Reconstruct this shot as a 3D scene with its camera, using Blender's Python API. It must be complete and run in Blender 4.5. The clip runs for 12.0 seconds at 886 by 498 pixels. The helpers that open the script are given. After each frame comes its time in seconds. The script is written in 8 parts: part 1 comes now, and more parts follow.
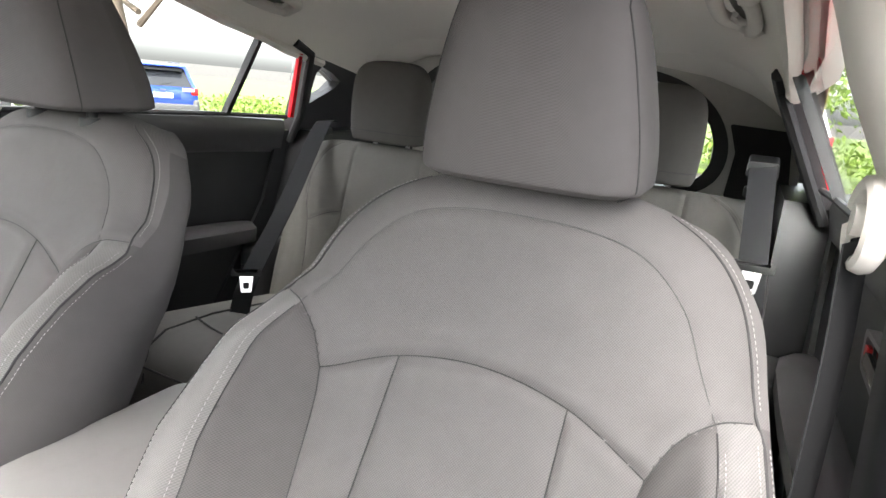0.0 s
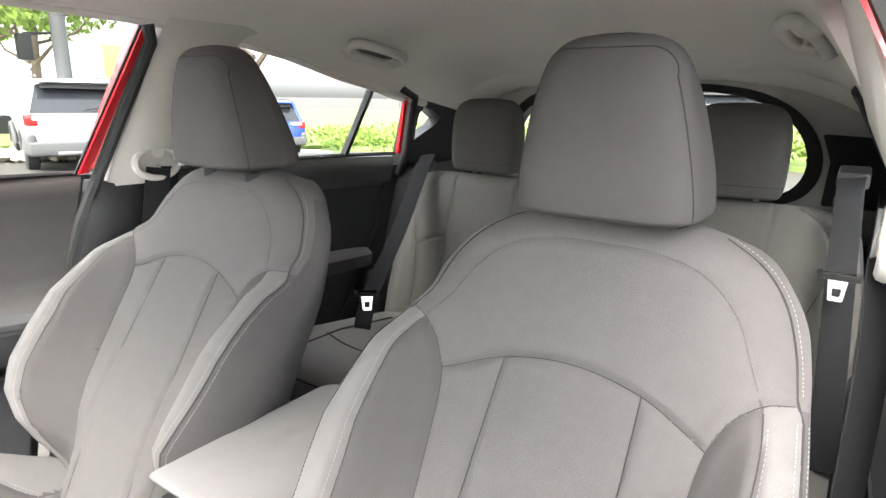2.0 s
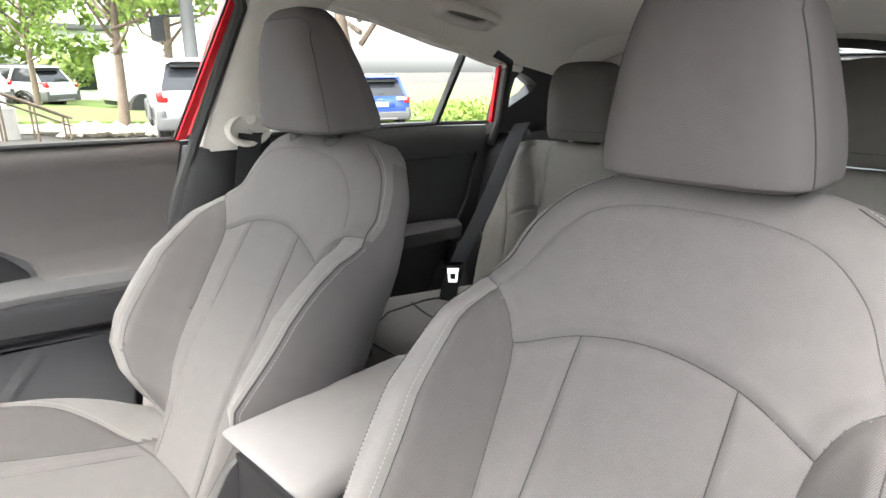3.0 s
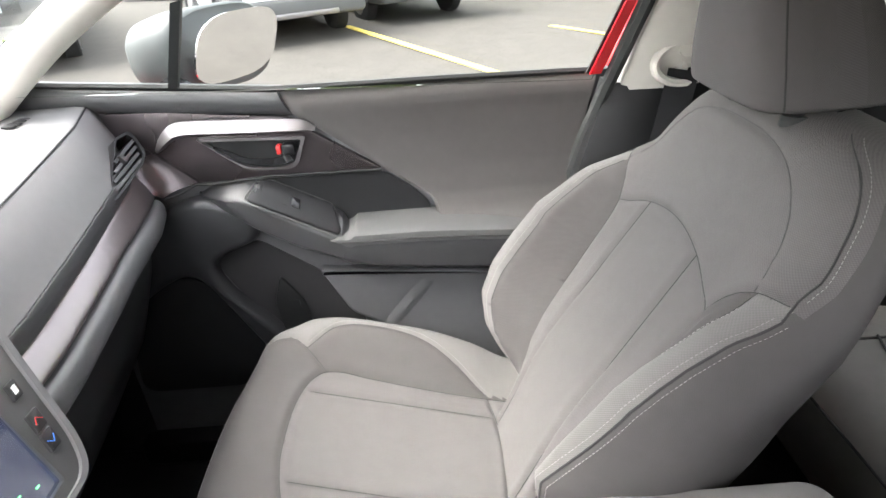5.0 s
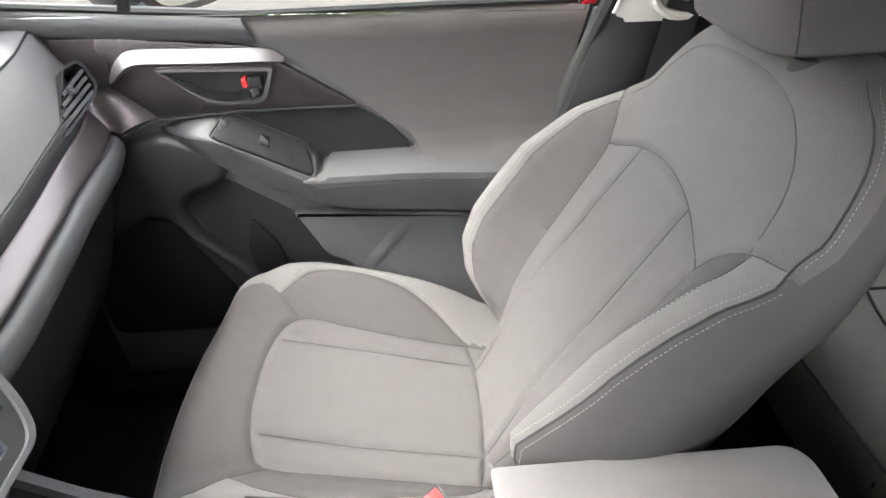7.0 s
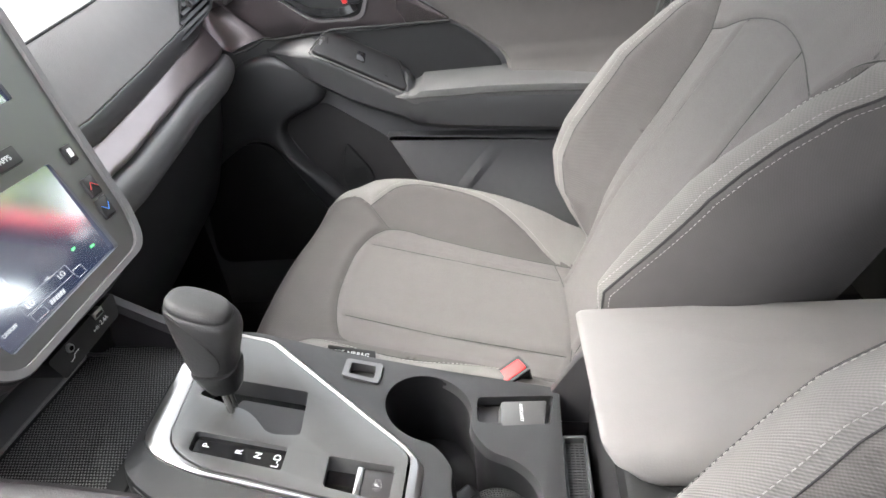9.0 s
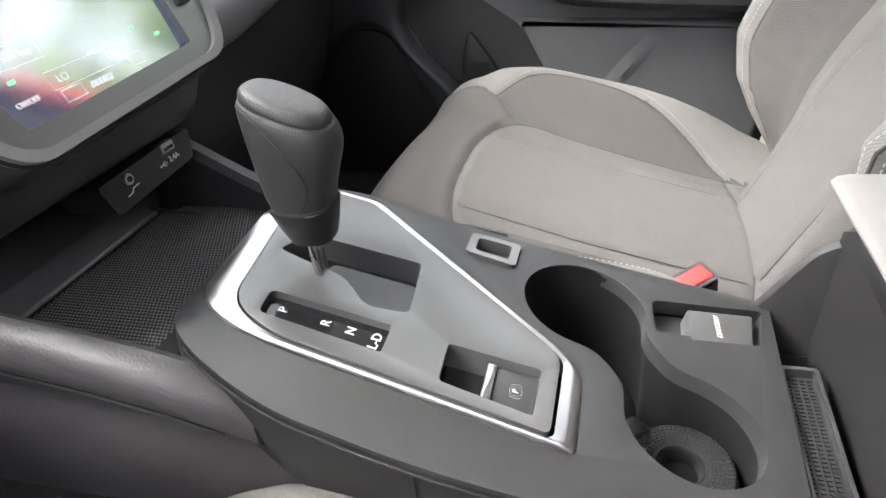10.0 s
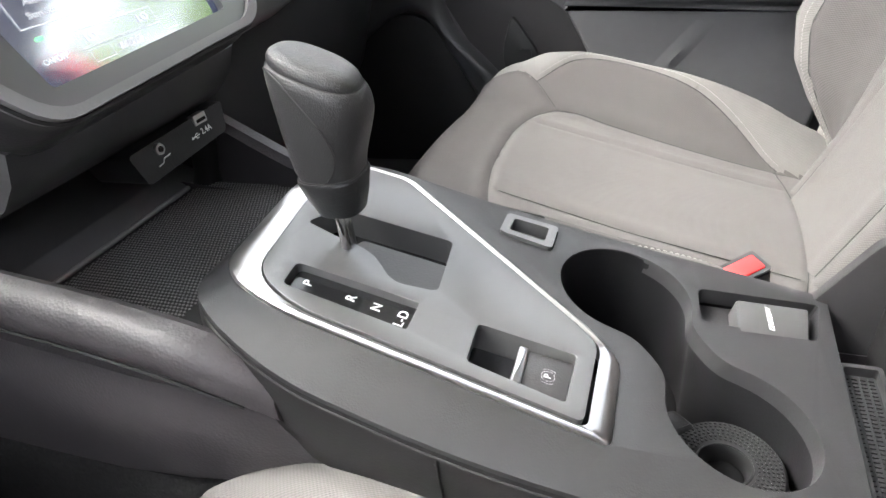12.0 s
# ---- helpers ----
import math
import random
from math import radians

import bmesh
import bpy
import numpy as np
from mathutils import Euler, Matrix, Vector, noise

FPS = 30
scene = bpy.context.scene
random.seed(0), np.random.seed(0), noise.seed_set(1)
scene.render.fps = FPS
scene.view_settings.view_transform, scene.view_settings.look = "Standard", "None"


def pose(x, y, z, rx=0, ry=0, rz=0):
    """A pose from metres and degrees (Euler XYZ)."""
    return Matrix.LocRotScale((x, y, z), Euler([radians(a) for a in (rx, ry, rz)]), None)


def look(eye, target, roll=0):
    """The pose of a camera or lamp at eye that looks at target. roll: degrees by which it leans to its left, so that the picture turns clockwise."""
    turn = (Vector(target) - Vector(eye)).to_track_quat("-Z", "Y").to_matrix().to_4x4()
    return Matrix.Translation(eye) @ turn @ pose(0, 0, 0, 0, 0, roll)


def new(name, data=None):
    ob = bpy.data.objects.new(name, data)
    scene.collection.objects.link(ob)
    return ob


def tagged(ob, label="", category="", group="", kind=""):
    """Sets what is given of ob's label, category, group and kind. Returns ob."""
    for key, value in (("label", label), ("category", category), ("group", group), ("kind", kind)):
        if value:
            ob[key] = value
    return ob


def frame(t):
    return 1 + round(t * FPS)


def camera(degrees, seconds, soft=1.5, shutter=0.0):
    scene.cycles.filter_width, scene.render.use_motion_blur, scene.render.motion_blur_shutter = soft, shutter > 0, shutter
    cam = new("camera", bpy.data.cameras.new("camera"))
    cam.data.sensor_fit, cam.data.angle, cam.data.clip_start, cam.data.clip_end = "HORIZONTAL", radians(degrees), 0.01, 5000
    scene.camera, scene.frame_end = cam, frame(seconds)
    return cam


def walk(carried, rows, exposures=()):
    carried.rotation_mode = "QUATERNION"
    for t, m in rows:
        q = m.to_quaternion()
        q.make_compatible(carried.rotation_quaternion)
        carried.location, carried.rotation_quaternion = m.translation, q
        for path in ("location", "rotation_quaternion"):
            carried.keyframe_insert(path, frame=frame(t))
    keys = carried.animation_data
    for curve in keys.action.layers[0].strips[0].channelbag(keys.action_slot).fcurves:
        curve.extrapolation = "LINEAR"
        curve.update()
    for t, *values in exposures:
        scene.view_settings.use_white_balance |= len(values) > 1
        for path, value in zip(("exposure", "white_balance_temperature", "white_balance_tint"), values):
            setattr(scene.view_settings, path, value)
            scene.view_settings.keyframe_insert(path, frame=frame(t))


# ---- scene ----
cam = camera(73.1, 12.0)
EXPO = 3.1
PATH = [
    (0, (0.514, 0.073, 1.318), (-0.325, 1.81, 0.791), 5.4),
    (0.5, (0.559, -0.014, 1.356), (-0.45, 1.643, 0.868), 3.2),
    (1, (0.585, -0.05, 1.362), (-0.511, 1.551, 0.875), 1.8),
    (1.5, (0.58, -0.046, 1.364), (-0.538, 1.539, 0.878), 1.1),
    (2, (0.58, -0.049, 1.365), (-0.549, 1.527, 0.873), 0.9),
    (2.5, (0.578, -0.05, 1.362), (-0.584, 1.497, 0.856), 1.0),
    (3, (0.576, 0.008, 1.343), (-0.793, 1.348, 0.77), -0.2),
    (3.1, (0.572, 0.032, 1.337), (-0.878, 1.273, 0.739), -1.0),
    (3.5, (0.528, 0.133, 1.313), (-1.168, 0.956, 0.647), -1.8),
    (3.7, (0.487, 0.187, 1.312), (-1.302, 0.768, 0.632), -2.5),
    (5.3, (0.311, 0.228, 1.44), (-1.442, 0.168, 0.478), -5.5),
    (5.5, (0.303, 0.234, 1.436), (-1.423, 0.181, 0.428), -5.3),
    (6, (0.282, 0.225, 1.432), (-1.39, 0.217, 0.334), -4.3),
    (6.5, (0.277, 0.23, 1.428), (-1.373, 0.242, 0.298), -3.5),
    (6.7, (0.272, 0.231, 1.426), (-1.374, 0.251, 0.291), -3.4),
    (8.3, (0.283, 0.248, 1.415), (-1.385, 0.132, 0.317), -7.2),
    (8.5, (0.305, 0.243, 1.401), (-1.361, 0.104, 0.304), -7.0),
    (9, (0.366, 0.23, 1.265), (-1.316, -0.063, 0.223), -7.9),
    (9.1, (0.36, 0.204, 1.226), (-1.328, -0.102, 0.198), -7.2),
    (9.5, (0.324, 0.177, 1.166), (-1.305, -0.274, 0.097), -7.9),
    (10, (0.29, 0.149, 1.1), (-1.283, -0.438, 0.014), -8.8),
    (10.5, (0.279, 0.147, 1.082), (-1.241, -0.516, -0.036), -9.4),
    (11, (0.278, 0.146, 1.079), (-1.226, -0.545, -0.042), -9.5),
    (11.5, (0.282, 0.145, 1.078), (-1.225, -0.56, -0.032), -9.7),
    (12, (0.282, 0.147, 1.079), (-1.249, -0.555, 0.001), -9.4),
]
walk(cam, [(t, look(eye, target, roll)) for t, eye, target, roll in PATH],
     [(0.0, EXPO + 0.25), (3.7, EXPO + 0.25), (5.3, EXPO + 0.22), (8.5, EXPO + 0.25), (9.3, EXPO + 0.02), (10.0, EXPO + 0.06), (11.0, EXPO + 0.16), (12.0, EXPO + 0.2)])

# ---- world and sun ----
world = bpy.data.worlds.new("overcast_sky")
scene.world = world
world.use_nodes = True
wt = world.node_tree
sky = wt.nodes.new("ShaderNodeTexSky")
sky.sky_type, sky.sun_disc = "NISHITA", False
sky.sun_elevation, sky.sun_rotation = radians(54), radians(171)
sky.air_density, sky.dust_density = 1.0, 4.0
grey = wt.nodes.new("ShaderNodeHueSaturation")
grey.inputs["Saturation"].default_value = 0.25
wt.links.new(sky.outputs[0], grey.inputs["Color"])
wt.links.new(grey.outputs[0], wt.nodes["Background"].inputs["Color"])
wt.nodes["Background"].inputs["Strength"].default_value = 0.15
sun_data = bpy.data.lights.new("sun", "SUN")
sun_data.energy, sun_data.angle, sun_data.color = 0.46, radians(40), (1.0, 0.96, 0.9)
sun = new("sun", sun_data)
sun.matrix_world = look((0.5, -3.0, 4.2), (0, 0, 0))

# ---- materials ----
MATS = {}


def material(name, color, rough=0.5, metal=0.0, spread=0.12, grain=60.0, bump=0.0, bump_scale=400.0, weave=0.0, weave_size=0.0016,
             specular=0.5, coat=0.0, piece=0.0, twill=False):
    """Principled surface with colour variation at two scales, fine relief and, for cloth, a woven diagonal."""
    m = bpy.data.materials.new(name)
    m.use_nodes = True
    nt = m.node_tree
    n, link = nt.nodes, nt.links.new
    p = n["Principled BSDF"]
    p.inputs["Roughness"].default_value, p.inputs["Metallic"].default_value = rough, metal
    p.inputs["Specular IOR Level"].default_value, p.inputs["Coat Weight"].default_value = specular, coat
    co = n.new("ShaderNodeTexCoord")
    fine, broad = n.new("ShaderNodeTexNoise"), n.new("ShaderNodeTexNoise")
    fine.inputs["Scale"].default_value, fine.inputs["Detail"].default_value = grain, 5
    broad.inputs["Scale"].default_value, broad.inputs["Detail"].default_value = 4.0, 3
    for t in (fine, broad):
        link(co.outputs["Object"], t.inputs["Vector"])
    add = n.new("ShaderNodeMath")
    add.operation = "ADD"
    link(fine.outputs["Fac"], add.inputs[0])
    link(broad.outputs["Fac"], add.inputs[1])
    ramp = n.new("ShaderNodeMapRange")
    ramp.inputs["From Min"].default_value, ramp.inputs["From Max"].default_value = 0.6, 1.4
    ramp.inputs["To Min"].default_value, ramp.inputs["To Max"].default_value = 1 - spread, 1 + spread
    link(add.outputs[0], ramp.inputs["Value"])
    value = ramp.outputs[0]
    height = fine.outputs["Fac"]
    if weave:
        threads = []
        for angle, size in ((0.62, weave_size), (-0.95, weave_size * 1.15)):
            turn = n.new("ShaderNodeVectorRotate")
            turn.rotation_type = "Z_AXIS"
            turn.inputs["Angle"].default_value = angle
            link(co.outputs["UV"], turn.inputs["Vector"])
            wave = n.new("ShaderNodeTexWave")
            wave.inputs["Scale"].default_value, wave.inputs["Distortion"].default_value = 0.314 / size, 0.3
            wave.inputs["Detail Scale"].default_value = 2.0
            link(turn.outputs[0], wave.inputs["Vector"])
            threads.append(wave.outputs["Fac"])
        mix = n.new("ShaderNodeMix")
        mix.inputs["Factor"].default_value = 0.28 if twill else 0.36
        link(threads[0], mix.inputs[2])
        link(threads[1], mix.inputs[3])
        wr = n.new("ShaderNodeMapRange")
        wr.inputs["To Min"].default_value, wr.inputs["To Max"].default_value = 1 - weave, 1 + weave
        link(mix.outputs[0], wr.inputs["Value"])
        both = n.new("ShaderNodeMath")
        both.operation = "MULTIPLY"
        link(value, both.inputs[0])
        link(wr.outputs[0], both.inputs[1])
        value, height = both.outputs[0], mix.outputs[0]
    elif bump:
        pebble = n.new("ShaderNodeTexVoronoi")
        pebble.inputs["Scale"].default_value = bump_scale
        link(co.outputs["Object"], pebble.inputs["Vector"])
        height = pebble.outputs["Distance"]
    if piece:
        info = n.new("ShaderNodeObjectInfo")
        pr = n.new("ShaderNodeMapRange")
        pr.inputs["To Min"].default_value, pr.inputs["To Max"].default_value = 1 - piece, 1 + piece
        link(info.outputs["Random"], pr.inputs["Value"])
        both = n.new("ShaderNodeMath")
        both.operation = "MULTIPLY"
        link(value, both.inputs[0])
        link(pr.outputs[0], both.inputs[1])
        value = both.outputs[0]
    col = n.new("ShaderNodeMix")
    col.data_type, col.blend_type = "RGBA", "MULTIPLY"
    col.inputs["Factor"].default_value = 1.0
    col.inputs[6].default_value = (*color, 1)
    link(value, col.inputs[7])
    link(col.outputs[2], p.inputs["Base Color"])
    rr = n.new("ShaderNodeMapRange")
    rr.inputs["To Min"].default_value, rr.inputs["To Max"].default_value = max(0, rough - 0.06), min(1, rough + 0.06)
    link(broad.outputs["Fac"], rr.inputs["Value"])
    link(rr.outputs[0], p.inputs["Roughness"])
    if bump or weave:
        b = n.new("ShaderNodeBump")
        b.inputs["Strength"].default_value, b.inputs["Distance"].default_value = bump or 0.4, 0.0006
        link(height, b.inputs["Height"])
        link(b.outputs[0], p.inputs["Normal"])
    MATS[name] = m
    return m


def glow(name, color, strength):
    m = bpy.data.materials.new(name)
    m.use_nodes = True
    p = m.node_tree.nodes["Principled BSDF"]
    p.inputs["Base Color"].default_value = (0.01, 0.01, 0.01, 1)
    p.inputs["Roughness"].default_value, p.inputs["Specular IOR Level"].default_value = 0.1, 1.0
    p.inputs["IOR"].default_value = 2.6
    p.inputs["Emission Color"].default_value = (*color, 1)
    p.inputs["Emission Strength"].default_value = strength
    return m


def glass(name, tint=(0.95, 0.98, 0.96), rough=0.0):
    m = bpy.data.materials.new(name)
    m.use_nodes = True
    p = m.node_tree.nodes["Principled BSDF"]
    p.inputs["Base Color"].default_value = (*tint, 1)
    p.inputs["Roughness"].default_value, p.inputs["Transmission Weight"].default_value = rough, 1.0
    p.inputs["IOR"].default_value = 1.05
    return m


CLOTH = material("seat_cloth", (0.115, 0.1075, 0.1055), 0.95, spread=0.05, weave=0.20, bump=0.45, specular=0.15)
HEAD_CLOTH = material("headrest_cloth", (0.094, 0.087, 0.086), 0.95, spread=0.05, weave=0.10, bump=0.30, specular=0.15)
CLOTH_SIDE = material("bolster_cloth", (0.086, 0.080, 0.078), 0.95, spread=0.05, weave=0.20, bump=0.35, specular=0.15)
CLOTH_BAND = material("bolster_band_cloth", (0.158, 0.149, 0.144), 0.9, spread=0.05, weave=0.16, weave_size=0.0017, twill=True, bump=0.5, specular=0.2)
CLOTH_DARK = material("seat_side_cloth", (0.086, 0.080, 0.079), 0.95, spread=0.05, weave=0.07, bump=0.15, specular=0.15)
VINYL = material("seat_side_vinyl", (0.066, 0.063, 0.064), 0.65, spread=0.05, bump=0.12, bump_scale=900, specular=0.25)
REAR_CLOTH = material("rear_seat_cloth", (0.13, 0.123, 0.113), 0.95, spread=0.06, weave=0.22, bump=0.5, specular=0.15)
# bench cloth in a brighter tone: missing cabin light put into the cushion's colour
REAR_SEAT_LIT = material("rear_cloth_lit_copy", (0.25, 0.238, 0.222), 0.95, spread=0.06, weave=0.2, bump=0.4, specular=0.15)
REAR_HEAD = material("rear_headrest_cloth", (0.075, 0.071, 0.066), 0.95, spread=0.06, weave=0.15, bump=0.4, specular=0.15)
SEAM = material("seam_shadow_thread", (0.036, 0.034, 0.034), 0.9, spread=0.1)
SOFT_SEAM = material("soft_seam_thread", (0.068, 0.065, 0.064), 0.9, spread=0.1)
STITCH = material("pale_thread", (0.25, 0.238, 0.230), 0.8, spread=0.1)
LID = material("armrest_lid_vinyl", (0.178, 0.168, 0.165), 0.6, spread=0.03, bump=0.15, bump_scale=700, specular=0.3)
BLACK = material("black_grained_plastic", (0.017, 0.0168, 0.0178), 0.42, spread=0.08, bump=0.22, bump_scale=650, specular=0.38)
DARK = material("dark_grey_plastic", (0.036, 0.0342, 0.0355), 0.36, spread=0.06, bump=0.15, bump_scale=700, specular=0.45)
SOFT_TOP = material("soft_dash_pad", (0.175, 0.170, 0.172), 0.72, spread=0.05, bump=0.2, bump_scale=500, specular=0.25)
GLOSS = material("gloss_black_plastic", (0.012, 0.012, 0.013), 0.12, spread=0.05, specular=0.5)
CONSOLE_TOP = material("satin_grey_console_plastic", (0.066, 0.065, 0.0655), 0.31, spread=0.05, bump=0.05, bump_scale=900, specular=0.8)
DOOR_CLOTH = material("door_insert_cloth", (0.105, 0.098, 0.095), 0.9, spread=0.05, weave=0.12, bump=0.3, specular=0.2)
DOOR_DARK = material("door_armrest_plastic", (0.038, 0.038, 0.040), 0.38, spread=0.05, bump=0.12, bump_scale=800, specular=0.5)
CONSOLE_BASE = material("dark_console_plastic", (0.028, 0.0276, 0.0286), 0.40, spread=0.05, bump=0.10, bump_scale=900, specular=0.36)
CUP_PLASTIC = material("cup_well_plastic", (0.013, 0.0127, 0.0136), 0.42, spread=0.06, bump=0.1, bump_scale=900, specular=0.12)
BELT_TRIM = material("belt_trim_plastic", (0.055, 0.055, 0.057), 0.42, spread=0.05, bump=0.12, bump_scale=800, specular=0.5)
DOOR_PLASTIC = material("door_lining_plastic", (0.12, 0.118, 0.122), 0.4, spread=0.05, bump=0.12, bump_scale=800, specular=0.45)
SKIRT_PLASTIC = material("console_skirt_plastic", (0.013, 0.0126, 0.0132), 0.5, spread=0.05, bump=0.14, bump_scale=800, specular=0.35)
CONSOLE_SIDE = material("console_side_plastic", (0.047, 0.0425, 0.0455), 0.46, spread=0.06, bump=0.30, bump_scale=520, specular=0.45)
SILVER = material("satin_silver_trim", (0.27, 0.25, 0.253), 0.38, metal=0.85, spread=0.04)
DASH_METAL = material("dash_trim_metal", (0.25, 0.218, 0.222), 0.33, metal=0.88, spread=0.04)
GUNMETAL = material("gunmetal_trim", (0.135, 0.115, 0.118), 0.28, metal=0.9, spread=0.05)
SHAFT_STEEL = material("polished_shaft_steel", (0.42, 0.41, 0.41), 0.10, metal=1.0, spread=0.02)
CHROME = material("satin_chrome", (0.50, 0.49, 0.49), 0.30, metal=1.0, spread=0.03)
HEADLINER = material("headliner_cloth", (0.79, 0.755, 0.70), 0.95, spread=0.04, grain=500, bump=0.15, bump_scale=900, specular=0.1)
PILLAR = material("pillar_trim_plastic", (0.60, 0.575, 0.53), 0.6, spread=0.04, bump=0.1, bump_scale=900, specular=0.3)
RED_PAINT = material("red_body_paint", (0.55, 0.012, 0.02), 0.25, spread=0.04, coat=0.6)
RED_PLASTIC = material("red_plastic", (0.62, 0.03, 0.03), 0.4, spread=0.05)
SEAL = material("grey_rubber_seal", (0.045, 0.047, 0.046), 0.65, spread=0.08, specular=0.3)
RUBBER = material("black_rubber", (0.011, 0.011, 0.0115), 0.6, spread=0.08)
CARPET = material("black_carpet", (0.018, 0.0175, 0.018), 1.0, spread=0.4, grain=300, bump=0.8, bump_scale=350, specular=0.1)
WEBBING = material("belt_webbing", (0.019, 0.019, 0.0205), 0.8, spread=0.06, weave=0.2, bump=0.4, specular=0.2)
BRASSY = material("tongue_steel", (0.75, 0.75, 0.74), 0.28, metal=1.0, spread=0.05)
LEATHER = material("black_grained_leather", (0.033, 0.032, 0.0325), 0.46, spread=0.08, bump=0.3, bump_scale=1000, specular=0.45)
WHITE_INK = material("white_ink", (0.8, 0.8, 0.8), 0.6, spread=0.02)
# much paler than the mat's rubber: light and sheen put into the colour
MAT_RUBBER = material("tray_rubber_lit", (0.20, 0.197, 0.195), 0.36, spread=0.08, specular=0.4)
ASPHALT = material("lot_asphalt", (0.075, 0.069, 0.062), 0.9, spread=0.2, grain=25, bump=0.6, bump_scale=80, specular=0.2)
YELLOW = material("worn_yellow_line", (0.65, 0.50, 0.10), 0.8, spread=0.35, grain=18)
LEAF = material("spring_leaves", (0.17, 0.25, 0.042), 0.7, spread=0.4, grain=3, piece=0.2)
GRASS = material("lawn_grass", (0.12, 0.17, 0.04), 0.9, spread=0.4, grain=4)
BARK = material("bark", (0.13, 0.10, 0.075), 0.95, spread=0.3, grain=15, bump=0.8, bump_scale=30)
CLEAR = glass("window_glass")
MIRROR = material("mirror_silver", (0.9, 0.9, 0.9), 0.01, metal=1.0, spread=0.0)

# ---- building helpers ----
ORIGIN = {}


def thing(name, at, label="", category="", group="", kind=""):
    ob = new(name)
    ob.empty_display_size = 0.05
    ob.location = at
    ORIGIN[ob.name] = Vector(at)
    return tagged(ob, label, category, group, kind)


def part(name, bm, mat, parent=None, label="", smooth=True):
    """Links bm, given in world metres, as one mesh under parent."""
    o = ORIGIN[parent.name] if parent else Vector((0, 0, 0))
    bmesh.ops.translate(bm, vec=-o, verts=bm.verts)
    me = bpy.data.meshes.new(name)
    bm.to_mesh(me)
    bm.free()
    if smooth:
        me.polygons.foreach_set("use_smooth", [True] * len(me.polygons))
        me.set_sharp_from_angle(angle=radians(38))
    me.materials.append(mat)
    ob = new(name, me)
    if parent:
        ob.parent = parent
    ORIGIN[ob.name] = o
    if label:
        ob["label"] = label
    return ob


def solid(name, bm, mat, label="", category="", group="", kind="", smooth=True):
    """One mesh that is a thing by itself."""
    return tagged(part(name, bm, mat, None, "", smooth), label, category, group, kind)


def raw(name, verts, faces, mat, parent=None, label="", smooth=True, uv=None):
    o = ORIGIN[parent.name] if parent else Vector((0, 0, 0))
    me = bpy.data.meshes.new(name)
    me.from_pydata([tuple(Vector(v) - o) for v in verts], [], faces)
    me.validate()
    if uv is not None:
        layer = me.uv_layers.new(name="cloth")
        layer.data.foreach_set("uv", [c for lp in me.loops for c in uv[lp.vertex_index]])
    if smooth:
        me.polygons.foreach_set("use_smooth", [True] * len(me.polygons))
    me.materials.append(mat)
    ob = new(name, me)
    if parent:
        ob.parent = parent
    ORIGIN[ob.name] = o
    if label:
        ob["label"] = label
    return ob


def box(lo, hi, bevel=0.0, seg=2, m=None):
    bm = bmesh.new()
    bmesh.ops.create_cube(bm, size=1)
    for v in bm.verts:
        v.co = Vector([lo[i] + (v.co[i] + 0.5) * (hi[i] - lo[i]) for i in range(3)])
    if bevel:
        bmesh.ops.bevel(bm, geom=bm.edges[:], offset=bevel, segments=seg, affect="EDGES", profile=0.5)
    if m:
        bmesh.ops.transform(bm, matrix=m, verts=bm.verts)
    return bm


def prism(outline, place, depth, bevel=0.0, seg=2):
    """A plate: 2D outline, place(a, b) gives its world point, depth is the vector of its thickness."""
    bm = bmesh.new()
    d = Vector(depth)
    lo = [bm.verts.new(Vector(place(*p))) for p in outline]
    hi = [bm.verts.new(Vector(place(*p)) + d) for p in outline]
    k = len(lo)
    top = bm.faces.new(hi)
    bm.faces.new(lo[::-1])
    for i in range(k):
        bm.faces.new((lo[i], lo[(i + 1) % k], hi[(i + 1) % k], hi[i]))
    bmesh.ops.recalc_face_normals(bm, faces=bm.faces)
    if bevel:
        bmesh.ops.bevel(bm, geom=list(top.edges), offset=bevel, segments=seg, affect="EDGES", profile=0.5)
    return bm


def smooth_line(points, n=40):
    """A Catmull-Rom curve through points of any dimension, with n points."""
    p = np.array(points, float)
    k = len(p)
    ext = np.vstack([2 * p[0] - p[1], p, 2 * p[-1] - p[-2]])
    out = []
    for s in np.linspace(0, k - 1 - 1e-9, n):
        i = int(s)
        t = s - i
        a, b, c, d = ext[i], ext[i + 1], ext[i + 2], ext[i + 3]
        out.append(0.5 * (2 * b + (c - a) * t + (2 * a - 5 * b + 4 * c - d) * t * t + (3 * b - a - 3 * c + d) * t ** 3))
    return np.array(out)


def rounded(points, r, seg=5):
    """A closed 2D outline with its corners rounded."""
    out = []
    k = len(points)
    radii = r if isinstance(r, (list, tuple)) else [r] * k
    for i in range(k):
        p, a, b = Vector(points[i]), Vector(points[i - 1]), Vector(points[(i + 1) % k])
        da, db = (a - p), (b - p)
        ra = min(radii[i], da.length * 0.49, db.length * 0.49)
        s, e = p + da.normalized() * ra, p + db.normalized() * ra
        for j in range(seg + 1):
            t = j / seg
            out.append(tuple(s * (1 - t) ** 2 + p * 2 * t * (1 - t) + e * t * t))
    return out


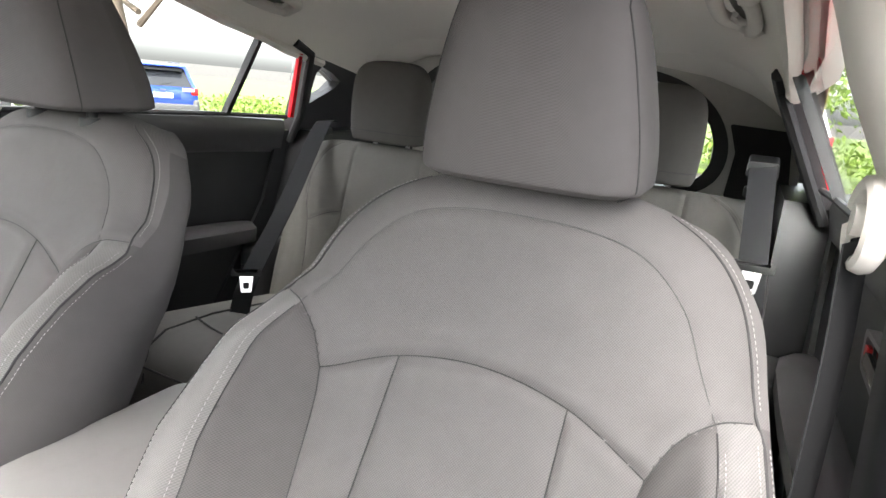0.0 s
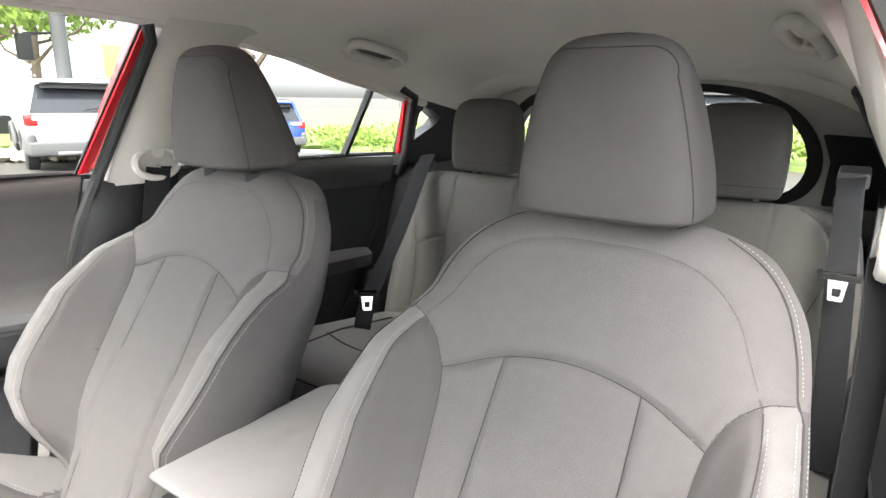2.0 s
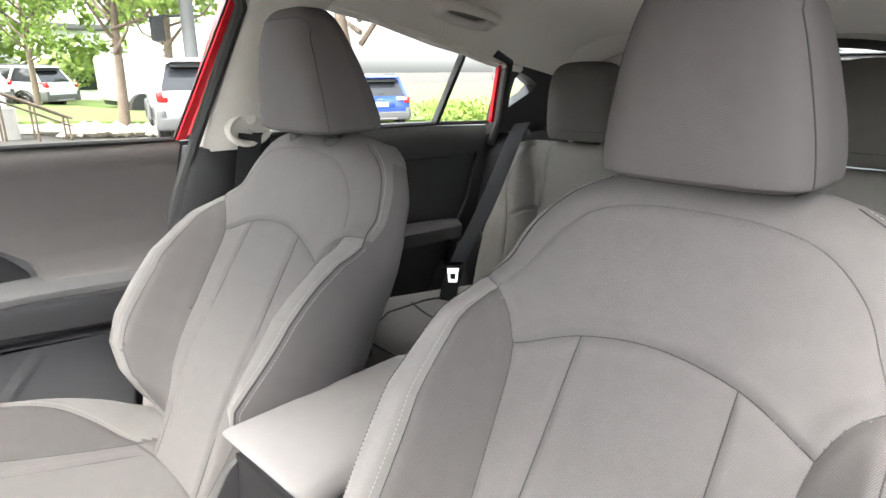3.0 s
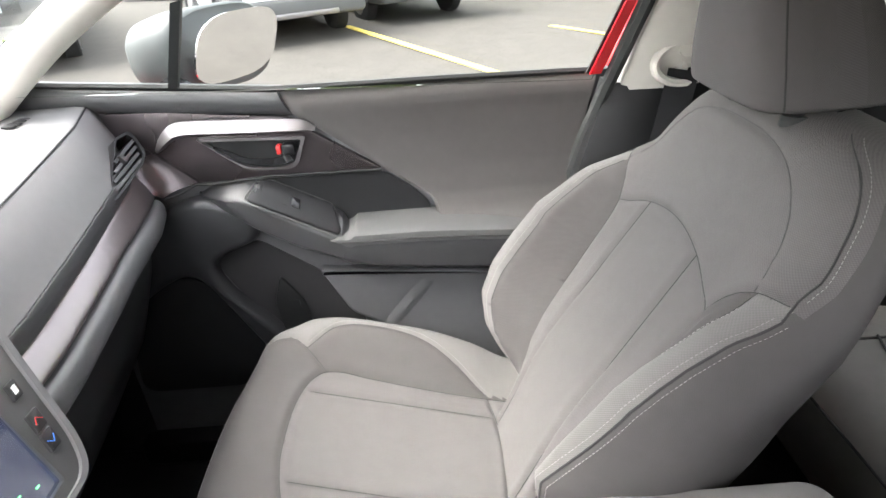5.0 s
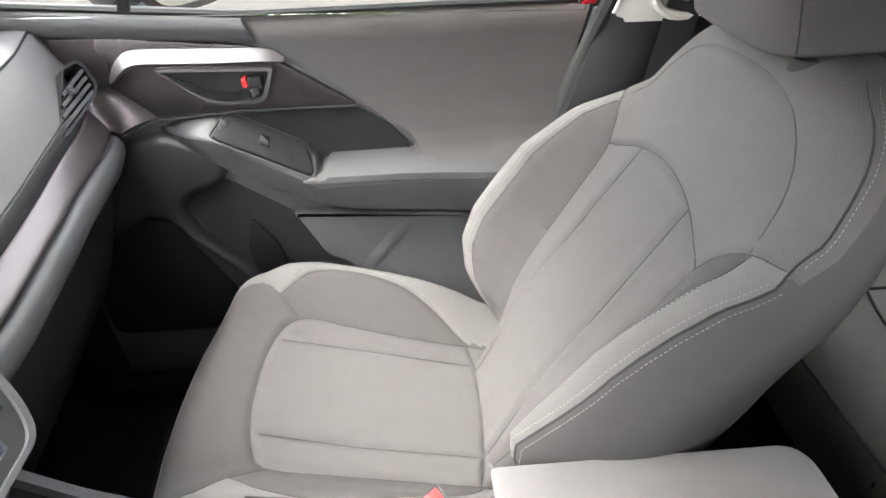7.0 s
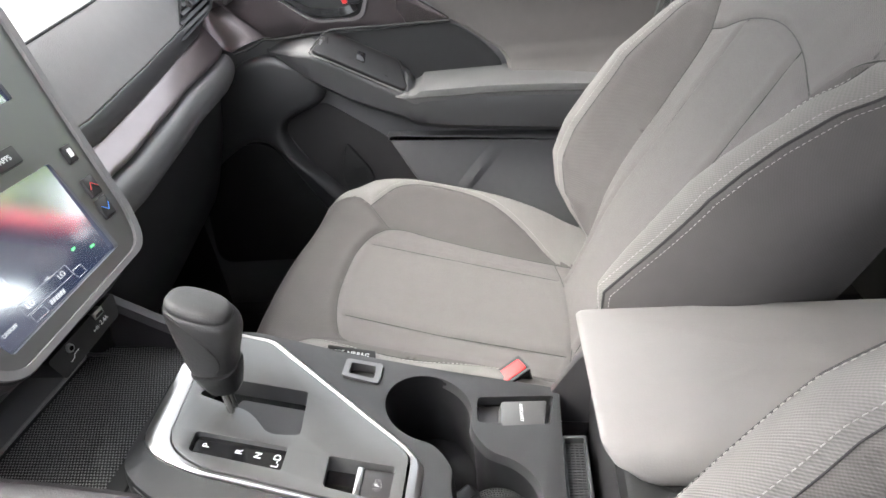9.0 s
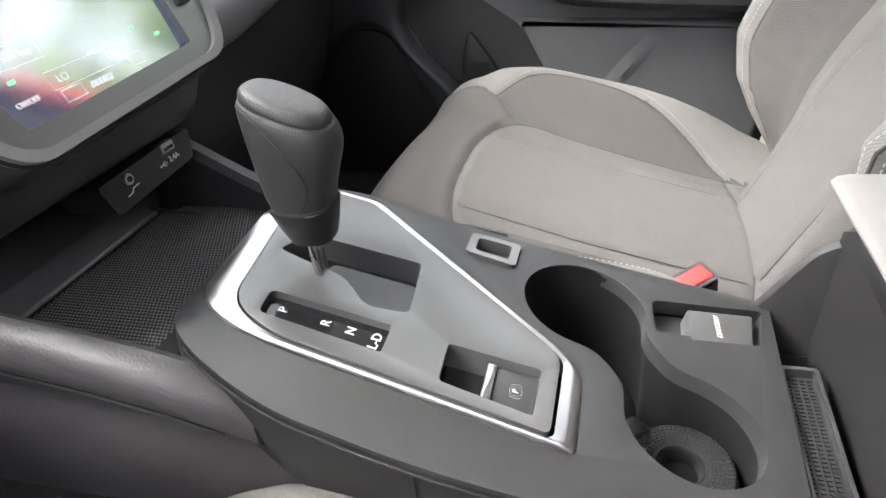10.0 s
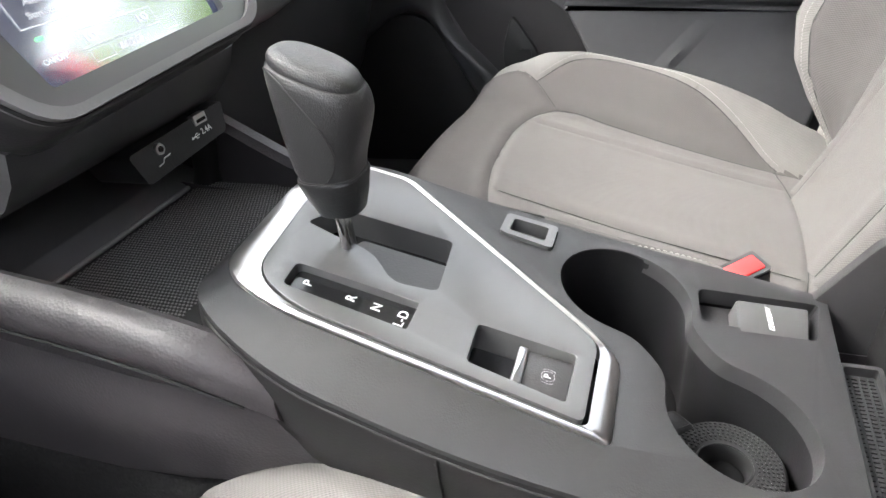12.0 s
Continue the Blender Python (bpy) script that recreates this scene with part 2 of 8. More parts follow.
def tube_into(bm, pts, r, sides=6, flat=1.0, up=None):
    pts = [Vector(p) for p in pts]
    rings, a = [], None
    for i, p in enumerate(pts):
        t = (pts[min(i + 1, len(pts) - 1)] - pts[max(i - 1, 0)]).normalized()
        if up is not None:
            a = t.cross(Vector(up)).normalized()
        elif a is None:
            a = t.cross(Vector((0, 0, 1)) if abs(t.z) < 0.9 else Vector((1, 0, 0))).normalized()
        else:
            a = (a - t * a.dot(t)).normalized()
        b = a.cross(t).normalized()
        rad = float(r[i] if isinstance(r, (list, tuple)) else r)
        rings.append([bm.verts.new(p + rad * (math.cos(w) * a + flat * math.sin(w) * b)) for w in (2 * math.pi * j / sides for j in range(sides))])
    for u, v in zip(rings, rings[1:]):
        for j in range(sides):
            bm.faces.new((u[j], u[(j + 1) % sides], v[(j + 1) % sides], v[j]))
    bm.faces.new(rings[0][::-1])
    bm.faces.new(rings[-1])
    return bm


def tube(pts, r, sides=8, flat=1.0, up=None):
    return tube_into(bmesh.new(), pts, r, sides, flat, up)


def loft(sections, caps=True, closed=True):
    """Skin over sections with equal numbers of points."""
    bm = bmesh.new()
    rows = [[bm.verts.new(Vector(p)) for p in s] for s in sections]
    k = len(rows[0])
    for a, b in zip(rows, rows[1:]):
        for j in range(k if closed else k - 1):
            bm.faces.new((a[j], a[(j + 1) % k], b[(j + 1) % k], b[j]))
    if caps and closed:
        bm.faces.new(rows[0][::-1])
        bm.faces.new(rows[-1])
    bmesh.ops.recalc_face_normals(bm, faces=bm.faces)
    return bm


def thick(bm, d):
    """Gives an open sheet a thickness."""
    bmesh.ops.recalc_face_normals(bm, faces=bm.faces)
    bmesh.ops.solidify(bm, geom=bm.faces[:], thickness=d)
    return bm


def dashes(points, normals, length=0.0034, gap=0.0017, width=0.0009):
    """A row of raised stitches along a 3D line."""
    pts = [Vector(p) for p in points]
    nrm = [Vector(q) for q in normals]
    cum = [0.0]
    for a, b in zip(pts, pts[1:]):
        cum.append(cum[-1] + (b - a).length)

    def at(s):
        i = min(max(int(np.searchsorted(cum, s)) - 1, 0), len(pts) - 2)
        t = (s - cum[i]) / max(cum[i + 1] - cum[i], 1e-9)
        return pts[i].lerp(pts[i + 1], t), nrm[i].lerp(nrm[i + 1], t).normalized()
    verts, faces = [], []
    s = 0.0
    while s + length < cum[-1]:
        a, na = at(s)
        b, nb = at(s + length)
        mid, nm = at(s + length / 2)
        d = (b - a).normalized()
        w = d.cross(nm).normalized() * width * 0.5
        k = len(verts)
        up = nm * width * 0.8
        verts += [a - w * 0.6, a + w * 0.6, mid + w + up * 0.3, b + w * 0.6, b - w * 0.6, mid - w + up * 0.3, mid + up * 1.2 - d * length * 0.25, mid + up * 1.2 + d * length * 0.25]
        faces += [(k, k + 1, k + 6), (k + 1, k + 2, k + 6), (k + 2, k + 7, k + 6), (k + 2, k + 3, k + 7), (k + 3, k + 4, k + 7), (k + 4, k + 5, k + 7), (k + 5, k + 6, k + 7), (k + 5, k, k + 6)]
        s += length + gap
    return verts, faces


def lerp_table(x, table):
    return np.interp(x, [a for a, _ in table], [b for _, b in table])


def seg_distance(px, py, line):
    """Distance and nearest point from arrays of points to a 2D polyline."""
    best = np.full(px.shape, 1e9)
    nx, ny = px.copy(), py.copy()
    for (x0, y0), (x1, y1) in zip(line, line[1:]):
        dx, dy = x1 - x0, y1 - y0
        t = np.clip(((px - x0) * dx + (py - y0) * dy) / (dx * dx + dy * dy + 1e-12), 0, 1)
        qx, qy = x0 + t * dx, y0 + t * dy
        d = np.hypot(px - qx, py - qy)
        m = d < best
        best, nx, ny = np.where(m, d, best), np.where(m, qx, nx), np.where(m, qy, ny)
    return best, nx, ny


def upholstery(parent, half_width, height, wrap, to_world, normal, v_range, rows, seams, regions, stitches, groove=0.0040, cols=120, faint=()):
    """A padded, sewn body. half_width(v); height(u, v); wrap(s, u_edge, h_edge, v) carries the skin round the sides, s from 0 to 1;
    seams: 2D lines in (u, v); regions(u, v, q) gives each face's panel key; stitches: 2D lines with pale thread."""
    v1 = np.linspace(*v_range, rows)
    f = np.linspace(-1, 1, cols)
    front = np.sign(f) * (1 - (1 - np.abs(f)) ** 1.15)
    side = np.linspace(0, 1, 12)[1:]
    q = np.concatenate([-1 - side[::-1], front, 1 + side])
    Q, Vv = np.meshgrid(q, v1)
    W = half_width(Vv)
    U = np.clip(Q, -1, 1) * W
    inner = np.abs(Q) < 0.985
    U0, V0 = U.copy(), Vv.copy()
    dist = np.full(U.shape, 1e9)
    for line in seams:
        d, nx, ny = seg_distance(U0, V0, line)
        cell = W * 2 / cols
        near = inner & (d < cell * 0.55) & (d < dist) & (Vv > v_range[0] + 1e-6) & (Vv < v_range[1] - 1e-6)
        U, Vv = np.where(near, nx, U), np.where(near, ny, Vv)
        dist = np.minimum(dist, np.where(near, 0, d))
    soft = np.full(U.shape, 1e9)
    for line in faint:
        soft = np.minimum(soft, seg_distance(U, Vv, line)[0])
    Hh = height(U, Vv) - 0.0016 * np.exp(-(soft / 0.004) ** 2) - groove * np.exp(-(dist / 0.0042) ** 2) + 0.0012 * np.exp(-((dist - 0.011) / 0.006) ** 2)
    S = np.clip(np.abs(Q) - 1, 0, 1)
    edge_h = height(np.sign(Q) * W, Vv)
    uu, hh, vv = wrap(S, W, edge_h, Vv)
    side_m = np.abs(Q) > 1
    U2 = np.where(side_m, np.sign(Q) * uu, U)
    H2 = np.where(side_m, hh, Hh)
    V2 = np.where(side_m, vv, Vv)
    verts = to_world(U2, V2, H2).reshape(-1, 3)
    cloth = np.stack([U2 + np.sign(Q) * S * 0.16, V2], -1).reshape(-1, 2)
    nr, nc = Q.shape
    Uc = (U[:-1, :-1] + U[1:, 1:] + U[1:, :-1] + U[:-1, 1:]) / 4
    Vc = (Vv[:-1, :-1] + Vv[1:, 1:] + Vv[1:, :-1] + Vv[:-1, 1:]) / 4
    Qc = (Q[:-1, :-1] + Q[1:, 1:]) / 2
    key = regions(Uc, Vc, Qc)
    for k, (name, mat, label) in enumerate(regions.names):
        sel = np.argwhere(key == k)
        if not len(sel):
            continue
        us = Uc[sel[:, 0], sel[:, 1]]
        halves = [us < 0, us >= 0] if np.abs(us).min() > 0.02 else [np.ones(len(us), bool)]
        for pick in halves:
            quads = np.array([(i * nc + j, i * nc + j + 1, (i + 1) * nc + j + 1, (i + 1) * nc + j) for i, j in sel[pick]])
            if len(quads):
                used, inv = np.unique(quads, return_inverse=True)
                raw(name, verts[used].tolist(), inv.reshape(-1, 4).tolist(), mat, parent, label, uv=cloth[used].tolist())
    back = []
    for i in range(nr - 1):
        back.append((i * nc, (i + 1) * nc, (i + 1) * nc + nc - 1, i * nc + nc - 1))
    caps = [list(range(nc)), list(range((nr - 1) * nc, nr * nc))[::-1]]
    used = np.unique(np.concatenate([np.array(back).ravel(), np.array(caps).ravel()]))
    remap = {int(a): b for b, a in enumerate(used)}
    raw("back_cover", verts[used].tolist(), [[remap[int(x)] for x in face] for face in back + caps], VINYL, parent, "dark vinyl back", smooth=False)
    lift = 0.0004

    def on_skin(line, up):
        a = np.array(line)
        h = height(a[:, 0], a[:, 1]) + up
        return to_world(a[:, 0], a[:, 1], h)
    bm = bmesh.new()
    for line in seams:
        tube_into(bm, on_skin(line, -groove * 0.85), 0.00065, 5)
    part("seam", bm, SEAM, parent, "dark sewn seam")
    if faint:
        bm = bmesh.new()
        for line in faint:
            tube_into(bm, on_skin(line, -0.0010), 0.0006, 4)
        part("soft_seam", bm, SOFT_SEAM, parent, "soft sewn seam")
    for line in stitches:
        pts = on_skin(line, lift)
        v, fc = dashes(pts, [normal] * len(pts))
        raw("stitching", v, fc, STITCH, parent, "pale contrast stitching")["kind"] = "stuff"


def mirrored(line):
    return [(-u, v) for u, v in line]


# ---- front seats ----
RECLINE = radians(29)


def front_seat(cx, label, group, outer=0.0, rest_shift=(0.0, 0.0, 0.0), rest_scale=(1.0, 1.0)):
    """outer: the side (-1 or 1) on which the backrest bolster is fuller, next to the door."""
    seat = thing("front_seat", (cx, 0.12, 0.40), label, "car seat", group)
    # backrest
    rest = thing("backrest", (0, 0, 0))
    rest.parent = seat
    rest.location = (0, 0, 0)
    ORIGIN[rest.name] = ORIGIN[seat.name]
    O = np.array([cx, 0.28, 0.69])
    V = np.array([0, math.sin(RECLINE), math.cos(RECLINE)])
    N = np.array([0, -math.cos(RECLINE), math.sin(RECLINE)])
    X = np.array([1.0, 0, 0])

    def world_of(u, v, h):
        u, v, h = (np.asarray(a, float)[..., None] for a in (u, v, h))
        if outer:
            fuller = np.interp(v, [0.1, 0.15, 0.2, 0.26, 0.34, 0.43], [0.0, 0.022, 0.034, 0.034, 0.022, 0.0])
            k = np.clip(u * outer / 0.24, 0, 1)
            u = u + outer * fuller * k * k * (3 - 2 * k)
            k = np.clip((u * outer - 0.09) / 0.09, 0, 1)
            h = h - np.interp(v, [-0.04, 0.02, 0.05, 0.08, 0.11, 0.15], [0.14, 0.125, 0.10, 0.055, 0.02, 0.0]) * k * k * (3 - 2 * k)
            # next to the console the bolster is flatter, turns away at the shoulder and ends above the cushion
            a = -u * outer
            ease = lambda lo, hi: np.clip((a - lo) / (hi - lo), 0, 1) ** 2 * (3 - 2 * np.clip((a - lo) / (hi - lo), 0, 1))
            k1, k2 = ease(0.12, 0.19), ease(0.195, 0.232)
            inner = np.interp(v, [0.30, 0.33, 0.36, 0.45, 0.50], [-0.022, -0.017, -0.010, -0.009, 0.0])
            rim = np.interp(v, [0.24, 0.30, 0.36, 0.39, 0.42, 0.45, 0.48, 0.52], [0.012, 0.010, 0.007, 0.002, -0.008, -0.013, -0.010, 0.0])
            h = h + k1 * (1 - k2) * inner + k2 * rim
            h = h - np.interp(v, [-0.04, 0.06, 0.10, 0.13, 0.15, 0.17, 0.20], [0.16, 0.15, 0.12, 0.075, 0.04, 0.014, 0.0]) * ease(0.10, 0.18)
        else:
            u = u - np.interp(u, [0.08, 0.15, 0.2, 0.25], [0, 0.005, 0.0125, 0.019])
        return O + u * X + v * V + h * N
    width = [(-0.04, 0.165), (0, 0.175), (0.1, 0.216), (0.2, 0.240), (0.3, 0.254), (0.37, 0.251), (0.43, 0.2435), (0.48, 0.235), (0.52, 0.228),
             (0.56, 0.217), (0.595, 0.195), (0.625, 0.168), (0.645, 0.133), (0.66, 0.09)]
    crest = [(-0.04, 0.06), (0.05, 0.078), (0.2, 0.088), (0.33, 0.078), (0.42, 0.048), (0.47, 0.022), (0.52, 0.006), (0.6, 0)]
    fine = smooth_line(width, 120)

    def half(v):
        return np.interp(v, fine[:, 0], fine[:, 1])

    def high(u, v):
        a = np.abs(u)
        w = half(v)
        b = lerp_table(v, crest)
        c = np.interp(v, [-0.04, 0.1, 0.2, 0.3, 0.4, 0.47], [0.172, 0.194, 0.207, 0.218, 0.222, 0.214])
        i0 = np.interp(v, [-0.04, 0.1, 0.25], [0.098, 0.112, 0.13])
        t = np.clip((a - i0) / (c - i0), 0, 1)
        rise = b * t * t * (3 - 2 * t)
        e = np.clip((a - c) / np.maximum(w - c, 0.01), 0, 1)
        fall = -(0.012 + 0.14 * b) * e * e
        k = np.clip(a / w, 0, 1)
        brow = np.clip((v - 0.43) / 0.08, 0, 1)
        shoulder = -brow * 0.046 * np.clip((k - 0.45) / 0.55, 0, 1) ** 2.2
        top = np.clip((v - 0.585) / 0.075, 0, 1)
        roll = -0.075 * (1 - np.sqrt(np.clip(1 - top ** 2, 0, 1)))
        pad = 0.006 * np.cos(np.clip(a / 0.15, 0, 1) * 1.57) * np.clip((0.46 - v) / 0.1, 0, 1)
        lumbar = 0.012 * np.exp(-((v - 0.17) / 0.12) ** 2) - 0.004
        return rise + fall * (1 - brow) + shoulder + roll + pad + lumbar

    def around(s, w, h, v):
        back = -0.118 + 0.02 * np.clip((v - 0.3) / 0.3, 0, 1)
        ang = s * 1.5708
        return w + (0.014 if outer else -0.004) * np.sin(s * 3.1416) - 0.03 * s ** 3, h + (back - h) * s, v
    arc = [tuple(p) for p in smooth_line([(-0.15, 0.418), (-0.078, 0.45), (0, 0.462), (0.078, 0.45), (0.15, 0.418)], 40)]
    vs = [(0.078, 0.45), (0.08, 0.28), (0.082, 0.1), (0.082, -0.03)]
    inn = [tuple(p) for p in smooth_line([(0.15, 0.418), (0.144, 0.38), (0.136, 0.28), (0.122, 0.15), (0.1, -0.03)], 30)]
    topb = [tuple(p) for p in smooth_line([(0.15, 0.418), (0.168, 0.45), (0.195, 0.472), (0.221, 0.480)], 20)]
    band = [tuple(p) for p in smooth_line([(0.195, 0.472), (0.203, 0.43), (0.203, 0.37), (0.197, 0.3), (0.187, 0.2), (0.174, 0.1), (0.155, -0.03)], 40)][1:]
    yoke = [tuple(p) for p in smooth_line([(0.193, 0.472), (0.174, 0.507), (0.151, 0.548), (0.112, 0.582), (0.06, 0.597), (0, 0.6), (-0.06, 0.597), (-0.112, 0.582), (-0.151, 0.548), (-0.174, 0.507), (-0.193, 0.472)], 70)]
    yoke_side = [p for p in yoke if p[0] > 0.10]
    yoke_top = [p for p in yoke if abs(p[0]) < 0.115]
    shoulder_line = [tuple(p) for p in smooth_line([(0.222, 0.487), (0.212, 0.53), (0.195, 0.572), (0.166, 0.606), (0.12, 0.634)], 30)]
    hem = [(float(half(0.481)) - 0.007, 0.481)] + [(float(half(v)) - 0.006, v) for u, v in band]
    seams = [arc, vs, mirrored(vs), inn, mirrored(inn), topb, mirrored(topb), band, mirrored(band)]

    def regions(u, v, q):
        a = np.abs(u)
        key = np.full(u.shape, 6)
        arc_v = np.interp(u, [p[0] for p in arc], [p[1] for p in arc])
        def by_v(line, v):
            line = sorted(line, key=lambda p: p[1])
            return np.interp(v, [p[1] for p in line], [p[0] for p in line])
        tb = np.interp(a, [p[0] for p in topb], [p[1] for p in topb])
        yk = sorted([p for p in yoke if p[0] >= 0], key=lambda p: p[0])
        ytop = np.interp(a, [p[0] for p in yk], [p[1] for p in yk])
        is_insert = (v < arc_v) & (a < by_v(inn, v)) & (a < 0.15)
        is_bol = ~is_insert & (v < np.where(a < 0.15, arc_v, tb))
        key = np.where((a <= 0.195) & (v < ytop) & ~is_bol & ~is_insert, 2, key)
        key = np.where(is_insert, np.where(a < by_v(vs, v), 0, 1), key)
        key = np.where(is_bol, np.where(a < by_v(band, v), 3, np.where(a < by_v(hem, v), 4, 5)), key)
        key = np.where(np.abs(q) > 1.0, np.where((v > 0.61), 6, 5), key)
        return key
    regions.names = [("insert_panel", CLOTH, ""), ("insert_strip", CLOTH, ""), ("yoke_panel", CLOTH, ""), ("bolster_face", CLOTH_SIDE, "darker woven bolster face"),
                     ("bolster_band", CLOTH_BAND, "pale woven bolster band"), ("side_panel", CLOTH_DARK, "dark woven side"), ("shoulder_panel", CLOTH, "")]
    off = [(u + 0.005, v) for u, v in band[2:]]
    off2 = [(u - 0.005, v) for u, v in hem[1:]]
    off3 = [(u + 0.005, v) for u, v in hem[1:]]
    sh = [(u + 0.004, v + 0.004) for u, v in shoulder_line]
    upholstery(rest, half, high, around, world_of, N, (-0.04, 0.66), 190, seams, regions,
               [off, mirrored(off), off2, mirrored(off2), off3, mirrored(off3), sh, mirrored(sh)], faint=[yoke_top, yoke_side, mirrored(yoke_side), shoulder_line, mirrored(shoulder_line)])
    for sgn in (1, -1):
        bm = tube([world_of(sgn * u, v, high(np.array(u), np.array(v)) - 0.0005) for u, v in shoulder_line[::-1] + hem[1:]], [0.0006] * 6 + [0.0011] * (len(shoulder_line) - 6) + [0.0015] * (len(hem) - 1), 8)
        part("piping", bm, SEAM, rest, "dark piping along the edge")
    # cushion
    cush = thing("cushion", (0, 0, 0))
    cush.parent = seat
    cush.location = (0, 0, 0)
    ORIGIN[cush.name] = ORIGIN[seat.name]
    C = np.array([cx, 0.30, 0.688])
    F = np.array([0, -0.976, 0.217])
    M = np.array([0, 0.217, 0.976])
    nose = 0.388

    def world_c(u, w, h):
        u, w, h = (np.asarray(a, float) for a in (u, w, h))
        over = np.clip(w - nose, 0, None)
        R = 0.055
        ang = np.clip(over / R, 0, 1.45)
        down = np.clip(over - 1.45 * R, 0, None)
        base_w = np.minimum(w, nose) + (R + h) * np.sin(ang)
        base_h = h * np.cos(ang) - R * (1 - np.cos(ang)) - down
        return C + u[..., None] * X + base_w[..., None] * F + base_h[..., None] * M
    cw = smooth_line([(-0.03, 0.20), (0.0, 0.217), (0.04, 0.232), (0.1, 0.242), (0.2, 0.258), (0.3, 0.26), (0.37, 0.255), (0.42, 0.243), (0.46, 0.228), (0.58, 0.215)], 120)
    cc = [(-0.03, 0.03), (0.02, 0.043), (0.07, 0.058), (0.14, 0.068), (0.22, 0.066), (0.3, 0.062), (0.35, 0.050), (0.385, 0.036), (0.42, 0.017), (0.46, 0.003), (0.58, 0.0)]
    ccf = smooth_line(cc, 60)

    def halfc(w):
        return np.interp(w, cw[:, 0], cw[:, 1])

    def highc(u, w):
        a = np.abs(u)
        wd = halfc(w)
        b = np.interp(w, ccf[:, 0], ccf[:, 1]) * (1.0 if outer else 0.84)
        c = 0.222
        t = np.clip((a - 0.13) / (c - 0.13), 0, 1)
        rise = b * t * t * (3 - 2 * t)
        e = np.clip((a - c + 0.01) / np.maximum(wd - c + 0.01, 0.01), 0, 1)
        corner = -0.03 * np.clip((w - 0.36) / 0.1, 0, 1) * np.clip(a / wd, 0, 1) ** 4
        return (0.022 if outer else 0.0) * np.clip(w / 0.35, 0, 1) ** 1.5 + rise - 0.028 * e * e + corner + 0.004 * np.cos(np.clip(a / 0.13, 0, 1) * 1.57)

    def aroundc(s, w, h, v):
        return w + 0.012 * np.sin(s * 3.1416) - 0.03 * s ** 3, h + (-0.10 - h) * s, v
    carc = [tuple(p) for p in smooth_line([(-0.136, -0.02), (-0.139, 0.12), (-0.144, 0.24), (-0.147, 0.3), (-0.132, 0.335), (-0.07, 0.354), (0, 0.358), (0.07, 0.354), (0.132, 0.335), (0.147, 0.3), (0.144, 0.24), (0.139, 0.12), (0.136, -0.02)], 90)]
    pleat = [(0.092, 0.338), (0.094, 0.2), (0.090, 0.03)]
    cb = [tuple(p) for p in smooth_line([(0.141, 0.032), (0.175, 0.085), (0.204, 0.16), (0.217, 0.24), (0.208, 0.31), (0.176, 0.358)], 50)]
    corner = [tuple(p) for p in smooth_line([(0.145, 0.318), (0.176, 0.358), (0.195, 0.385), (0.21, 0.42)], 16)]
    rear = [tuple(p) for p in smooth_line([(-0.141, 0.034), (-0.09, 0.024), (0, 0.016), (0.09, 0.024), (0.141, 0.034)], 24)]
    cseams = [carc, pleat, mirrored(pleat), cb, mirrored(cb), corner, mirrored(corner), rear]
    half_arc = sorted([p for p in carc if p[0] >= 0], key=lambda p: p[1])

    def cregions(u, w, q):
        a = np.abs(u)
        edge = np.interp(w, [p[1] for p in half_arc], [p[0] for p in half_arc])
        ins = (a < edge) & (w < 0.358)
        key = np.full(u.shape, 2)
        st = np.interp(w, [p[1] for p in cb], [p[0] for p in cb])
        cr = np.interp(a, [p[0] for p in corner], [p[1] for p in corner])
        bol = ~ins & (w < np.where(a < 0.145, 0.3, cr)) & (w < 0.42)
        key = np.where(bol, np.where(a < st, 3, 4), key)
        key = np.where(ins, np.where(a < 0.092, 0, 1), key)
        key = np.where(np.abs(q) > 1.0, 5, key)
        return key
    cregions.names = [("insert_panel", CLOTH, ""), ("insert_strip", CLOTH, ""), ("front_panel", CLOTH_SIDE, ""), ("bolster_face", CLOTH_SIDE, "darker woven bolster face"),
                      ("bolster_band", CLOTH_BAND, "pale woven bolster band"), ("side_panel", CLOTH_SIDE, "")]
    co1 = [(u + 0.005, v) for u, v in cb]
    co2 = [(float(halfc(w)) - 0.003, w) for w in np.linspace(0.03, 0.44, 40)]
    nose_line = [(float(u), 0.452 - 0.05 * abs(u / 0.235) ** 5) for u in np.linspace(-0.225, 0.225, 50)]
    upholstery(cush, halfc, highc, aroundc, world_c, M, (-0.03, 0.58), 170, cseams, cregions, [co1, mirrored(co1), co2, mirrored(co2), nose_line])
    # seat base and rails
    part("seat_base", prism(rounded([(-0.10, 0.50), (0.40, 0.46), (0.42, 0.60), (0.30, 0.63), (-0.08, 0.70)], 0.03), lambda y, z: (cx - 0.215, y, z), (0.43, 0, 0), 0.012), BLACK, seat, "black plastic seat base")
    for dx in (-0.18, 0.18):
        part("seat_rail", box((cx + dx - 0.02, -0.16, 0.40), (cx + dx + 0.02, 0.46, 0.50), 0.006), DARK, seat, "grey steel seat rail")
    # headrest
    head = thing("headrest", (0, 0, 0))
    head.parent = seat
    head.location = (0, 0, 0)
    ORIGIN[head.name] = ORIGIN[seat.name]
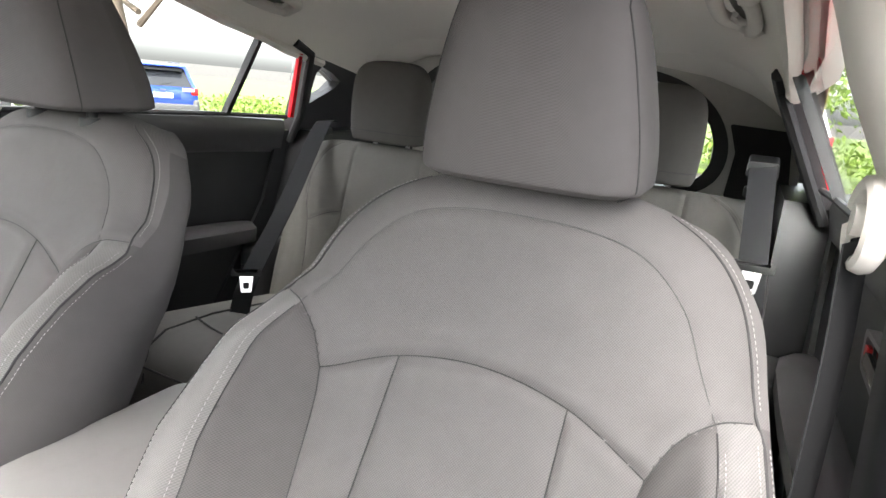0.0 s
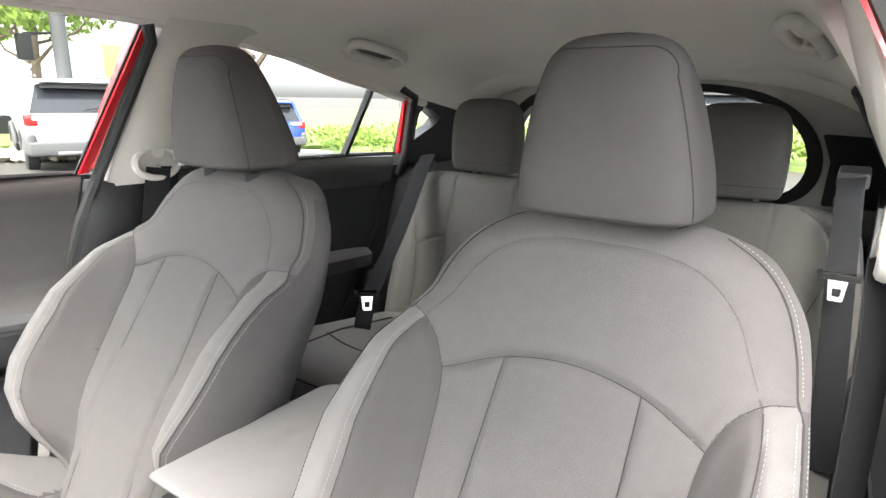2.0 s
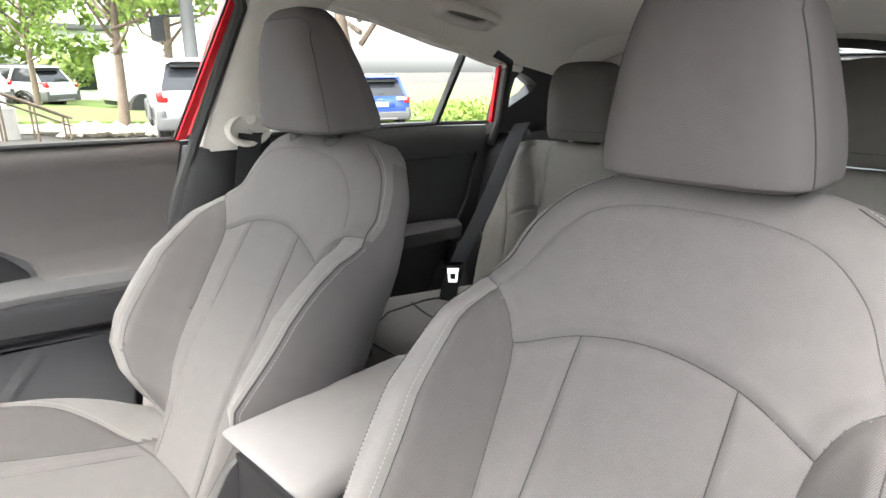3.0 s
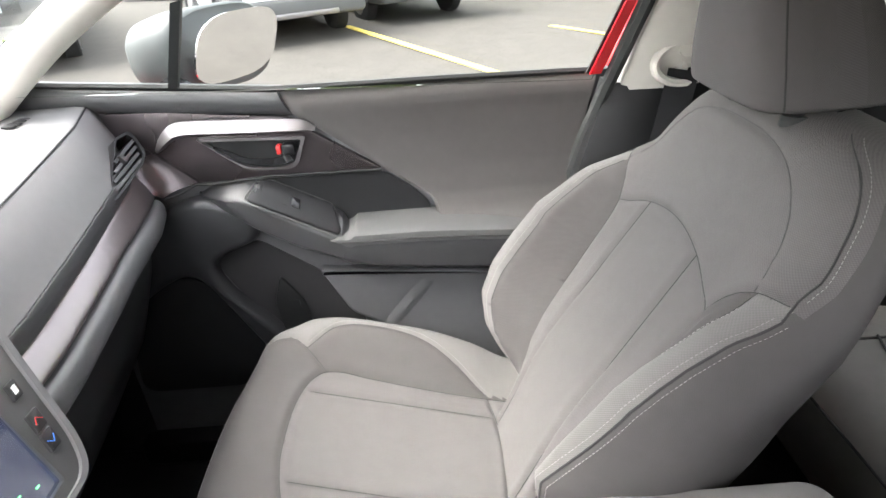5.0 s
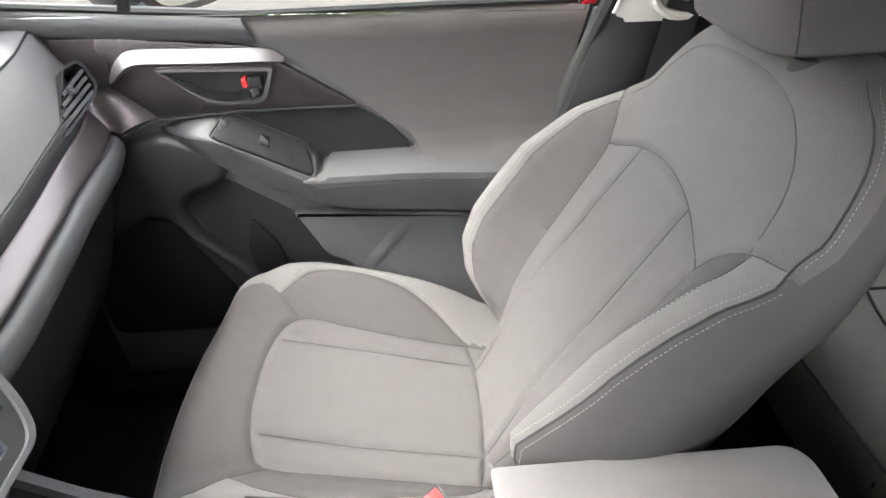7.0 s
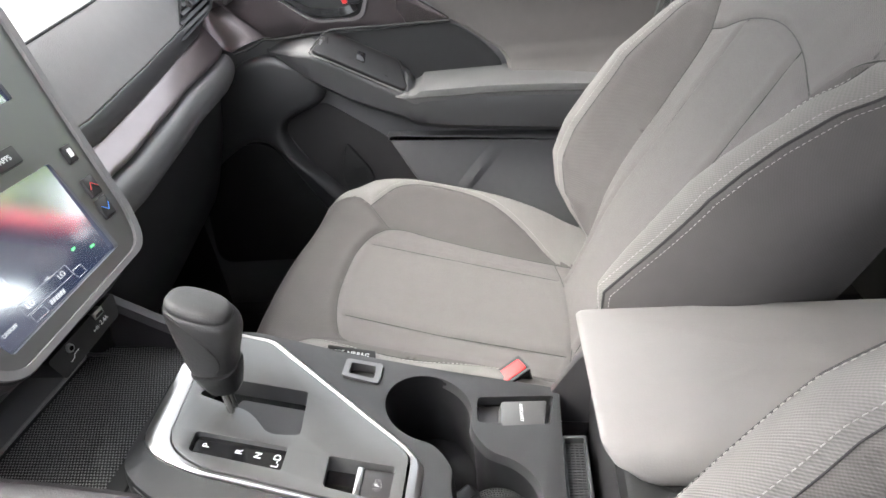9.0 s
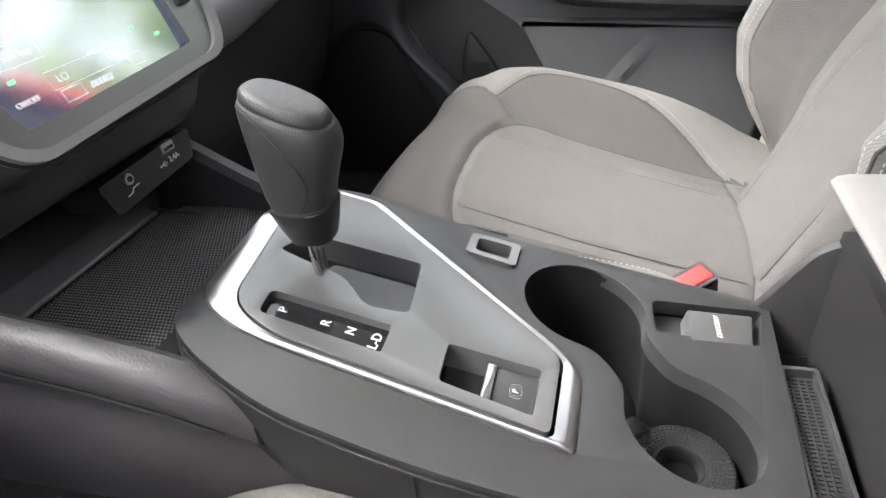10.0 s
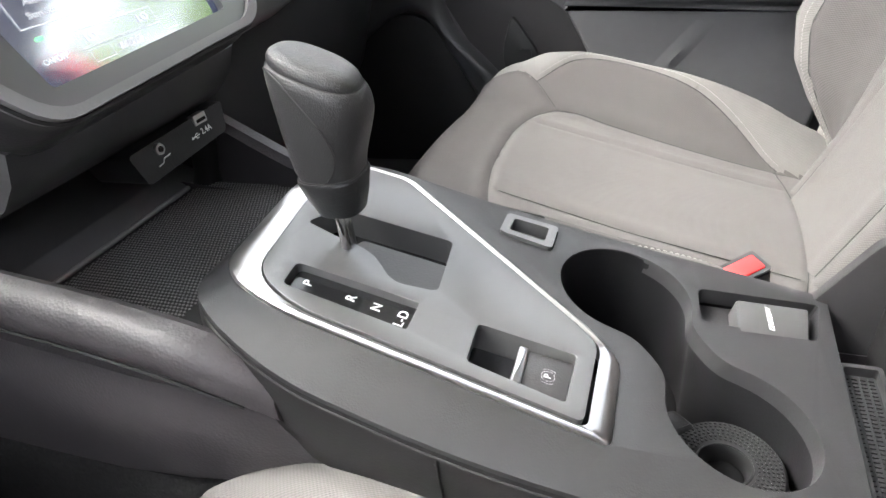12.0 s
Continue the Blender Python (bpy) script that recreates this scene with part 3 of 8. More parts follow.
    levels = [(1.228, 0.09, 0.548, 0.668), (1.232, 0.1, 0.540, 0.680), (1.24, 0.106, 0.535, 0.686), (1.28, 0.104, 0.532, 0.676), (1.33, 0.096, 0.532, 0.657),
              (1.37, 0.087, 0.534, 0.640), (1.40, 0.077, 0.538, 0.627), (1.42, 0.065, 0.545, 0.617), (1.432, 0.047, 0.556, 0.607), (1.437, 0.02, 0.572, 0.596)]
    lv = smooth_line(levels, 48)
    lv[:, 0] = 1.332 + (lv[:, 0] - 1.332) * rest_scale[1]
    lv[:, 1] *= rest_scale[0]
    lv[:, 1] = np.maximum(lv[:, 1], 0.012)
    nseg = 72
    rows = []
    for z, hw, y0, y1 in lv:
        ym, hd = (y0 + y1) / 2, (y1 - y0) / 2
        ring = []
        for j in range(nseg):
            a = 2 * math.pi * j / nseg
            c, s = math.cos(a), math.sin(a)
            ex = 0.42
            taper = 1 - (0.03 if s > 0 else 0.15 * min(max((z - 1.245) / 0.15, 0), 1)) * abs(s)
            ring.append((cx + hw * taper * math.copysign(abs(c) ** ex, c), ym + hd * math.copysign(abs(s) ** ex, s), z))
        rows.append(ring)
    flat = [p for r in rows for p in r]
    groups = {"front_panel": [], "side_wrap": [], "rear_panel": []}
    for i in range(len(rows) - 1):
        for j in range(nseg):
            quad = (i * nseg + j, i * nseg + (j + 1) % nseg, (i + 1) * nseg + (j + 1) % nseg, (i + 1) * nseg + j)
            x, y, z = np.mean([flat[k] for k in quad], axis=0)
            t = (y - lv[i, 2]) / (lv[i, 3] - lv[i, 2])
            kind = "front_panel" if t < 0.16 and 1.235 < z < 1.413 else ("side_wrap" if t < 0.62 else "rear_panel")
            groups[kind].append(quad)
    for kind, quads in groups.items():
        if kind == "side_wrap":
            quads = quads + [tuple(range(nseg))[::-1], tuple(range((len(rows) - 1) * nseg, len(rows) * nseg))]
        used = sorted({k for qd in quads for k in qd})
        remap = {k: i for i, k in enumerate(used)}
        raw(kind, [flat[k] for k in used], [[remap[k] for k in qd] for qd in quads], HEAD_CLOTH if kind != "rear_panel" else CLOTH_SIDE, head,
            uv=[(0.10 * 2 * math.pi * abs((k % nseg) / nseg - 0.25), flat[k][2]) for k in used])

    def ring_at(z, t, sgn):
        z0, hw, y0, y1 = [np.interp(z, lv[:, 0], lv[:, k]) for k in range(4)]
        ym, hd = (y0 + y1) / 2, (y1 - y0) / 2
        y = y0 + t * (y1 - y0)
        s = (y - ym) / hd
        c = max(1 - abs(s) ** (2 / 0.42), 0) ** 0.21
        taper = 1 - 0.15 * min(max((z - 1.245) / 0.15, 0), 1) * abs(s) ** (1 / 0.42) if s < 0 else 0.985
        return (cx + sgn * (hw * c * taper + 0.0002), y, z)
    def front_point(x, z):
        hw, y0, y1 = [np.interp(z, lv[:, 0], lv[:, k]) for k in (1, 2, 3)]
        k = 0.15 * min(max((z - 1.245) / 0.15, 0), 1)
        sines = np.linspace(1, 0, 400)
        wide = hw * (1 - k * sines) * (1 - sines ** 2) ** 0.21
        s = np.interp(abs(x), wide, sines)
        return (cx + x, (y0 + y1) / 2 - (y1 - y0) / 2 * s ** 0.42 - 0.0002, z)
    bm = bmesh.new()
    zs = list(np.linspace(1.234, 1.385, 30))
    xs = ring_at(1.385, 0.16, 1)[0] - cx
    corner = [(xs - 0.028 * (1 - math.cos(a)), 1.385 + 0.0285 * math.sin(a)) for a in np.linspace(0.12, 1.57, 12)]
    top = corner + [(x, 1.4135) for x in np.linspace(xs - 0.032, 0.0, 10)]
    line = [ring_at(z, 0.16, -1) for z in zs] + [front_point(-x, z) for x, z in top] + [front_point(x, z) for x, z in top[-2::-1]] + [ring_at(z, 0.16, 1) for z in zs[::-1]]
    tube_into(bm, line, 0.0009, 6)
    for sgn in (1, -1):
        tube_into(bm, [ring_at(z, 0.62, sgn) for z in np.linspace(1.23, 1.415, 24)], 0.0009, 6)
    part("seam", bm, SEAM, head, "dark sewn seam")
    for dx in (-0.06, 0.06):
        part("post", tube([(cx + dx, 0.60, 1.14), (cx + dx, 0.60, 1.235)], 0.007, 12), RUBBER, head, "black steel post")
        part("post_collar", tube([(cx + dx, 0.60, 1.19), (cx + dx, 0.60, 1.222)], [0.019, 0.016], 16), RUBBER, head, "black plastic collar")
    head.location = rest_shift
    return seat


passenger_seat = front_seat(-0.35, "grey woven cloth front seat with pale stitching beside the console", "front seats", -1, (0.0, 0.0, 0.010), (1.0, 0.965))
driver_seat = front_seat(0.35, "grey woven cloth front seat beside the driver's doorway", "front seats", 0.0, (-0.009, 0.016, 0.003), (0.97, 0.93))


# ---- structure: body shell ----
def side_x(z):
    """Inner face of the body side: leans in above the belt line."""
    return 0.64 - (z - 1.205) * 0.522 if z > 1.10 else 0.70


def ring_plate(outer, inner, place, depth):
    """A plate with an opening: two outlines with as many points each."""
    bm = bmesh.new()
    d = Vector(depth)
    k = len(outer)
    a, b = [bm.verts.new(Vector(place(*p))) for p in outer], [bm.verts.new(Vector(place(*p))) for p in inner]
    c, e = [bm.verts.new(Vector(place(*p)) + d) for p in outer], [bm.verts.new(Vector(place(*p)) + d) for p in inner]
    for i in range(k):
        j = (i + 1) % k
        bm.faces.new((a[i], a[j], b[j], b[i]))
        bm.faces.new((c[i], e[i], e[j], c[j]))
        bm.faces.new((a[i], c[i], c[j], a[j]))
        bm.faces.new((b[i], b[j], e[j], e[i]))
    bmesh.ops.recalc_face_normals(bm, faces=bm.faces)
    return bm


def holed(outer, holes, place, depth, soften=0.0):
    """A plate with openings that go right through; its face is place(), its thickness the vector depth."""
    bm = bmesh.new()
    d = Vector(depth)
    edges, loops = [], []
    for loop in [outer] + holes:
        vs = [bm.verts.new(Vector(place(*p))) for p in loop]
        loops.append(vs)
        edges += [bm.edges.new((vs[i], vs[(i + 1) % len(vs)])) for i in range(len(vs))]
    bmesh.ops.triangle_fill(bm, edges=edges, use_beauty=True)
    rim = edges[:]
    for f in bm.faces:
        f.normal_update()
        if f.normal.dot(d) > 0:
            f.normal_flip()
    for vs in loops:
        lo = [bm.verts.new(v.co + d) for v in vs]
        for i in range(len(vs)):
            j = (i + 1) % len(vs)
            bm.faces.new((vs[i], lo[i], lo[j], vs[j]))
    bmesh.ops.recalc_face_normals(bm, faces=bm.faces)
    if soften:
        bmesh.ops.bevel(bm, geom=rim, offset=soften, segments=3, affect="EDGES", profile=0.5, clamp_overlap=True)
    return bm


def strip(points, widths, normal, thick_d, side=None):
    """A flat band, such as belt webbing, along a 3D line."""
    pts = [Vector(p) for p in points]
    rows = []
    for i, p in enumerate(pts):
        t = (pts[min(i + 1, len(pts) - 1)] - pts[max(i - 1, 0)]).normalized()
        n = Vector(normal)
        w = t.cross(n).normalized() if side is None else Vector(side).normalized()
        n = w.cross(t).normalized()
        h = widths[i] * 0.5 if isinstance(widths, (list, tuple)) else widths * 0.5
        rows.append([p - w * h, p + w * h, p + w * h + n * thick_d, p - w * h + n * thick_d])
    return loft(rows)


def softened(loop, passes):
    """A closed outline with its corners eased."""
    p = np.array(loop)
    for _ in range(passes):
        p = p * 0.5 + (np.roll(p, 1, 0) + np.roll(p, -1, 0)) * 0.25
    return [tuple(a) for a in p]


def resampled(loop, n):
    p = np.array(loop + loop[:1])
    s = np.concatenate([[0], np.cumsum(np.hypot(*np.diff(p, axis=0).T))])
    t = np.linspace(0, s[-1], n, endpoint=False)
    return list(zip(np.interp(t, s, p[:, 0]), np.interp(t, s, p[:, 1])))


def super_ring(cx, cy, z, hw, hd, ex=0.42, n=48):
    out = []
    for j in range(n):
        a = 2 * math.pi * j / n
        c, s = math.cos(a), math.sin(a)
        out.append((cx + hw * math.copysign(abs(c) ** ex, c), cy + hd * math.copysign(abs(s) ** ex, s), z))
    return out


# floor, firewall, sills
solid("floor", box((-0.74, -0.80, 0.36), (0.74, 2.0, 0.42)), CARPET, "black carpet floor of the car", "floor", kind="structure")
solid("firewall", box((-0.72, -0.86, 0.36), (0.72, -0.80, 1.10)), BLACK, "black footwell bulkhead", "bulkhead", kind="structure")
solid("kick_panel", box((-0.76, -0.80, 0.42), (-0.70, -0.47, 1.18), 0.01), BLACK, "black footwell side panel", "trim", kind="structure")
solid("kick_panel_driver", box((0.68, -0.80, 0.42), (0.76, -0.45, 1.18), 0.01), BLACK, "black footwell side panel", "trim", kind="structure")
for sgn, tag in ((-1, "passenger"), (1, "driver")):
    solid("sill_" + tag, box((min(sgn * 0.66, sgn * 0.78), -0.5, 0.34), (max(sgn * 0.66, sgn * 0.78), 1.2, 0.48), 0.015), BLACK, "black plastic door sill", "sill", kind="structure")

# ceiling: crowned headliner
ys = [-0.12, 0.1, 0.3, 0.55, 0.87, 1.19, 1.32, 1.5, 1.78]
z_edge = [1.44, 1.485, 1.497, 1.490, 1.452, 1.396, 1.372, 1.345, 1.30]
z_mid = [1.465, 1.52, 1.54, 1.55, 1.545, 1.53, 1.512, 1.47, 1.41]
rows, skin = [], []
for y in np.linspace(-0.12, 1.78, 40):
    ze, zm = np.interp(y, ys, z_edge), np.interp(y, ys, z_mid)
    xe = side_x(ze) - 0.005
    rows.append([(xe * k, y, ze + (zm - ze) * (1 - abs(k) ** 7)) for k in np.linspace(-1, 1, 33)])
    skin.append([((xe + 0.07) * k, y, ze + 0.03 + (zm + 0.02 - ze) * (1 - abs(k) ** 2.6)) for k in np.linspace(-1, 1, 33)])
solid("ceiling", thick(loft(rows, closed=False), -0.012), HEADLINER, "warm grey cloth headliner", "headliner", kind="structure")
solid("roof_skin", thick(loft(skin, closed=False), -0.006), RED_PAINT, "red painted roof skin", "roof", kind="structure")


def on_side(sgn, inset=0.0):
    return lambda y, z: (sgn * (side_x(z) - inset), y, z)


WIN_TOP = [(0.72, 1.472), (0.874, 1.45), (1.068, 1.409), (1.192, 1.389), (1.30, 1.365)]


def body_side(sgn, tag):
    # centre pillar: pale upper trim, black lower trim, rubber seal, red body behind
    b = thing("pillar_" + tag, (sgn * 0.64, 0.58, 0.42), "centre pillar with pale upper trim and black lower trim", "pillar", kind="structure")
    rows = []
    for z, ya, yb in [(1.185, 0.512, 0.66), (1.25, 0.523, 0.67), (1.35, 0.545, 0.69), (1.44, 0.565, 0.72), (1.475, 0.572, 0.76), (1.495, 0.57, 0.82)]:
        x = side_x(z) if sgn < 0 else 0.598 - (z - 1.33) * (0.36 if z > 1.33 else 0.52)
        rows.append([(sgn * (x + 0.03), ya, z), (sgn * (x - 0.004), ya + 0.004, z), (sgn * (x - 0.016), ya + 0.02, z), (sgn * (x - 0.022), (ya + yb) / 2, z), (sgn * (x - 0.016), yb - 0.02, z), (sgn * (x - 0.004), yb - 0.004, z), (sgn * (x + 0.03), yb, z)])
    part("upper_trim", loft(rows), PILLAR, b, "pale plastic pillar trim")
    rows = []
    for z, ya, yb in [(1.195, 0.498, 0.665), (1.10, 0.47, 0.66), (0.98, 0.435, 0.65), (0.8, 0.40, 0.62), (0.6, 0.37, 0.6), (0.44, 0.34, 0.6)]:
        x = 0.648 + 0.06 * (1.195 - z)
        rows.append([(sgn * (x + 0.05), ya, z), (sgn * (x + 0.004), ya + 0.004, z), (sgn * (x - 0.012), ya + 0.03, z), (sgn * (x - 0.016), (ya + yb) / 2, z), (sgn * (x - 0.012), yb - 0.03, z), (sgn * (x + 0.004), yb - 0.004, z), (sgn * (x + 0.05), yb, z)])
    part("lower_trim", loft(rows), BLACK, b, "black plastic lower trim")
    part("door_seal", tube([(sgn * (side_x(z) + (0.002 if sgn < 0 else 0.05)), y, z) for y, z in [(0.385, 0.8), (0.42, 0.92), (0.45, 1.02), (0.478, 1.11), (0.497, 1.19), (0.53, 1.33), (0.562, 1.455), (0.550, 1.484)]], 0.012, 8), SEAL, b, "grey rubber door seal")
    part("pillar_body", loft([[(sgn * (side_x(z) + a), y, z) for a, y in ((0.035, ya), (0.09, ya), (0.09, yb), (0.035, yb))] for z, ya, yb in [(1.218, 0.502, 0.65), (1.49, 0.565, 0.74)]]), RED_PAINT, b, "red painted body")
    # roof rail above the side windows
    bm = loft([[(sgn * (side_x(z) + dx), y, z + dz) for dx, dz in ((-0.006, -0.002), (0.004, -0.010), (0.016, -0.008), (0.075, 0.05), (0.0, 0.03))] for y, z in [(-0.26, 1.40), (0.0, 1.478), (0.3, 1.497), (0.57, 1.488)] + WIN_TOP + [(1.45, 1.345)]])
    solid("roof_rail_" + tag, bm, HEADLINER, "pale headliner edge above the side windows", "roof rail", kind="structure")
    solid("doorway_seal_" + tag, tube([(sgn * (side_x(z) + 0.022), y, z + 0.005) for y, z in [(-0.26, 1.40), (0.0, 1.478), (0.3, 1.497), (0.57, 1.488)] + WIN_TOP], 0.007, 8), RUBBER, "black rubber seal along the doorways", "door seal", kind="structure")
    # rear quarter with its small window
    outer = [(1.375, 1.40), (1.42, 1.385), (1.60, 1.36), (1.80, 1.33), (1.80, 1.15), (1.50, 1.15), (1.455, 1.15), (1.428, 1.25)]
    inner = [(1.438, 1.315), (1.45, 1.336), (1.505, 1.322), (1.56, 1.30), (1.545, 1.278), (1.49, 1.248), (1.466, 1.233), (1.45, 1.27)]
    solid("quarter_panel_" + tag, ring_plate(outer, inner, on_side(sgn), (sgn * 0.05, 0, 0)), DARK, "dark trim round the small rear quarter window", "pillar trim", kind="structure")
    solid("quarter_glass_" + tag, prism(inner, on_side(sgn, -0.025), (sgn * 0.004, 0, 0)), CLEAR, "clear quarter window pane", "window", kind="structure").visible_shadow = False
    solid("cargo_side_" + tag, prism([(1.36, 0.42), (1.39, 0.90), (1.45, 1.10), (1.48, 1.155), (1.90, 1.155), (1.90, 0.42)], lambda y, z: (sgn * 0.60, y, z), (sgn * 0.12, 0, 0), 0.01), BLACK, "black grained cargo side trim", "trim", kind="structure")
    solid("door_frame_seal_" + tag, tube([(sgn * (side_x(z) - (0.004 if sgn < 0 else 0.010)), y, z) for y, z in [(1.45, 1.12), (1.445, 1.20), (1.376, 1.365), (1.30, 1.388)]], 0.012, 8), RUBBER, "black rubber seal round the rear doorway", "door seal", kind="structure")
    solid("wheel_arch_" + tag, prism([(1.01, 0.42), (1.145, 0.64), (1.245, 0.79), (1.355, 0.96), (1.41, 1.15), (1.62, 1.15), (1.62, 0.42)], lambda y, z: (sgn * 0.688, y, z), (sgn * 0.01, 0, 0)), BLACK, "black wheel arch lining beside the rear seat", "trim", kind="structure")
    # belt guide cover on the pillar, with the front belt
    g = thing("seat_belt", (sgn * 0.60, 0.6, 0.5), "dark front seat belt with a pale height adjuster", "seat belt", "seat belts")
    gx = 0.606
    cin = gx + 0.02 if sgn < 0 else 0.598
    bm = loft([[(sgn * (cin + dx + (0.0 if sgn < 0 else max(0, 1.33 - z) * 0.3)), 0.60 + k * w, z + (0.0 if sgn < 0 else 0.03)) for dx, k in ((0.012, -1), (-0.012, -0.8), (-0.02, 0), (-0.012, 0.8), (0.012, 1))] for z, w in [(1.195, 0.016), (1.21, 0.024), (1.27, 0.026), (1.33, 0.024), (1.35, 0.014)]])
    part("adjuster_cover", bm, PILLAR, g, "pale plastic adjuster cover")
    part("guide_loop", tube([(sgn * (gx - 0.004), 0.60 + 0.045 * math.cos(a), (1.228 if sgn < 0 else 1.248) + 0.03 * math.sin(a)) for a in np.linspace(0.2, 2 * math.pi - 0.3, 22)], 0.009, 8, 0.8), PILLAR, g, "pale plastic guide loop")
    part("guide_bolt", tube([(sgn * (gx + 0.008), 0.60, 1.25), (sgn * (gx - 0.014), 0.60, 1.25)], 0.012, 12), PILLAR, g)
    line = smooth_line([(sgn * (gx - 0.008), 0.60, 1.218), (sgn * (gx + 0.004), 0.585, 1.10), (sgn * (gx + 0.012), 0.55, 0.9), (sgn * (gx + 0.01), 0.50, 0.68), (sgn * (gx + 0.02), 0.47, 0.5)], 24)
    if sgn > 0:
        line = [(x - 0.05 * (1.218 - z), y, z + 0.016) for x, y, z in line]
    flat = (0.45, 1, 0) if sgn > 0 else None
    part("webbing", strip([tuple(p) for p in line], 0.046, (sgn * -1, -0.35, 0), 0.0015, side=flat), WEBBING, g, "dark woven belt")
    line = [(x + sgn * 0.009, y + 0.03, z) for x, y, z in line]
    part("webbing", strip(line, 0.046, (sgn * -1, 0.2, 0), 0.0015, side=flat), WEBBING, g, "dark woven belt")


solid("door_jamb", prism([(0.36, 0.43), (0.60, 0.43), (0.66, 1.20), (0.47, 1.20)], lambda y, z: (-0.735, y, z), (-0.03, 0, 0)), BLACK, "black door jamb behind the front door", "door jamb", kind="structure")
body_side(-1, "passenger")
body_side(1, "driver")

# tailgate with window
TRIM_GREY = material("grey_pillar_trim", (0.46, 0.445, 0.41), 0.6, spread=0.05, bump=0.1, bump_scale=900, specular=0.3)
half_open = [(0.0, 1.402), (0.18, 1.40), (0.30, 1.385), (0.385, 1.345), (0.437, 1.285), (0.46, 1.21), (0.445, 1.145), (0.40, 1.105), (0.33, 1.092), (0.0, 1.085)]
opening = half_open + [(-x, z) for x, z in half_open[-2:0:-1]]
half_out = [(0.0, 1.47), (0.22, 1.465), (0.40, 1.445), (0.52, 1.40), (0.60, 1.33), (0.64, 1.20), (0.64, 1.08), (0.60, 0.98), (0.45, 0.98), (0.0, 0.98)]
outer = resampled(half_out + [(-x, z) for x, z in half_out[-2:0:-1]], 96)
opening = softened(resampled(opening, 96), 8)
tail = thing("tailgate", (0, 1.80, 0.6), "closed tailgate with a wide rear window and black surround", "tailgate", kind="structure")
tail_at = lambda x, z: (x, 1.78 - 0.35 * (z - 1.25), z)
part("inner_trim", ring_plate(outer, [(x * 1.035, 1.25 + (z - 1.25) * 1.06) for x, z in opening], tail_at, (0, 0.05, 0)), TRIM_GREY, tail, "grey trim")
part("window_surround", ring_plate([(x * 1.045, 1.25 + (z - 1.25) * 1.085) for x, z in opening], [(x * 0.965, 1.25 + (z - 1.25) * 0.95) for x, z in opening], lambda x, z: (x, 1.768 - 0.35 * (z - 1.25), z), (0, 0.05, 0)), RUBBER, tail, "black window surround")
part("pane", prism(opening, lambda x, z: (x, 1.80 - 0.35 * (z - 1.25), z), (0, 0.004, 0)), CLEAR, tail).visible_shadow = False
for sgn in (-1, 1):
    part("corner_trim", prism(rounded([(0.478, 1.10), (0.486, 1.22), (0.462, 1.290), (0.60, 1.284), (0.63, 1.10)], 0.008, 3), lambda x, z: (sgn * x, 1.762 - 0.35 * (z - 1.25), z), (0, 0.012, 0), 0.003), BLACK, tail, "black lower corner trim")
part("lower_panel", box((-0.64, 1.86, 0.42), (0.64, 1.92, 1.0), 0.01), DARK, tail)
edge_z = lambda x: float(np.interp(abs(x), [0, 0.22, 0.40, 0.50, 0.57, 0.61], [1.437, 1.430, 1.405, 1.372, 1.330, 1.28]))
solid("roof_header", loft([[(x, y, edge_z(x) + dz) for y, dz in ((1.62, 0.03), (1.68, -0.006), (1.735, -0.010), (1.78, 0.03))] for x in np.linspace(-0.61, 0.61, 41)]), HEADLINER, "headliner edge above the rear window", "headliner", kind="structure")

# windscreen and front pillars
solid("windscreen", prism([(-0.62, 0), (0.62, 0), (0.52, 1), (-0.52, 1)], lambda x, k: (x, -0.88 + 0.76 * k, 1.10 + 0.36 * k), (0, 0, 0.005)), CLEAR, "clear windscreen", "window", kind="structure").visible_shadow = False
for sgn, tag in ((-1, "passenger"), (1, "driver")):
    path = smooth_line([(sgn * 0.69, -0.66, 1.12), (sgn * 0.655, -0.47, 1.262), (sgn * 0.60, -0.30, 1.365), (sgn * 0.545, -0.12, 1.445), (sgn * 0.515, 0.06, 1.49)], 20)
    solid("front_pillar_" + tag, tube([tuple(p) for p in path], 0.042, 14, 0.7), PILLAR, "pale plastic front pillar trim", "pillar", kind="structure")


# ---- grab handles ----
# pale trim darkened: the shade inside the handle hollow is painted
TRIM_SHADE = material("handle_recess_shade", (0.17, 0.16, 0.147), 0.7, spread=0.04, specular=0.2)

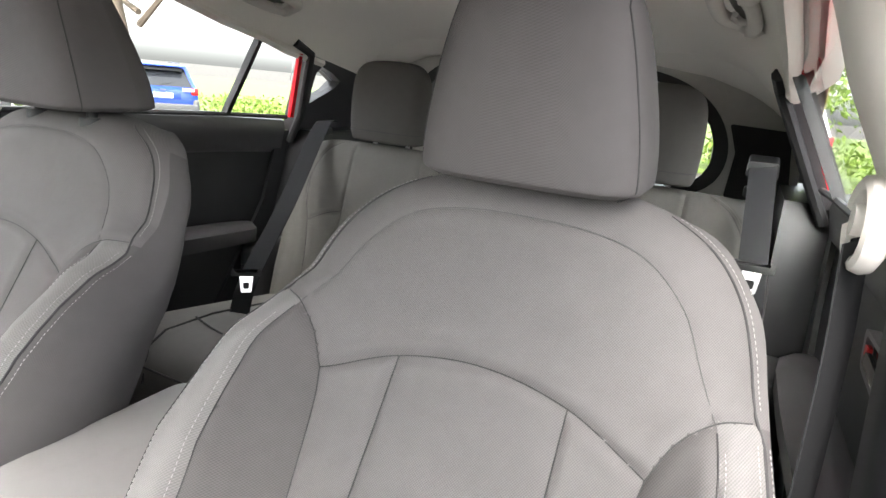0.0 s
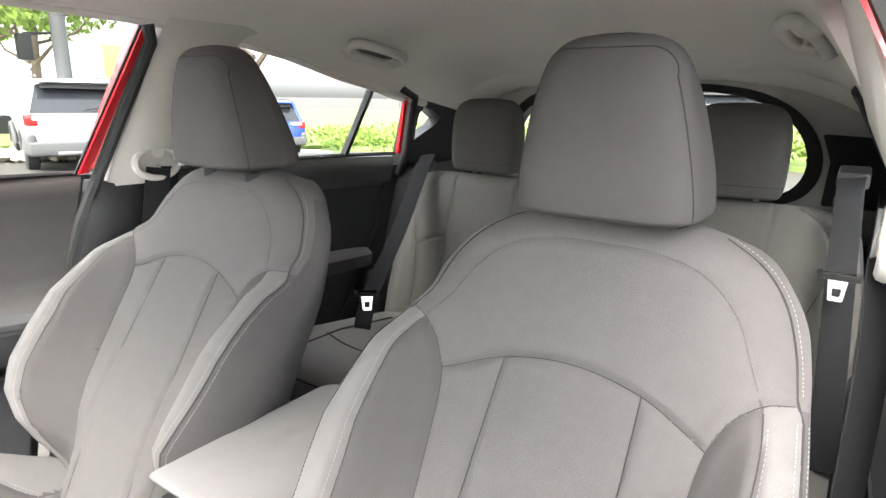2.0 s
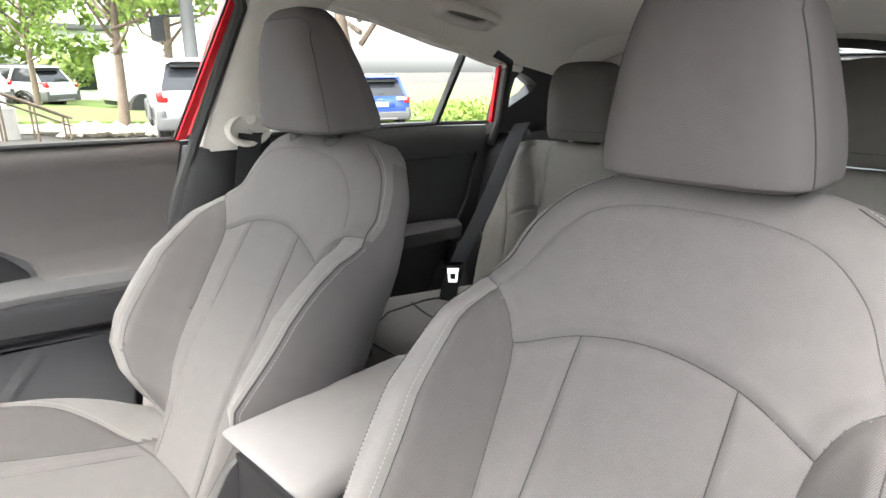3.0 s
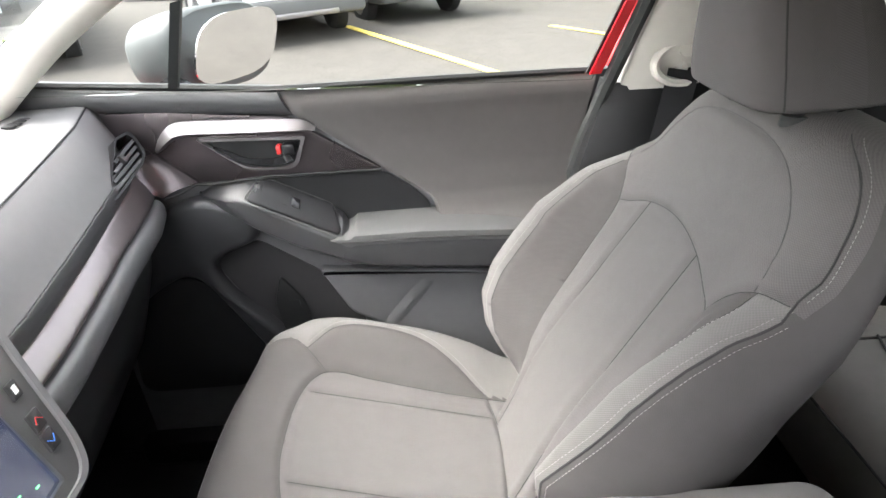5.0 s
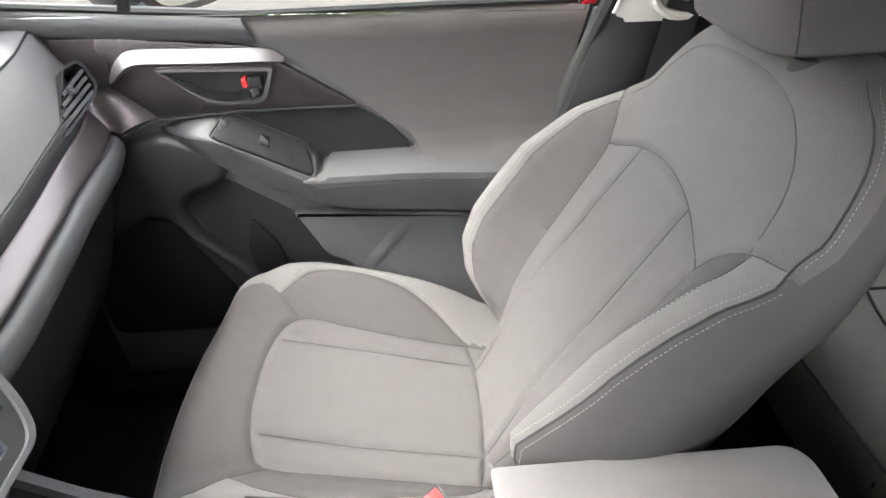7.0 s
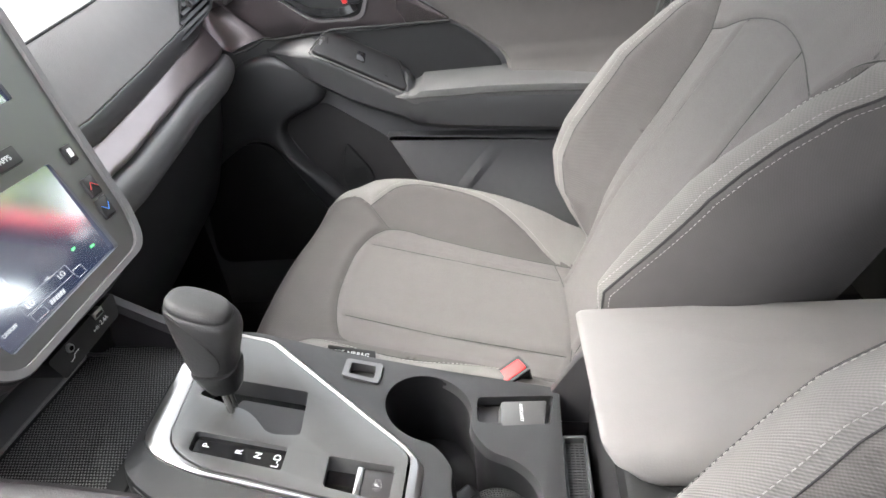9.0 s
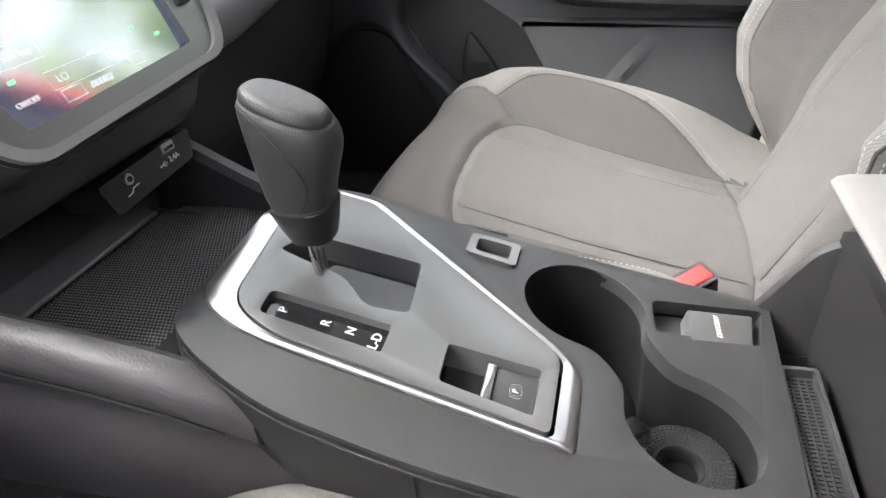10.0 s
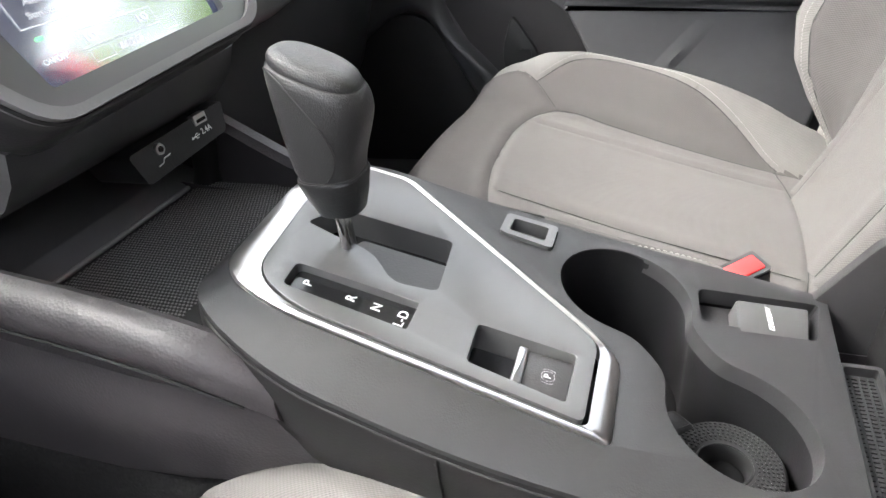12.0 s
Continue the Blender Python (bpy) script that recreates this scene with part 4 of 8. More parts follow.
def grab_handle(sgn):
    h = thing("grab_handle", (sgn * 0.46, 1.12, 1.46), "pale plastic folding grab handle under the headliner", "grab handle", "grab handles")
    long, wide, nor = Vector((sgn * 0.06, 1, -0.13)).normalized(), Vector((-sgn * 0.86, 0.0, 0.50)), Vector((-sgn * 0.50, 0.06, -0.86))
    mid = Vector((sgn * 0.462, 1.112, 1.474))

    def spot(a, b, out=0.0):
        return mid + long * a + wide * b + nor * out
    ring = [spot(0.094 * math.copysign(abs(math.cos(w)) ** 0.7, math.cos(w)), 0.030 * math.copysign(abs(math.sin(w)) ** 0.8, math.sin(w)), 0.006 + 0.014 * max(math.sin(w), 0)) for w in np.linspace(0, 2 * math.pi, 49)]
    part("bar", tube(ring, 0.0115, 10), PILLAR, h, "pale plastic folding bar")
    # dish coloured dark for the shade behind the bar
    part("recess", loft([[spot(0.088 * k * math.cos(w), 0.027 * k * math.sin(w), -0.010 * (1 - k * k)) for w in np.linspace(0, 2 * math.pi, 36, endpoint=False)] for k in (1.0, 0.8, 0.5, 0.1)]), TRIM_SHADE, h, "hollow behind the bar with its shade painted in")
    for a in (-0.086, 0.086):
        part("mount", tube([spot(a, -0.020, -0.006), spot(a, -0.016, 0.006), spot(a, -0.010, 0.014)], [0.021, 0.018, 0.010], 14), PILLAR, h, "moulded end mount")
    part("coat_hook", tube([spot(0.05, -0.018, 0.004), spot(0.052, -0.004, 0.014), spot(0.054, 0.008, 0.014), spot(0.055, 0.010, 0.004)], 0.005, 8), PILLAR, h)


grab_handle(-1)
grab_handle(1)


# ---- centre console ----
def top_at(x, y, up=0.0):
    """A point of the sloping console top."""
    return (x, y, 0.864 - 0.29 * y + up)


def at_level(up):
    return lambda x, y: top_at(x, y, up)


DOWN = Vector((0, -0.279, -0.960))


def circle(cx, cy, r, n=32, a0=0.0, a1=2 * math.pi):
    return [(cx + r * math.cos(a), cy + r * math.sin(a)) for a in np.linspace(a0, a1, n, endpoint=abs(a1 - a0) < 6.28)]


def lettering(name, text, size, place, mat, parent, label, bold=0.0):
    """Raised lettering from the built-in font, as a mesh."""
    cu = bpy.data.curves.new(name, "FONT")
    cu.body, cu.size, cu.align_x, cu.align_y, cu.extrude, cu.offset = text, size, "CENTER", "CENTER", 0.0002, bold
    tmp = bpy.data.objects.new(name, cu)
    me = bpy.data.meshes.new_from_object(tmp)
    bpy.data.objects.remove(tmp)
    o = ORIGIN[parent.name]
    me.transform(Matrix.Translation(-o) @ place)
    me.materials.append(mat)
    ob = new(name, me)
    ob.parent = parent
    ORIGIN[ob.name] = o
    ob["label"] = label
    return ob


def facing(origin, right, up):
    r, u = Vector(right).normalized(), Vector(up).normalized()
    n = r.cross(u).normalized()
    u = n.cross(r)
    return Matrix((( r.x, u.x, n.x, origin[0]), (r.y, u.y, n.y, origin[1]), (r.z, u.z, n.z, origin[2]), (0, 0, 0, 1)))


def console_text(x, y, up):
    return facing(top_at(x, y, up), (-1, 0, 0), (0, -1, 0.29))


def con_at(x, y, up=0.0):
    """The console top, whose outer edges fall away towards the driver and the front."""
    fall = 0.017 * min(max((x - 0.083) / 0.027, 0), 1) ** 1.5 + 0.012 * min(max((-0.100 - y) / 0.020, 0), 1) ** 1.5
    return top_at(x, y, up - fall)


con = thing("centre_console", (0, 0.05, 0.42), "dark grey centre console with shifter panel, cup holders and front tray", "console")
# cup holder outline: two wells joined by a channel
c1, c2, r1, r2 = Vector((-0.045, 0.123)), Vector((0.036, 0.191)), 0.0425, 0.0405
axis = (c2 - c1).normalized()
base_a = math.atan2(axis.y, axis.x)
open1, open2 = 0.5, 0.5
CUPS_RAW = circle(c1.x, c1.y, r1, 30, base_a + open1, base_a + 2 * math.pi - open1) + circle(c2.x, c2.y, r2, 30, base_a - math.pi + open2, base_a + math.pi - open2)



CUPS = softened(resampled(CUPS_RAW, 110), 6)
CHROME_OUT = rounded([(0.060, -0.103), (-0.045, -0.112), (-0.093, -0.085), (-0.093, -0.040), (0.010, 0.113), (0.024, 0.127), (0.083, 0.128), (0.074, -0.060)], [0.03, 0.012, 0.012, 0.008, 0.012, 0.01, 0.005, 0.035], 6)
CHROME_IN = rounded([(0.053, -0.083), (-0.035, -0.094), (-0.0885, -0.078), (-0.0885, -0.043), (0.0105, 0.1055), (0.020, 0.1155), (0.0785, 0.116), (0.0695, -0.052)], [0.025, 0.012, 0.01, 0.008, 0.012, 0.01, 0.005, 0.03], 6)
SLOT = rounded([(-0.062, 0.035), (-0.087, 0.035), (-0.088, 0.072), (-0.060, 0.072)], 0.004, 3)
OUTLET = rounded([(-0.037, 0.170), (-0.070, 0.168), (-0.093, 0.246), (-0.053, 0.240)], 0.005, 3)
CON_OUT = rounded([(0.083, -0.112), (-0.075, -0.122), (-0.103, -0.075), (-0.097, 0.03), (-0.098, 0.12), (-0.105, 0.252), (0.098, 0.250), (0.110, 0.06), (0.106, -0.05)], [0.035, 0.035, 0.03, 0.05, 0.05, 0.004, 0.004, 0.05, 0.04], 6)
part("console_top", holed(CON_OUT, [CHROME_OUT, SLOT, CUPS, OUTLET], con_at, DOWN * 0.012, 0.0022), CONSOLE_BASE, con, "satin dark grey top panel")
# flank under the top
rows = []
for up, grow in ((-0.003, 0.0004), (-0.008, 0.0016), (-0.014, 0.0024), (-0.024, 0.0030), (-0.036, 0.0028), (-0.050, 0.0016), (-0.07, -0.002)):
    rows.append([(x + grow * (1 if x > 0 else -1), y - (grow if y < -0.08 else 0), con_at(x, y, up)[2]) for x, y in CON_OUT])
part("console_skirt", loft(rows, caps=False), SKIRT_PLASTIC, con, "dark grained side moulding")
edge = [(x + 0.0018, y, con_at(x, y, -0.0060)[2]) for x, y in resampled(CON_OUT, 160) if x > 0.085 and -0.10 < y < 0.245]
edge.sort(key=lambda p: p[1])
part("joint_line", tube(edge, 0.0009, 6), RUBBER, con, "dark joint under the top panel")
part("joint_line", tube([(0.1095 + g, 0.045 + 0.1 * g, con_at(0.1095, 0.045, up)[2]) for up, g in ((-0.0060, 0.0016), (-0.0135, 0.0026), (-0.024, 0.0032), (-0.036, 0.0030), (-0.05, 0.0018))], 0.0008, 6), RUBBER, con, "dark joint across the side")
for sgn in (1, -1):
    rows = []
    for y in np.linspace(-0.55, 0.60, 40):
        zt = np.interp(y, [-0.55, -0.2, -0.1, 0.05, 0.25, 0.6], [0.935, 0.900, 0.888, 0.845, 0.792, 0.79]) - 0.045
        zb = np.interp(y, [-0.55, -0.37, -0.06, 0.12, 0.3], [0.69, 0.715, 0.765, 0.72, 0.45])
        x = 0.112 if sgn > 0 else 0.100
        back = 0.024 * min(max((y + 0.12) / 0.14, 0), 1) if sgn > 0 else 0.0
        inn = x - (0.027 if sgn > 0 else 0.006)
        rows.append([(sgn * min(inn, x - back - 0.001), y, zt + 0.004), (sgn * (x - back), y, zt), (sgn * (x + 0.008 - back * 1.3), y, zt - 0.02), (sgn * (x + 0.010 - back * 1.5), y, (zt + zb) / 2), (sgn * (x + 0.004 - back), y, zb + 0.008), (sgn * (x - 0.005 - back), y, zb), (sgn * min(inn, x - back - 0.006), y, zb)])
    part("console_side", loft(rows), CONSOLE_SIDE, con, "dark grained console side")
part("console_core", box((-0.085, -0.10, 0.42), (0.085, 0.60, 0.72), 0.01), BLACK, con)
MID = [(a * 0.5 + c * 0.5, b * 0.5 + d * 0.5) for (a, b), (c, d) in zip(CHROME_OUT, CHROME_IN)]
EDGE = [(a * 0.9 + c * 0.1, b * 0.9 + d * 0.1) for (a, b), (c, d) in zip(CHROME_OUT, CHROME_IN)]
part("chrome_trim", loft([[top_at(x, y, up) for x, y in loop] for loop, up in ((CHROME_OUT, -0.006), (CHROME_OUT, 0.0006), (EDGE, 0.0024), (MID, 0.0040), (CHROME_IN, 0.0030), (CHROME_IN, -0.010))], caps=False), CHROME, con, "satin chrome trim round the shifter panel")
# inner shifter panel with gate, indicator and brake recess
GATE = rounded([(-0.004, -0.079), (-0.028, -0.068), (-0.031, 0.012), (0.020, 0.019), (0.025, -0.008), (0.004, -0.030), (0.001, -0.055)], [0.004, 0.004, 0.004, 0.005, 0.008, 0.012, 0.005], 4)
PLATE = rounded([(0.0560, -0.0625), (0.0355, -0.0645), (0.0345, 0.013), (0.0580, 0.014)], [0.004, 0.004, 0.002, 0.002], 3)
BRAKE = rounded([(0.065, 0.050), (0.035, 0.048), (0.0335, 0.104), (0.069, 0.104)], 0.003, 3)
INNER = [(x * 0.98 + 0.0002, y * 0.983) for x, y in CHROME_IN]
part("shifter_panel", holed(INNER, [GATE, PLATE, BRAKE], at_level(0.0045), DOWN * 0.021, 0.0022), CONSOLE_TOP, con, "satin grey shifter panel")
part("panel_gap", prism(CHROME_IN, at_level(-0.016), DOWN * 0.004), GLOSS, con, "black gap round the panel")
part("gate_floor", prism([(0.03, -0.085), (-0.035, -0.085), (-0.035, 0.02), (0.03, 0.024)], at_level(-0.02), DOWN * 0.003), BLACK, con, "black gate floor")
part("gate_plate", prism(rounded([(0.002, -0.052), (-0.014, -0.046), (-0.0155, 0.012), (0.019, 0.0175), (0.0235, -0.008), (0.004, -0.029)], [0.003, 0.003, 0.003, 0.004, 0.008, 0.012]), at_level(-0.005), DOWN * 0.006, 0.001), DARK, con, "grey sliding gate plate")
ind = part("indicator_plate", prism(PLATE, at_level(-0.0015), DOWN * 0.004), GLOSS, con, "gloss black gear indicator plate")
for text, y in (("P", -0.0540), ("R", -0.0265), ("N", -0.0105), ("L-D", 0.0055)):
    lettering("gear_letter", text, 0.0086, console_text(0.0440 if len(text) == 1 else 0.0462, y, -0.0012), WHITE_INK, ind, "white gear letter " + text)
# parking brake switch
brake = thing("parking_brake_switch", (0.05, 0.077, 0.84), "black parking brake switch with a chrome edge in a recess", "switch")
part("recess", prism(BRAKE, at_level(-0.018), DOWN * 0.003), GLOSS, brake, "gloss black recess")
part("rocker", prism(rounded([(0.0645, 0.074), (0.0375, 0.073), (0.036, 0.101), (0.0665, 0.1015)], 0.002), at_level(-0.017), -DOWN * 0.016, 0.0008), DARK, brake, "dark grey rocker")
part("chrome_edge", prism(rounded([(0.0648, 0.070), (0.0375, 0.069), (0.0375, 0.0745), (0.0645, 0.0755)], 0.001), at_level(-0.012), -DOWN * 0.0135, 0.0015), CHROME, brake, "bright chrome edge")
bm = bmesh.new()
for r in (0.0036,):
    tube_into(bm, [top_at(0.0515 + r * math.cos(a), 0.091 + r * math.sin(a), -0.0006) for a in np.linspace(0, 2 * math.pi, 25)], 0.0003, 4)
for s in (0, math.pi):
    tube_into(bm, [top_at(0.0515 + 0.0052 * math.cos(a + s), 0.091 + 0.0052 * math.sin(a + s), -0.0006) for a in np.linspace(-0.7, 0.7, 9)], 0.0003, 4)
part("symbol", bm, WHITE_INK, brake, "white brake symbol")
lettering("symbol_letter", "P", 0.0055, console_text(0.0515, 0.091, -0.0004), WHITE_INK, brake, "white letter P")
# gear lever
lev = thing("gear_lever", (0.0, -0.048, 0.87), "black leather gear lever with a polished shaft", "gear lever")
part("shaft", tube([(0.002, -0.0485, 0.845), (0.0, -0.0475, 0.915)], 0.0052, 14), SHAFT_STEEL, lev, "polished steel shaft")
part("release_rod", tube([(0.009, -0.0455, 0.845), (0.0075, -0.0450, 0.915)], 0.0030, 10), SHAFT_STEEL, lev, "thin polished rod")
rows = []
for z, hw, hd, cy in [(0.905, 0.0105, 0.0110, -0.0455), (0.9062, 0.0135, 0.0142, -0.0455), (0.918, 0.0172, 0.0182, -0.0458), (0.9305, 0.0200, 0.0212, -0.046), (0.9318, 0.0194, 0.0206, -0.046)]:
    rows.append(super_ring(0.0, cy, z, hw, hd, 0.72))
part("collar", loft(rows), BLACK, lev, "black plastic collar")


def knob_slope(y, z):
    """The top of the grip falls towards the rear of the car."""
    z = min(z, 0.932) + max(z - 0.932, 0) * 0.92
    return z - 0.42 * (y + 0.041) * min(max((z - 0.943) / 0.042, 0), 1)


def knob(profile, ex, n=30):
    return loft([[(x, y, knob_slope(y, z)) for x, y, z in super_ring(0.0, cy, z0, hw * 0.92, hd * 0.94, ex)] for z0, hw, hd, cy in smooth_line(profile, n)])


part("grip", knob([(0.9325, 0.0198, 0.0210, -0.046), (0.940, 0.0208, 0.0228, -0.0458), (0.955, 0.0221, 0.0258, -0.0440), (0.970, 0.0231, 0.0282, -0.0420), (0.982, 0.0234, 0.0295, -0.0408), (0.9915, 0.0229, 0.0293, -0.0405), (0.9965, 0.0214, 0.0278, -0.0405), (0.9985, 0.0196, 0.0258, -0.0407)], 0.76), LEATHER, lev, "black grained leather grip")
part("cap", knob([(0.9962, 0.0196, 0.0258, -0.0407), (0.9995, 0.0201, 0.0263, -0.0408), (1.0030, 0.0192, 0.0250, -0.0410), (1.0058, 0.0168, 0.0220, -0.0412), (1.0074, 0.0125, 0.0165, -0.0413), (1.0081, 0.0060, 0.0080, -0.0414), (1.0082, 0.0020, 0.0030, -0.0415)], 0.78, 24), LEATHER, lev, "raised leather cap")
loop = super_ring(0.0, -0.0407, 0.9978, 0.0184, 0.0245, 0.78)
part("cap_seam", tube([(x, y, knob_slope(y, z)) for x, y, z in loop + loop[:1]], 0.0006, 5), SEAM, lev, "leather seam")
loop = super_ring(0.0, -0.046, 0.9322, 0.0186, 0.0200, 0.74)
part("collar_seam", tube(loop + loop[:1], 0.0006, 5), SEAM, lev, "leather seam")
# sewn panels of the grip, on both flanks
for sgn in (1, -1):
    ln = [(0.0200, -0.0600, 0.9990), (0.0214, -0.0520, 0.9935), (0.0224, -0.0420, 0.9840), (0.0226, -0.0330, 0.9700), (0.0215, -0.0295, 0.9550), (0.0200, -0.0330, 0.9420), (0.0188, -0.0400, 0.9335)]
    part("panel_seam", tube([(sgn * x * 0.945, y, knob_slope(y, z)) for x, y, z in smooth_line(ln, 26)], 0.0006, 5), SEAM, lev, "sewn panel seam")
# small switch surround
sw = thing("heater_switch_surround", (-0.075, 0.053, 0.84), "grey plastic surround with an empty dark switch slot", "switch")
inner_slot = [(-0.0745 + (x + 0.0745) * 0.62, 0.0535 + (y - 0.0535) * 0.68) for x, y in SLOT]
part("frame", ring_plate(SLOT, inner_slot, at_level(0.003), DOWN * 0.012), CONSOLE_TOP, sw)
part("slot", prism(inner_slot, at_level(-0.008), DOWN * 0.004), RUBBER, sw, "dark slot")
# cup wells: one wall right round both wells and the channel
def cup_in(x, y, k):
    """Draws a point of the rim towards the nearer well's middle or the channel's line."""
    p = Vector((x, y))
    s = min(max((p - c1).dot(axis) / (c2 - c1).length, 0), 1)
    q = c1 + (c2 - c1) * s
    return q + (p - q) * k


rows = []
for dz, k in ((-0.001, 1.0), (-0.006, 0.988), (-0.03, 0.965), (-0.06, 0.93), (-0.082, 0.90), (-0.090, 0.84)):
    ring = []
    for x, y in CUPS:
        p = cup_in(x, y, k)
        ring.append((p.x, p.y, top_at(p.x, p.y, dz)[2]))
    rows.append(ring)
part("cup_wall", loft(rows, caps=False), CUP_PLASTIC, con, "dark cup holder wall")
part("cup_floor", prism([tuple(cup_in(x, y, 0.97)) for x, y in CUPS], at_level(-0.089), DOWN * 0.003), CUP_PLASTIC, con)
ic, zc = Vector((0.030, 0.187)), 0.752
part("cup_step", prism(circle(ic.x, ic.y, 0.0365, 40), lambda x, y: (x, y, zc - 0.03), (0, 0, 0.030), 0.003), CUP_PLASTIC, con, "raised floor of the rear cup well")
part("cup_ledge", prism(rounded([(0.012, 0.140), (-0.006, 0.158), (0.006, 0.172), (0.024, 0.150)], 0.004), lambda x, y: (x, y, zc), (0, 0, 0.014), 0.003, 3), BLACK, con, "low ledge between the cup wells")
ins = thing("cup_holder_insert", (ic.x, ic.y, zc), "black rubber ring insert in the cup holder", "cup insert")
ring_in, ring_out = circle(ic.x, ic.y, 0.0125, 40), circle(ic.x, ic.y, 0.0325, 40)
part("ring", loft([[(ic.x + r * math.cos(a), ic.y + r * math.sin(a), zc + h) for a in np.linspace(0, 2 * math.pi, 48, endpoint=False)] for r, h in ((0.0335, 0.0), (0.0335, 0.009), (0.0320, 0.0115), (0.0180, 0.0120), (0.0145, 0.0115), (0.0125, 0.008), (0.0120, 0.0))], caps=False), RUBBER, ins)
bm = bmesh.new()
for rr in np.arange(0.0185, 0.0320, 0.0024):
    nn = int(2 * math.pi * rr / 0.0028)
    for j in range(nn):
        a = 2 * math.pi * (j + 0.5 * (round(rr / 0.0024) % 2)) / nn
        bmesh.ops.create_cone(bm, cap_ends=True, segments=6, radius1=0.0011, radius2=0.0008, depth=0.0006, matrix=Matrix.Translation((ic.x + rr * math.cos(a), ic.y + rr * math.sin(a), zc + 0.0122)))
tagged(part("grip_pattern", bm, BLACK, ins, "fine raised grip pattern"), kind="stuff")
part("inner_lip", tube([(ic.x + 0.0150 * math.cos(a), ic.y + 0.0150 * math.sin(a), zc + 0.0118) for a in np.linspace(0, 2 * math.pi, 33)], 0.0009, 6), RUBBER, ins)
# power outlet with its flap
out = thing("power_outlet", (-0.064, 0.207, 0.80), "grey flap of a power outlet in a recess, lettered 12V/120W", "power outlet")
part("recess", prism([(x, y) for x, y in OUTLET], at_level(-0.014), DOWN * 0.004), DARK, out, "dark recess")
flap = part("flap", prism(rounded([(-0.0375, 0.189), (-0.0705, 0.1885), (-0.0845, 0.235), (-0.0505, 0.231)], 0.003), at_level(-0.013), -DOWN * 0.0125, 0.0012), CONSOLE_TOP, out)
lettering("flap_text", "12V/120W", 0.0052, facing(top_at(-0.0605, 0.2125, 0.0004), (-1, -0.06, 0.02), (0.06, -1, 0.29)), WHITE_INK, flap, "white lettering 12V/120W")
# ribbed slot and armrest box
con_box = thing("armrest_box", (0, 0.42, 0.45), "dark console box under the armrest lid", "storage box")
part("box_front", prism([(-0.103, 0.275), (-0.103, 0.285), (0.100, 0.285), (0.100, 0.275)], lambda x, y: (x, y, 0.55), (0, 0.012, 0.308)), SKIRT_PLASTIC, con_box)
part("box_body", box((-0.098, 0.288, 0.45), (0.098, 0.60, 0.860), 0.010), SKIRT_PLASTIC, con_box)
for sgn in (-1, 1):
    part("box_cheek", prism(rounded([(0.235, 0.78), (0.275, 0.845), (0.32, 0.862), (0.33, 0.70), (0.24, 0.70)], 0.012), lambda y, z: (sgn * 0.101 - 0.004, y, z), (0.008, 0, 0), 0.002), DARK, con_box)
strip_slot = thing("ribbed_slot", (0, 0.262, 0.775), "black ribbed slot in front of the armrest box", "card slot")
slot_at = lambda x, y, up=0.0: (x, y, 0.7855 + up)
part("slot_frame", ring_plate(rounded([(-0.046, 0.2515), (-0.046, 0.2745), (0.088, 0.2745), (0.088, 0.2515)], 0.003), rounded([(-0.043, 0.2535), (-0.043, 0.2720), (0.085, 0.2720), (0.085, 0.2535)], 0.002), lambda x, y: slot_at(x, y), (0, 0, -0.010)), CONSOLE_BASE, strip_slot, "satin dark frame")
part("slot_floor", box((-0.0445, 0.2530, 0.770), (0.0865, 0.2725, 0.7785)), RUBBER, strip_slot)
bm = bmesh.new()
for j in range(40):
    for k in range(4):
        m = Matrix.Translation((-0.040 + j * 0.0031, 0.2556 + k * 0.0044, 0.7789)) @ Matrix.Diagonal((0.0021, 0.0030, 0.0010, 1))
        bmesh.ops.create_cube(bm, size=1, matrix=m)
tagged(part("slot_ribs", bm, SKIRT_PLASTIC, strip_slot, "small raised ribs", smooth=False), kind="stuff")
# armrest lid, padded
rows = []
lid_rings = [(0.862, 0.308, 0.060), (0.8625, 0.305, 0.066), (0.865, 0.300, 0.0695), (0.871, 0.292, 0.0715), (0.880, 0.283, 0.0715), (0.889, 0.2755, 0.0700), (0.897, 0.2700, 0.0670), (0.9015, 0.2680, 0.0625), (0.9045, 0.2695, 0.0560), (0.9062, 0.2730, 0.0460)]
for i, (z, yf, xd) in enumerate(lid_rings):
    g = max(0, i - 6) * 0.0016 + max(0, 3 - i) * 0.003
    ring = rounded([(-0.097 + g, yf), (-0.100 + g, 0.585 - g), (xd, 0.592 - g), (xd, yf + 0.007)], [0.007, 0.03, 0.03, 0.012], 8)
    rows.append([(x, y, z + (0.010 if x < 0 and i < 3 else 0.0) - 0.06 * max(0, x + 0.02) * (i > 4)) for x, y in ring])
top = rows[-1]
rows += [[(-0.025 + (x + 0.025) * k, 0.43 + (y - 0.43) * k, z + 0.003 * (1 - k * k)) for x, y, z in top] for k in (0.9, 0.7, 0.45, 0.2, 0.05)]
arm = part("armrest_lid", loft(rows), LID, con, "pale grey padded armrest lid")
part("lid_base", prism(rounded([(-0.090, 0.312), (-0.093, 0.575), (0.072, 0.580), (0.072, 0.318)], 0.012), lambda x, y: (x, y, 0.855), (0, 0, 0.0085)), BLACK, arm, "black lid underside")

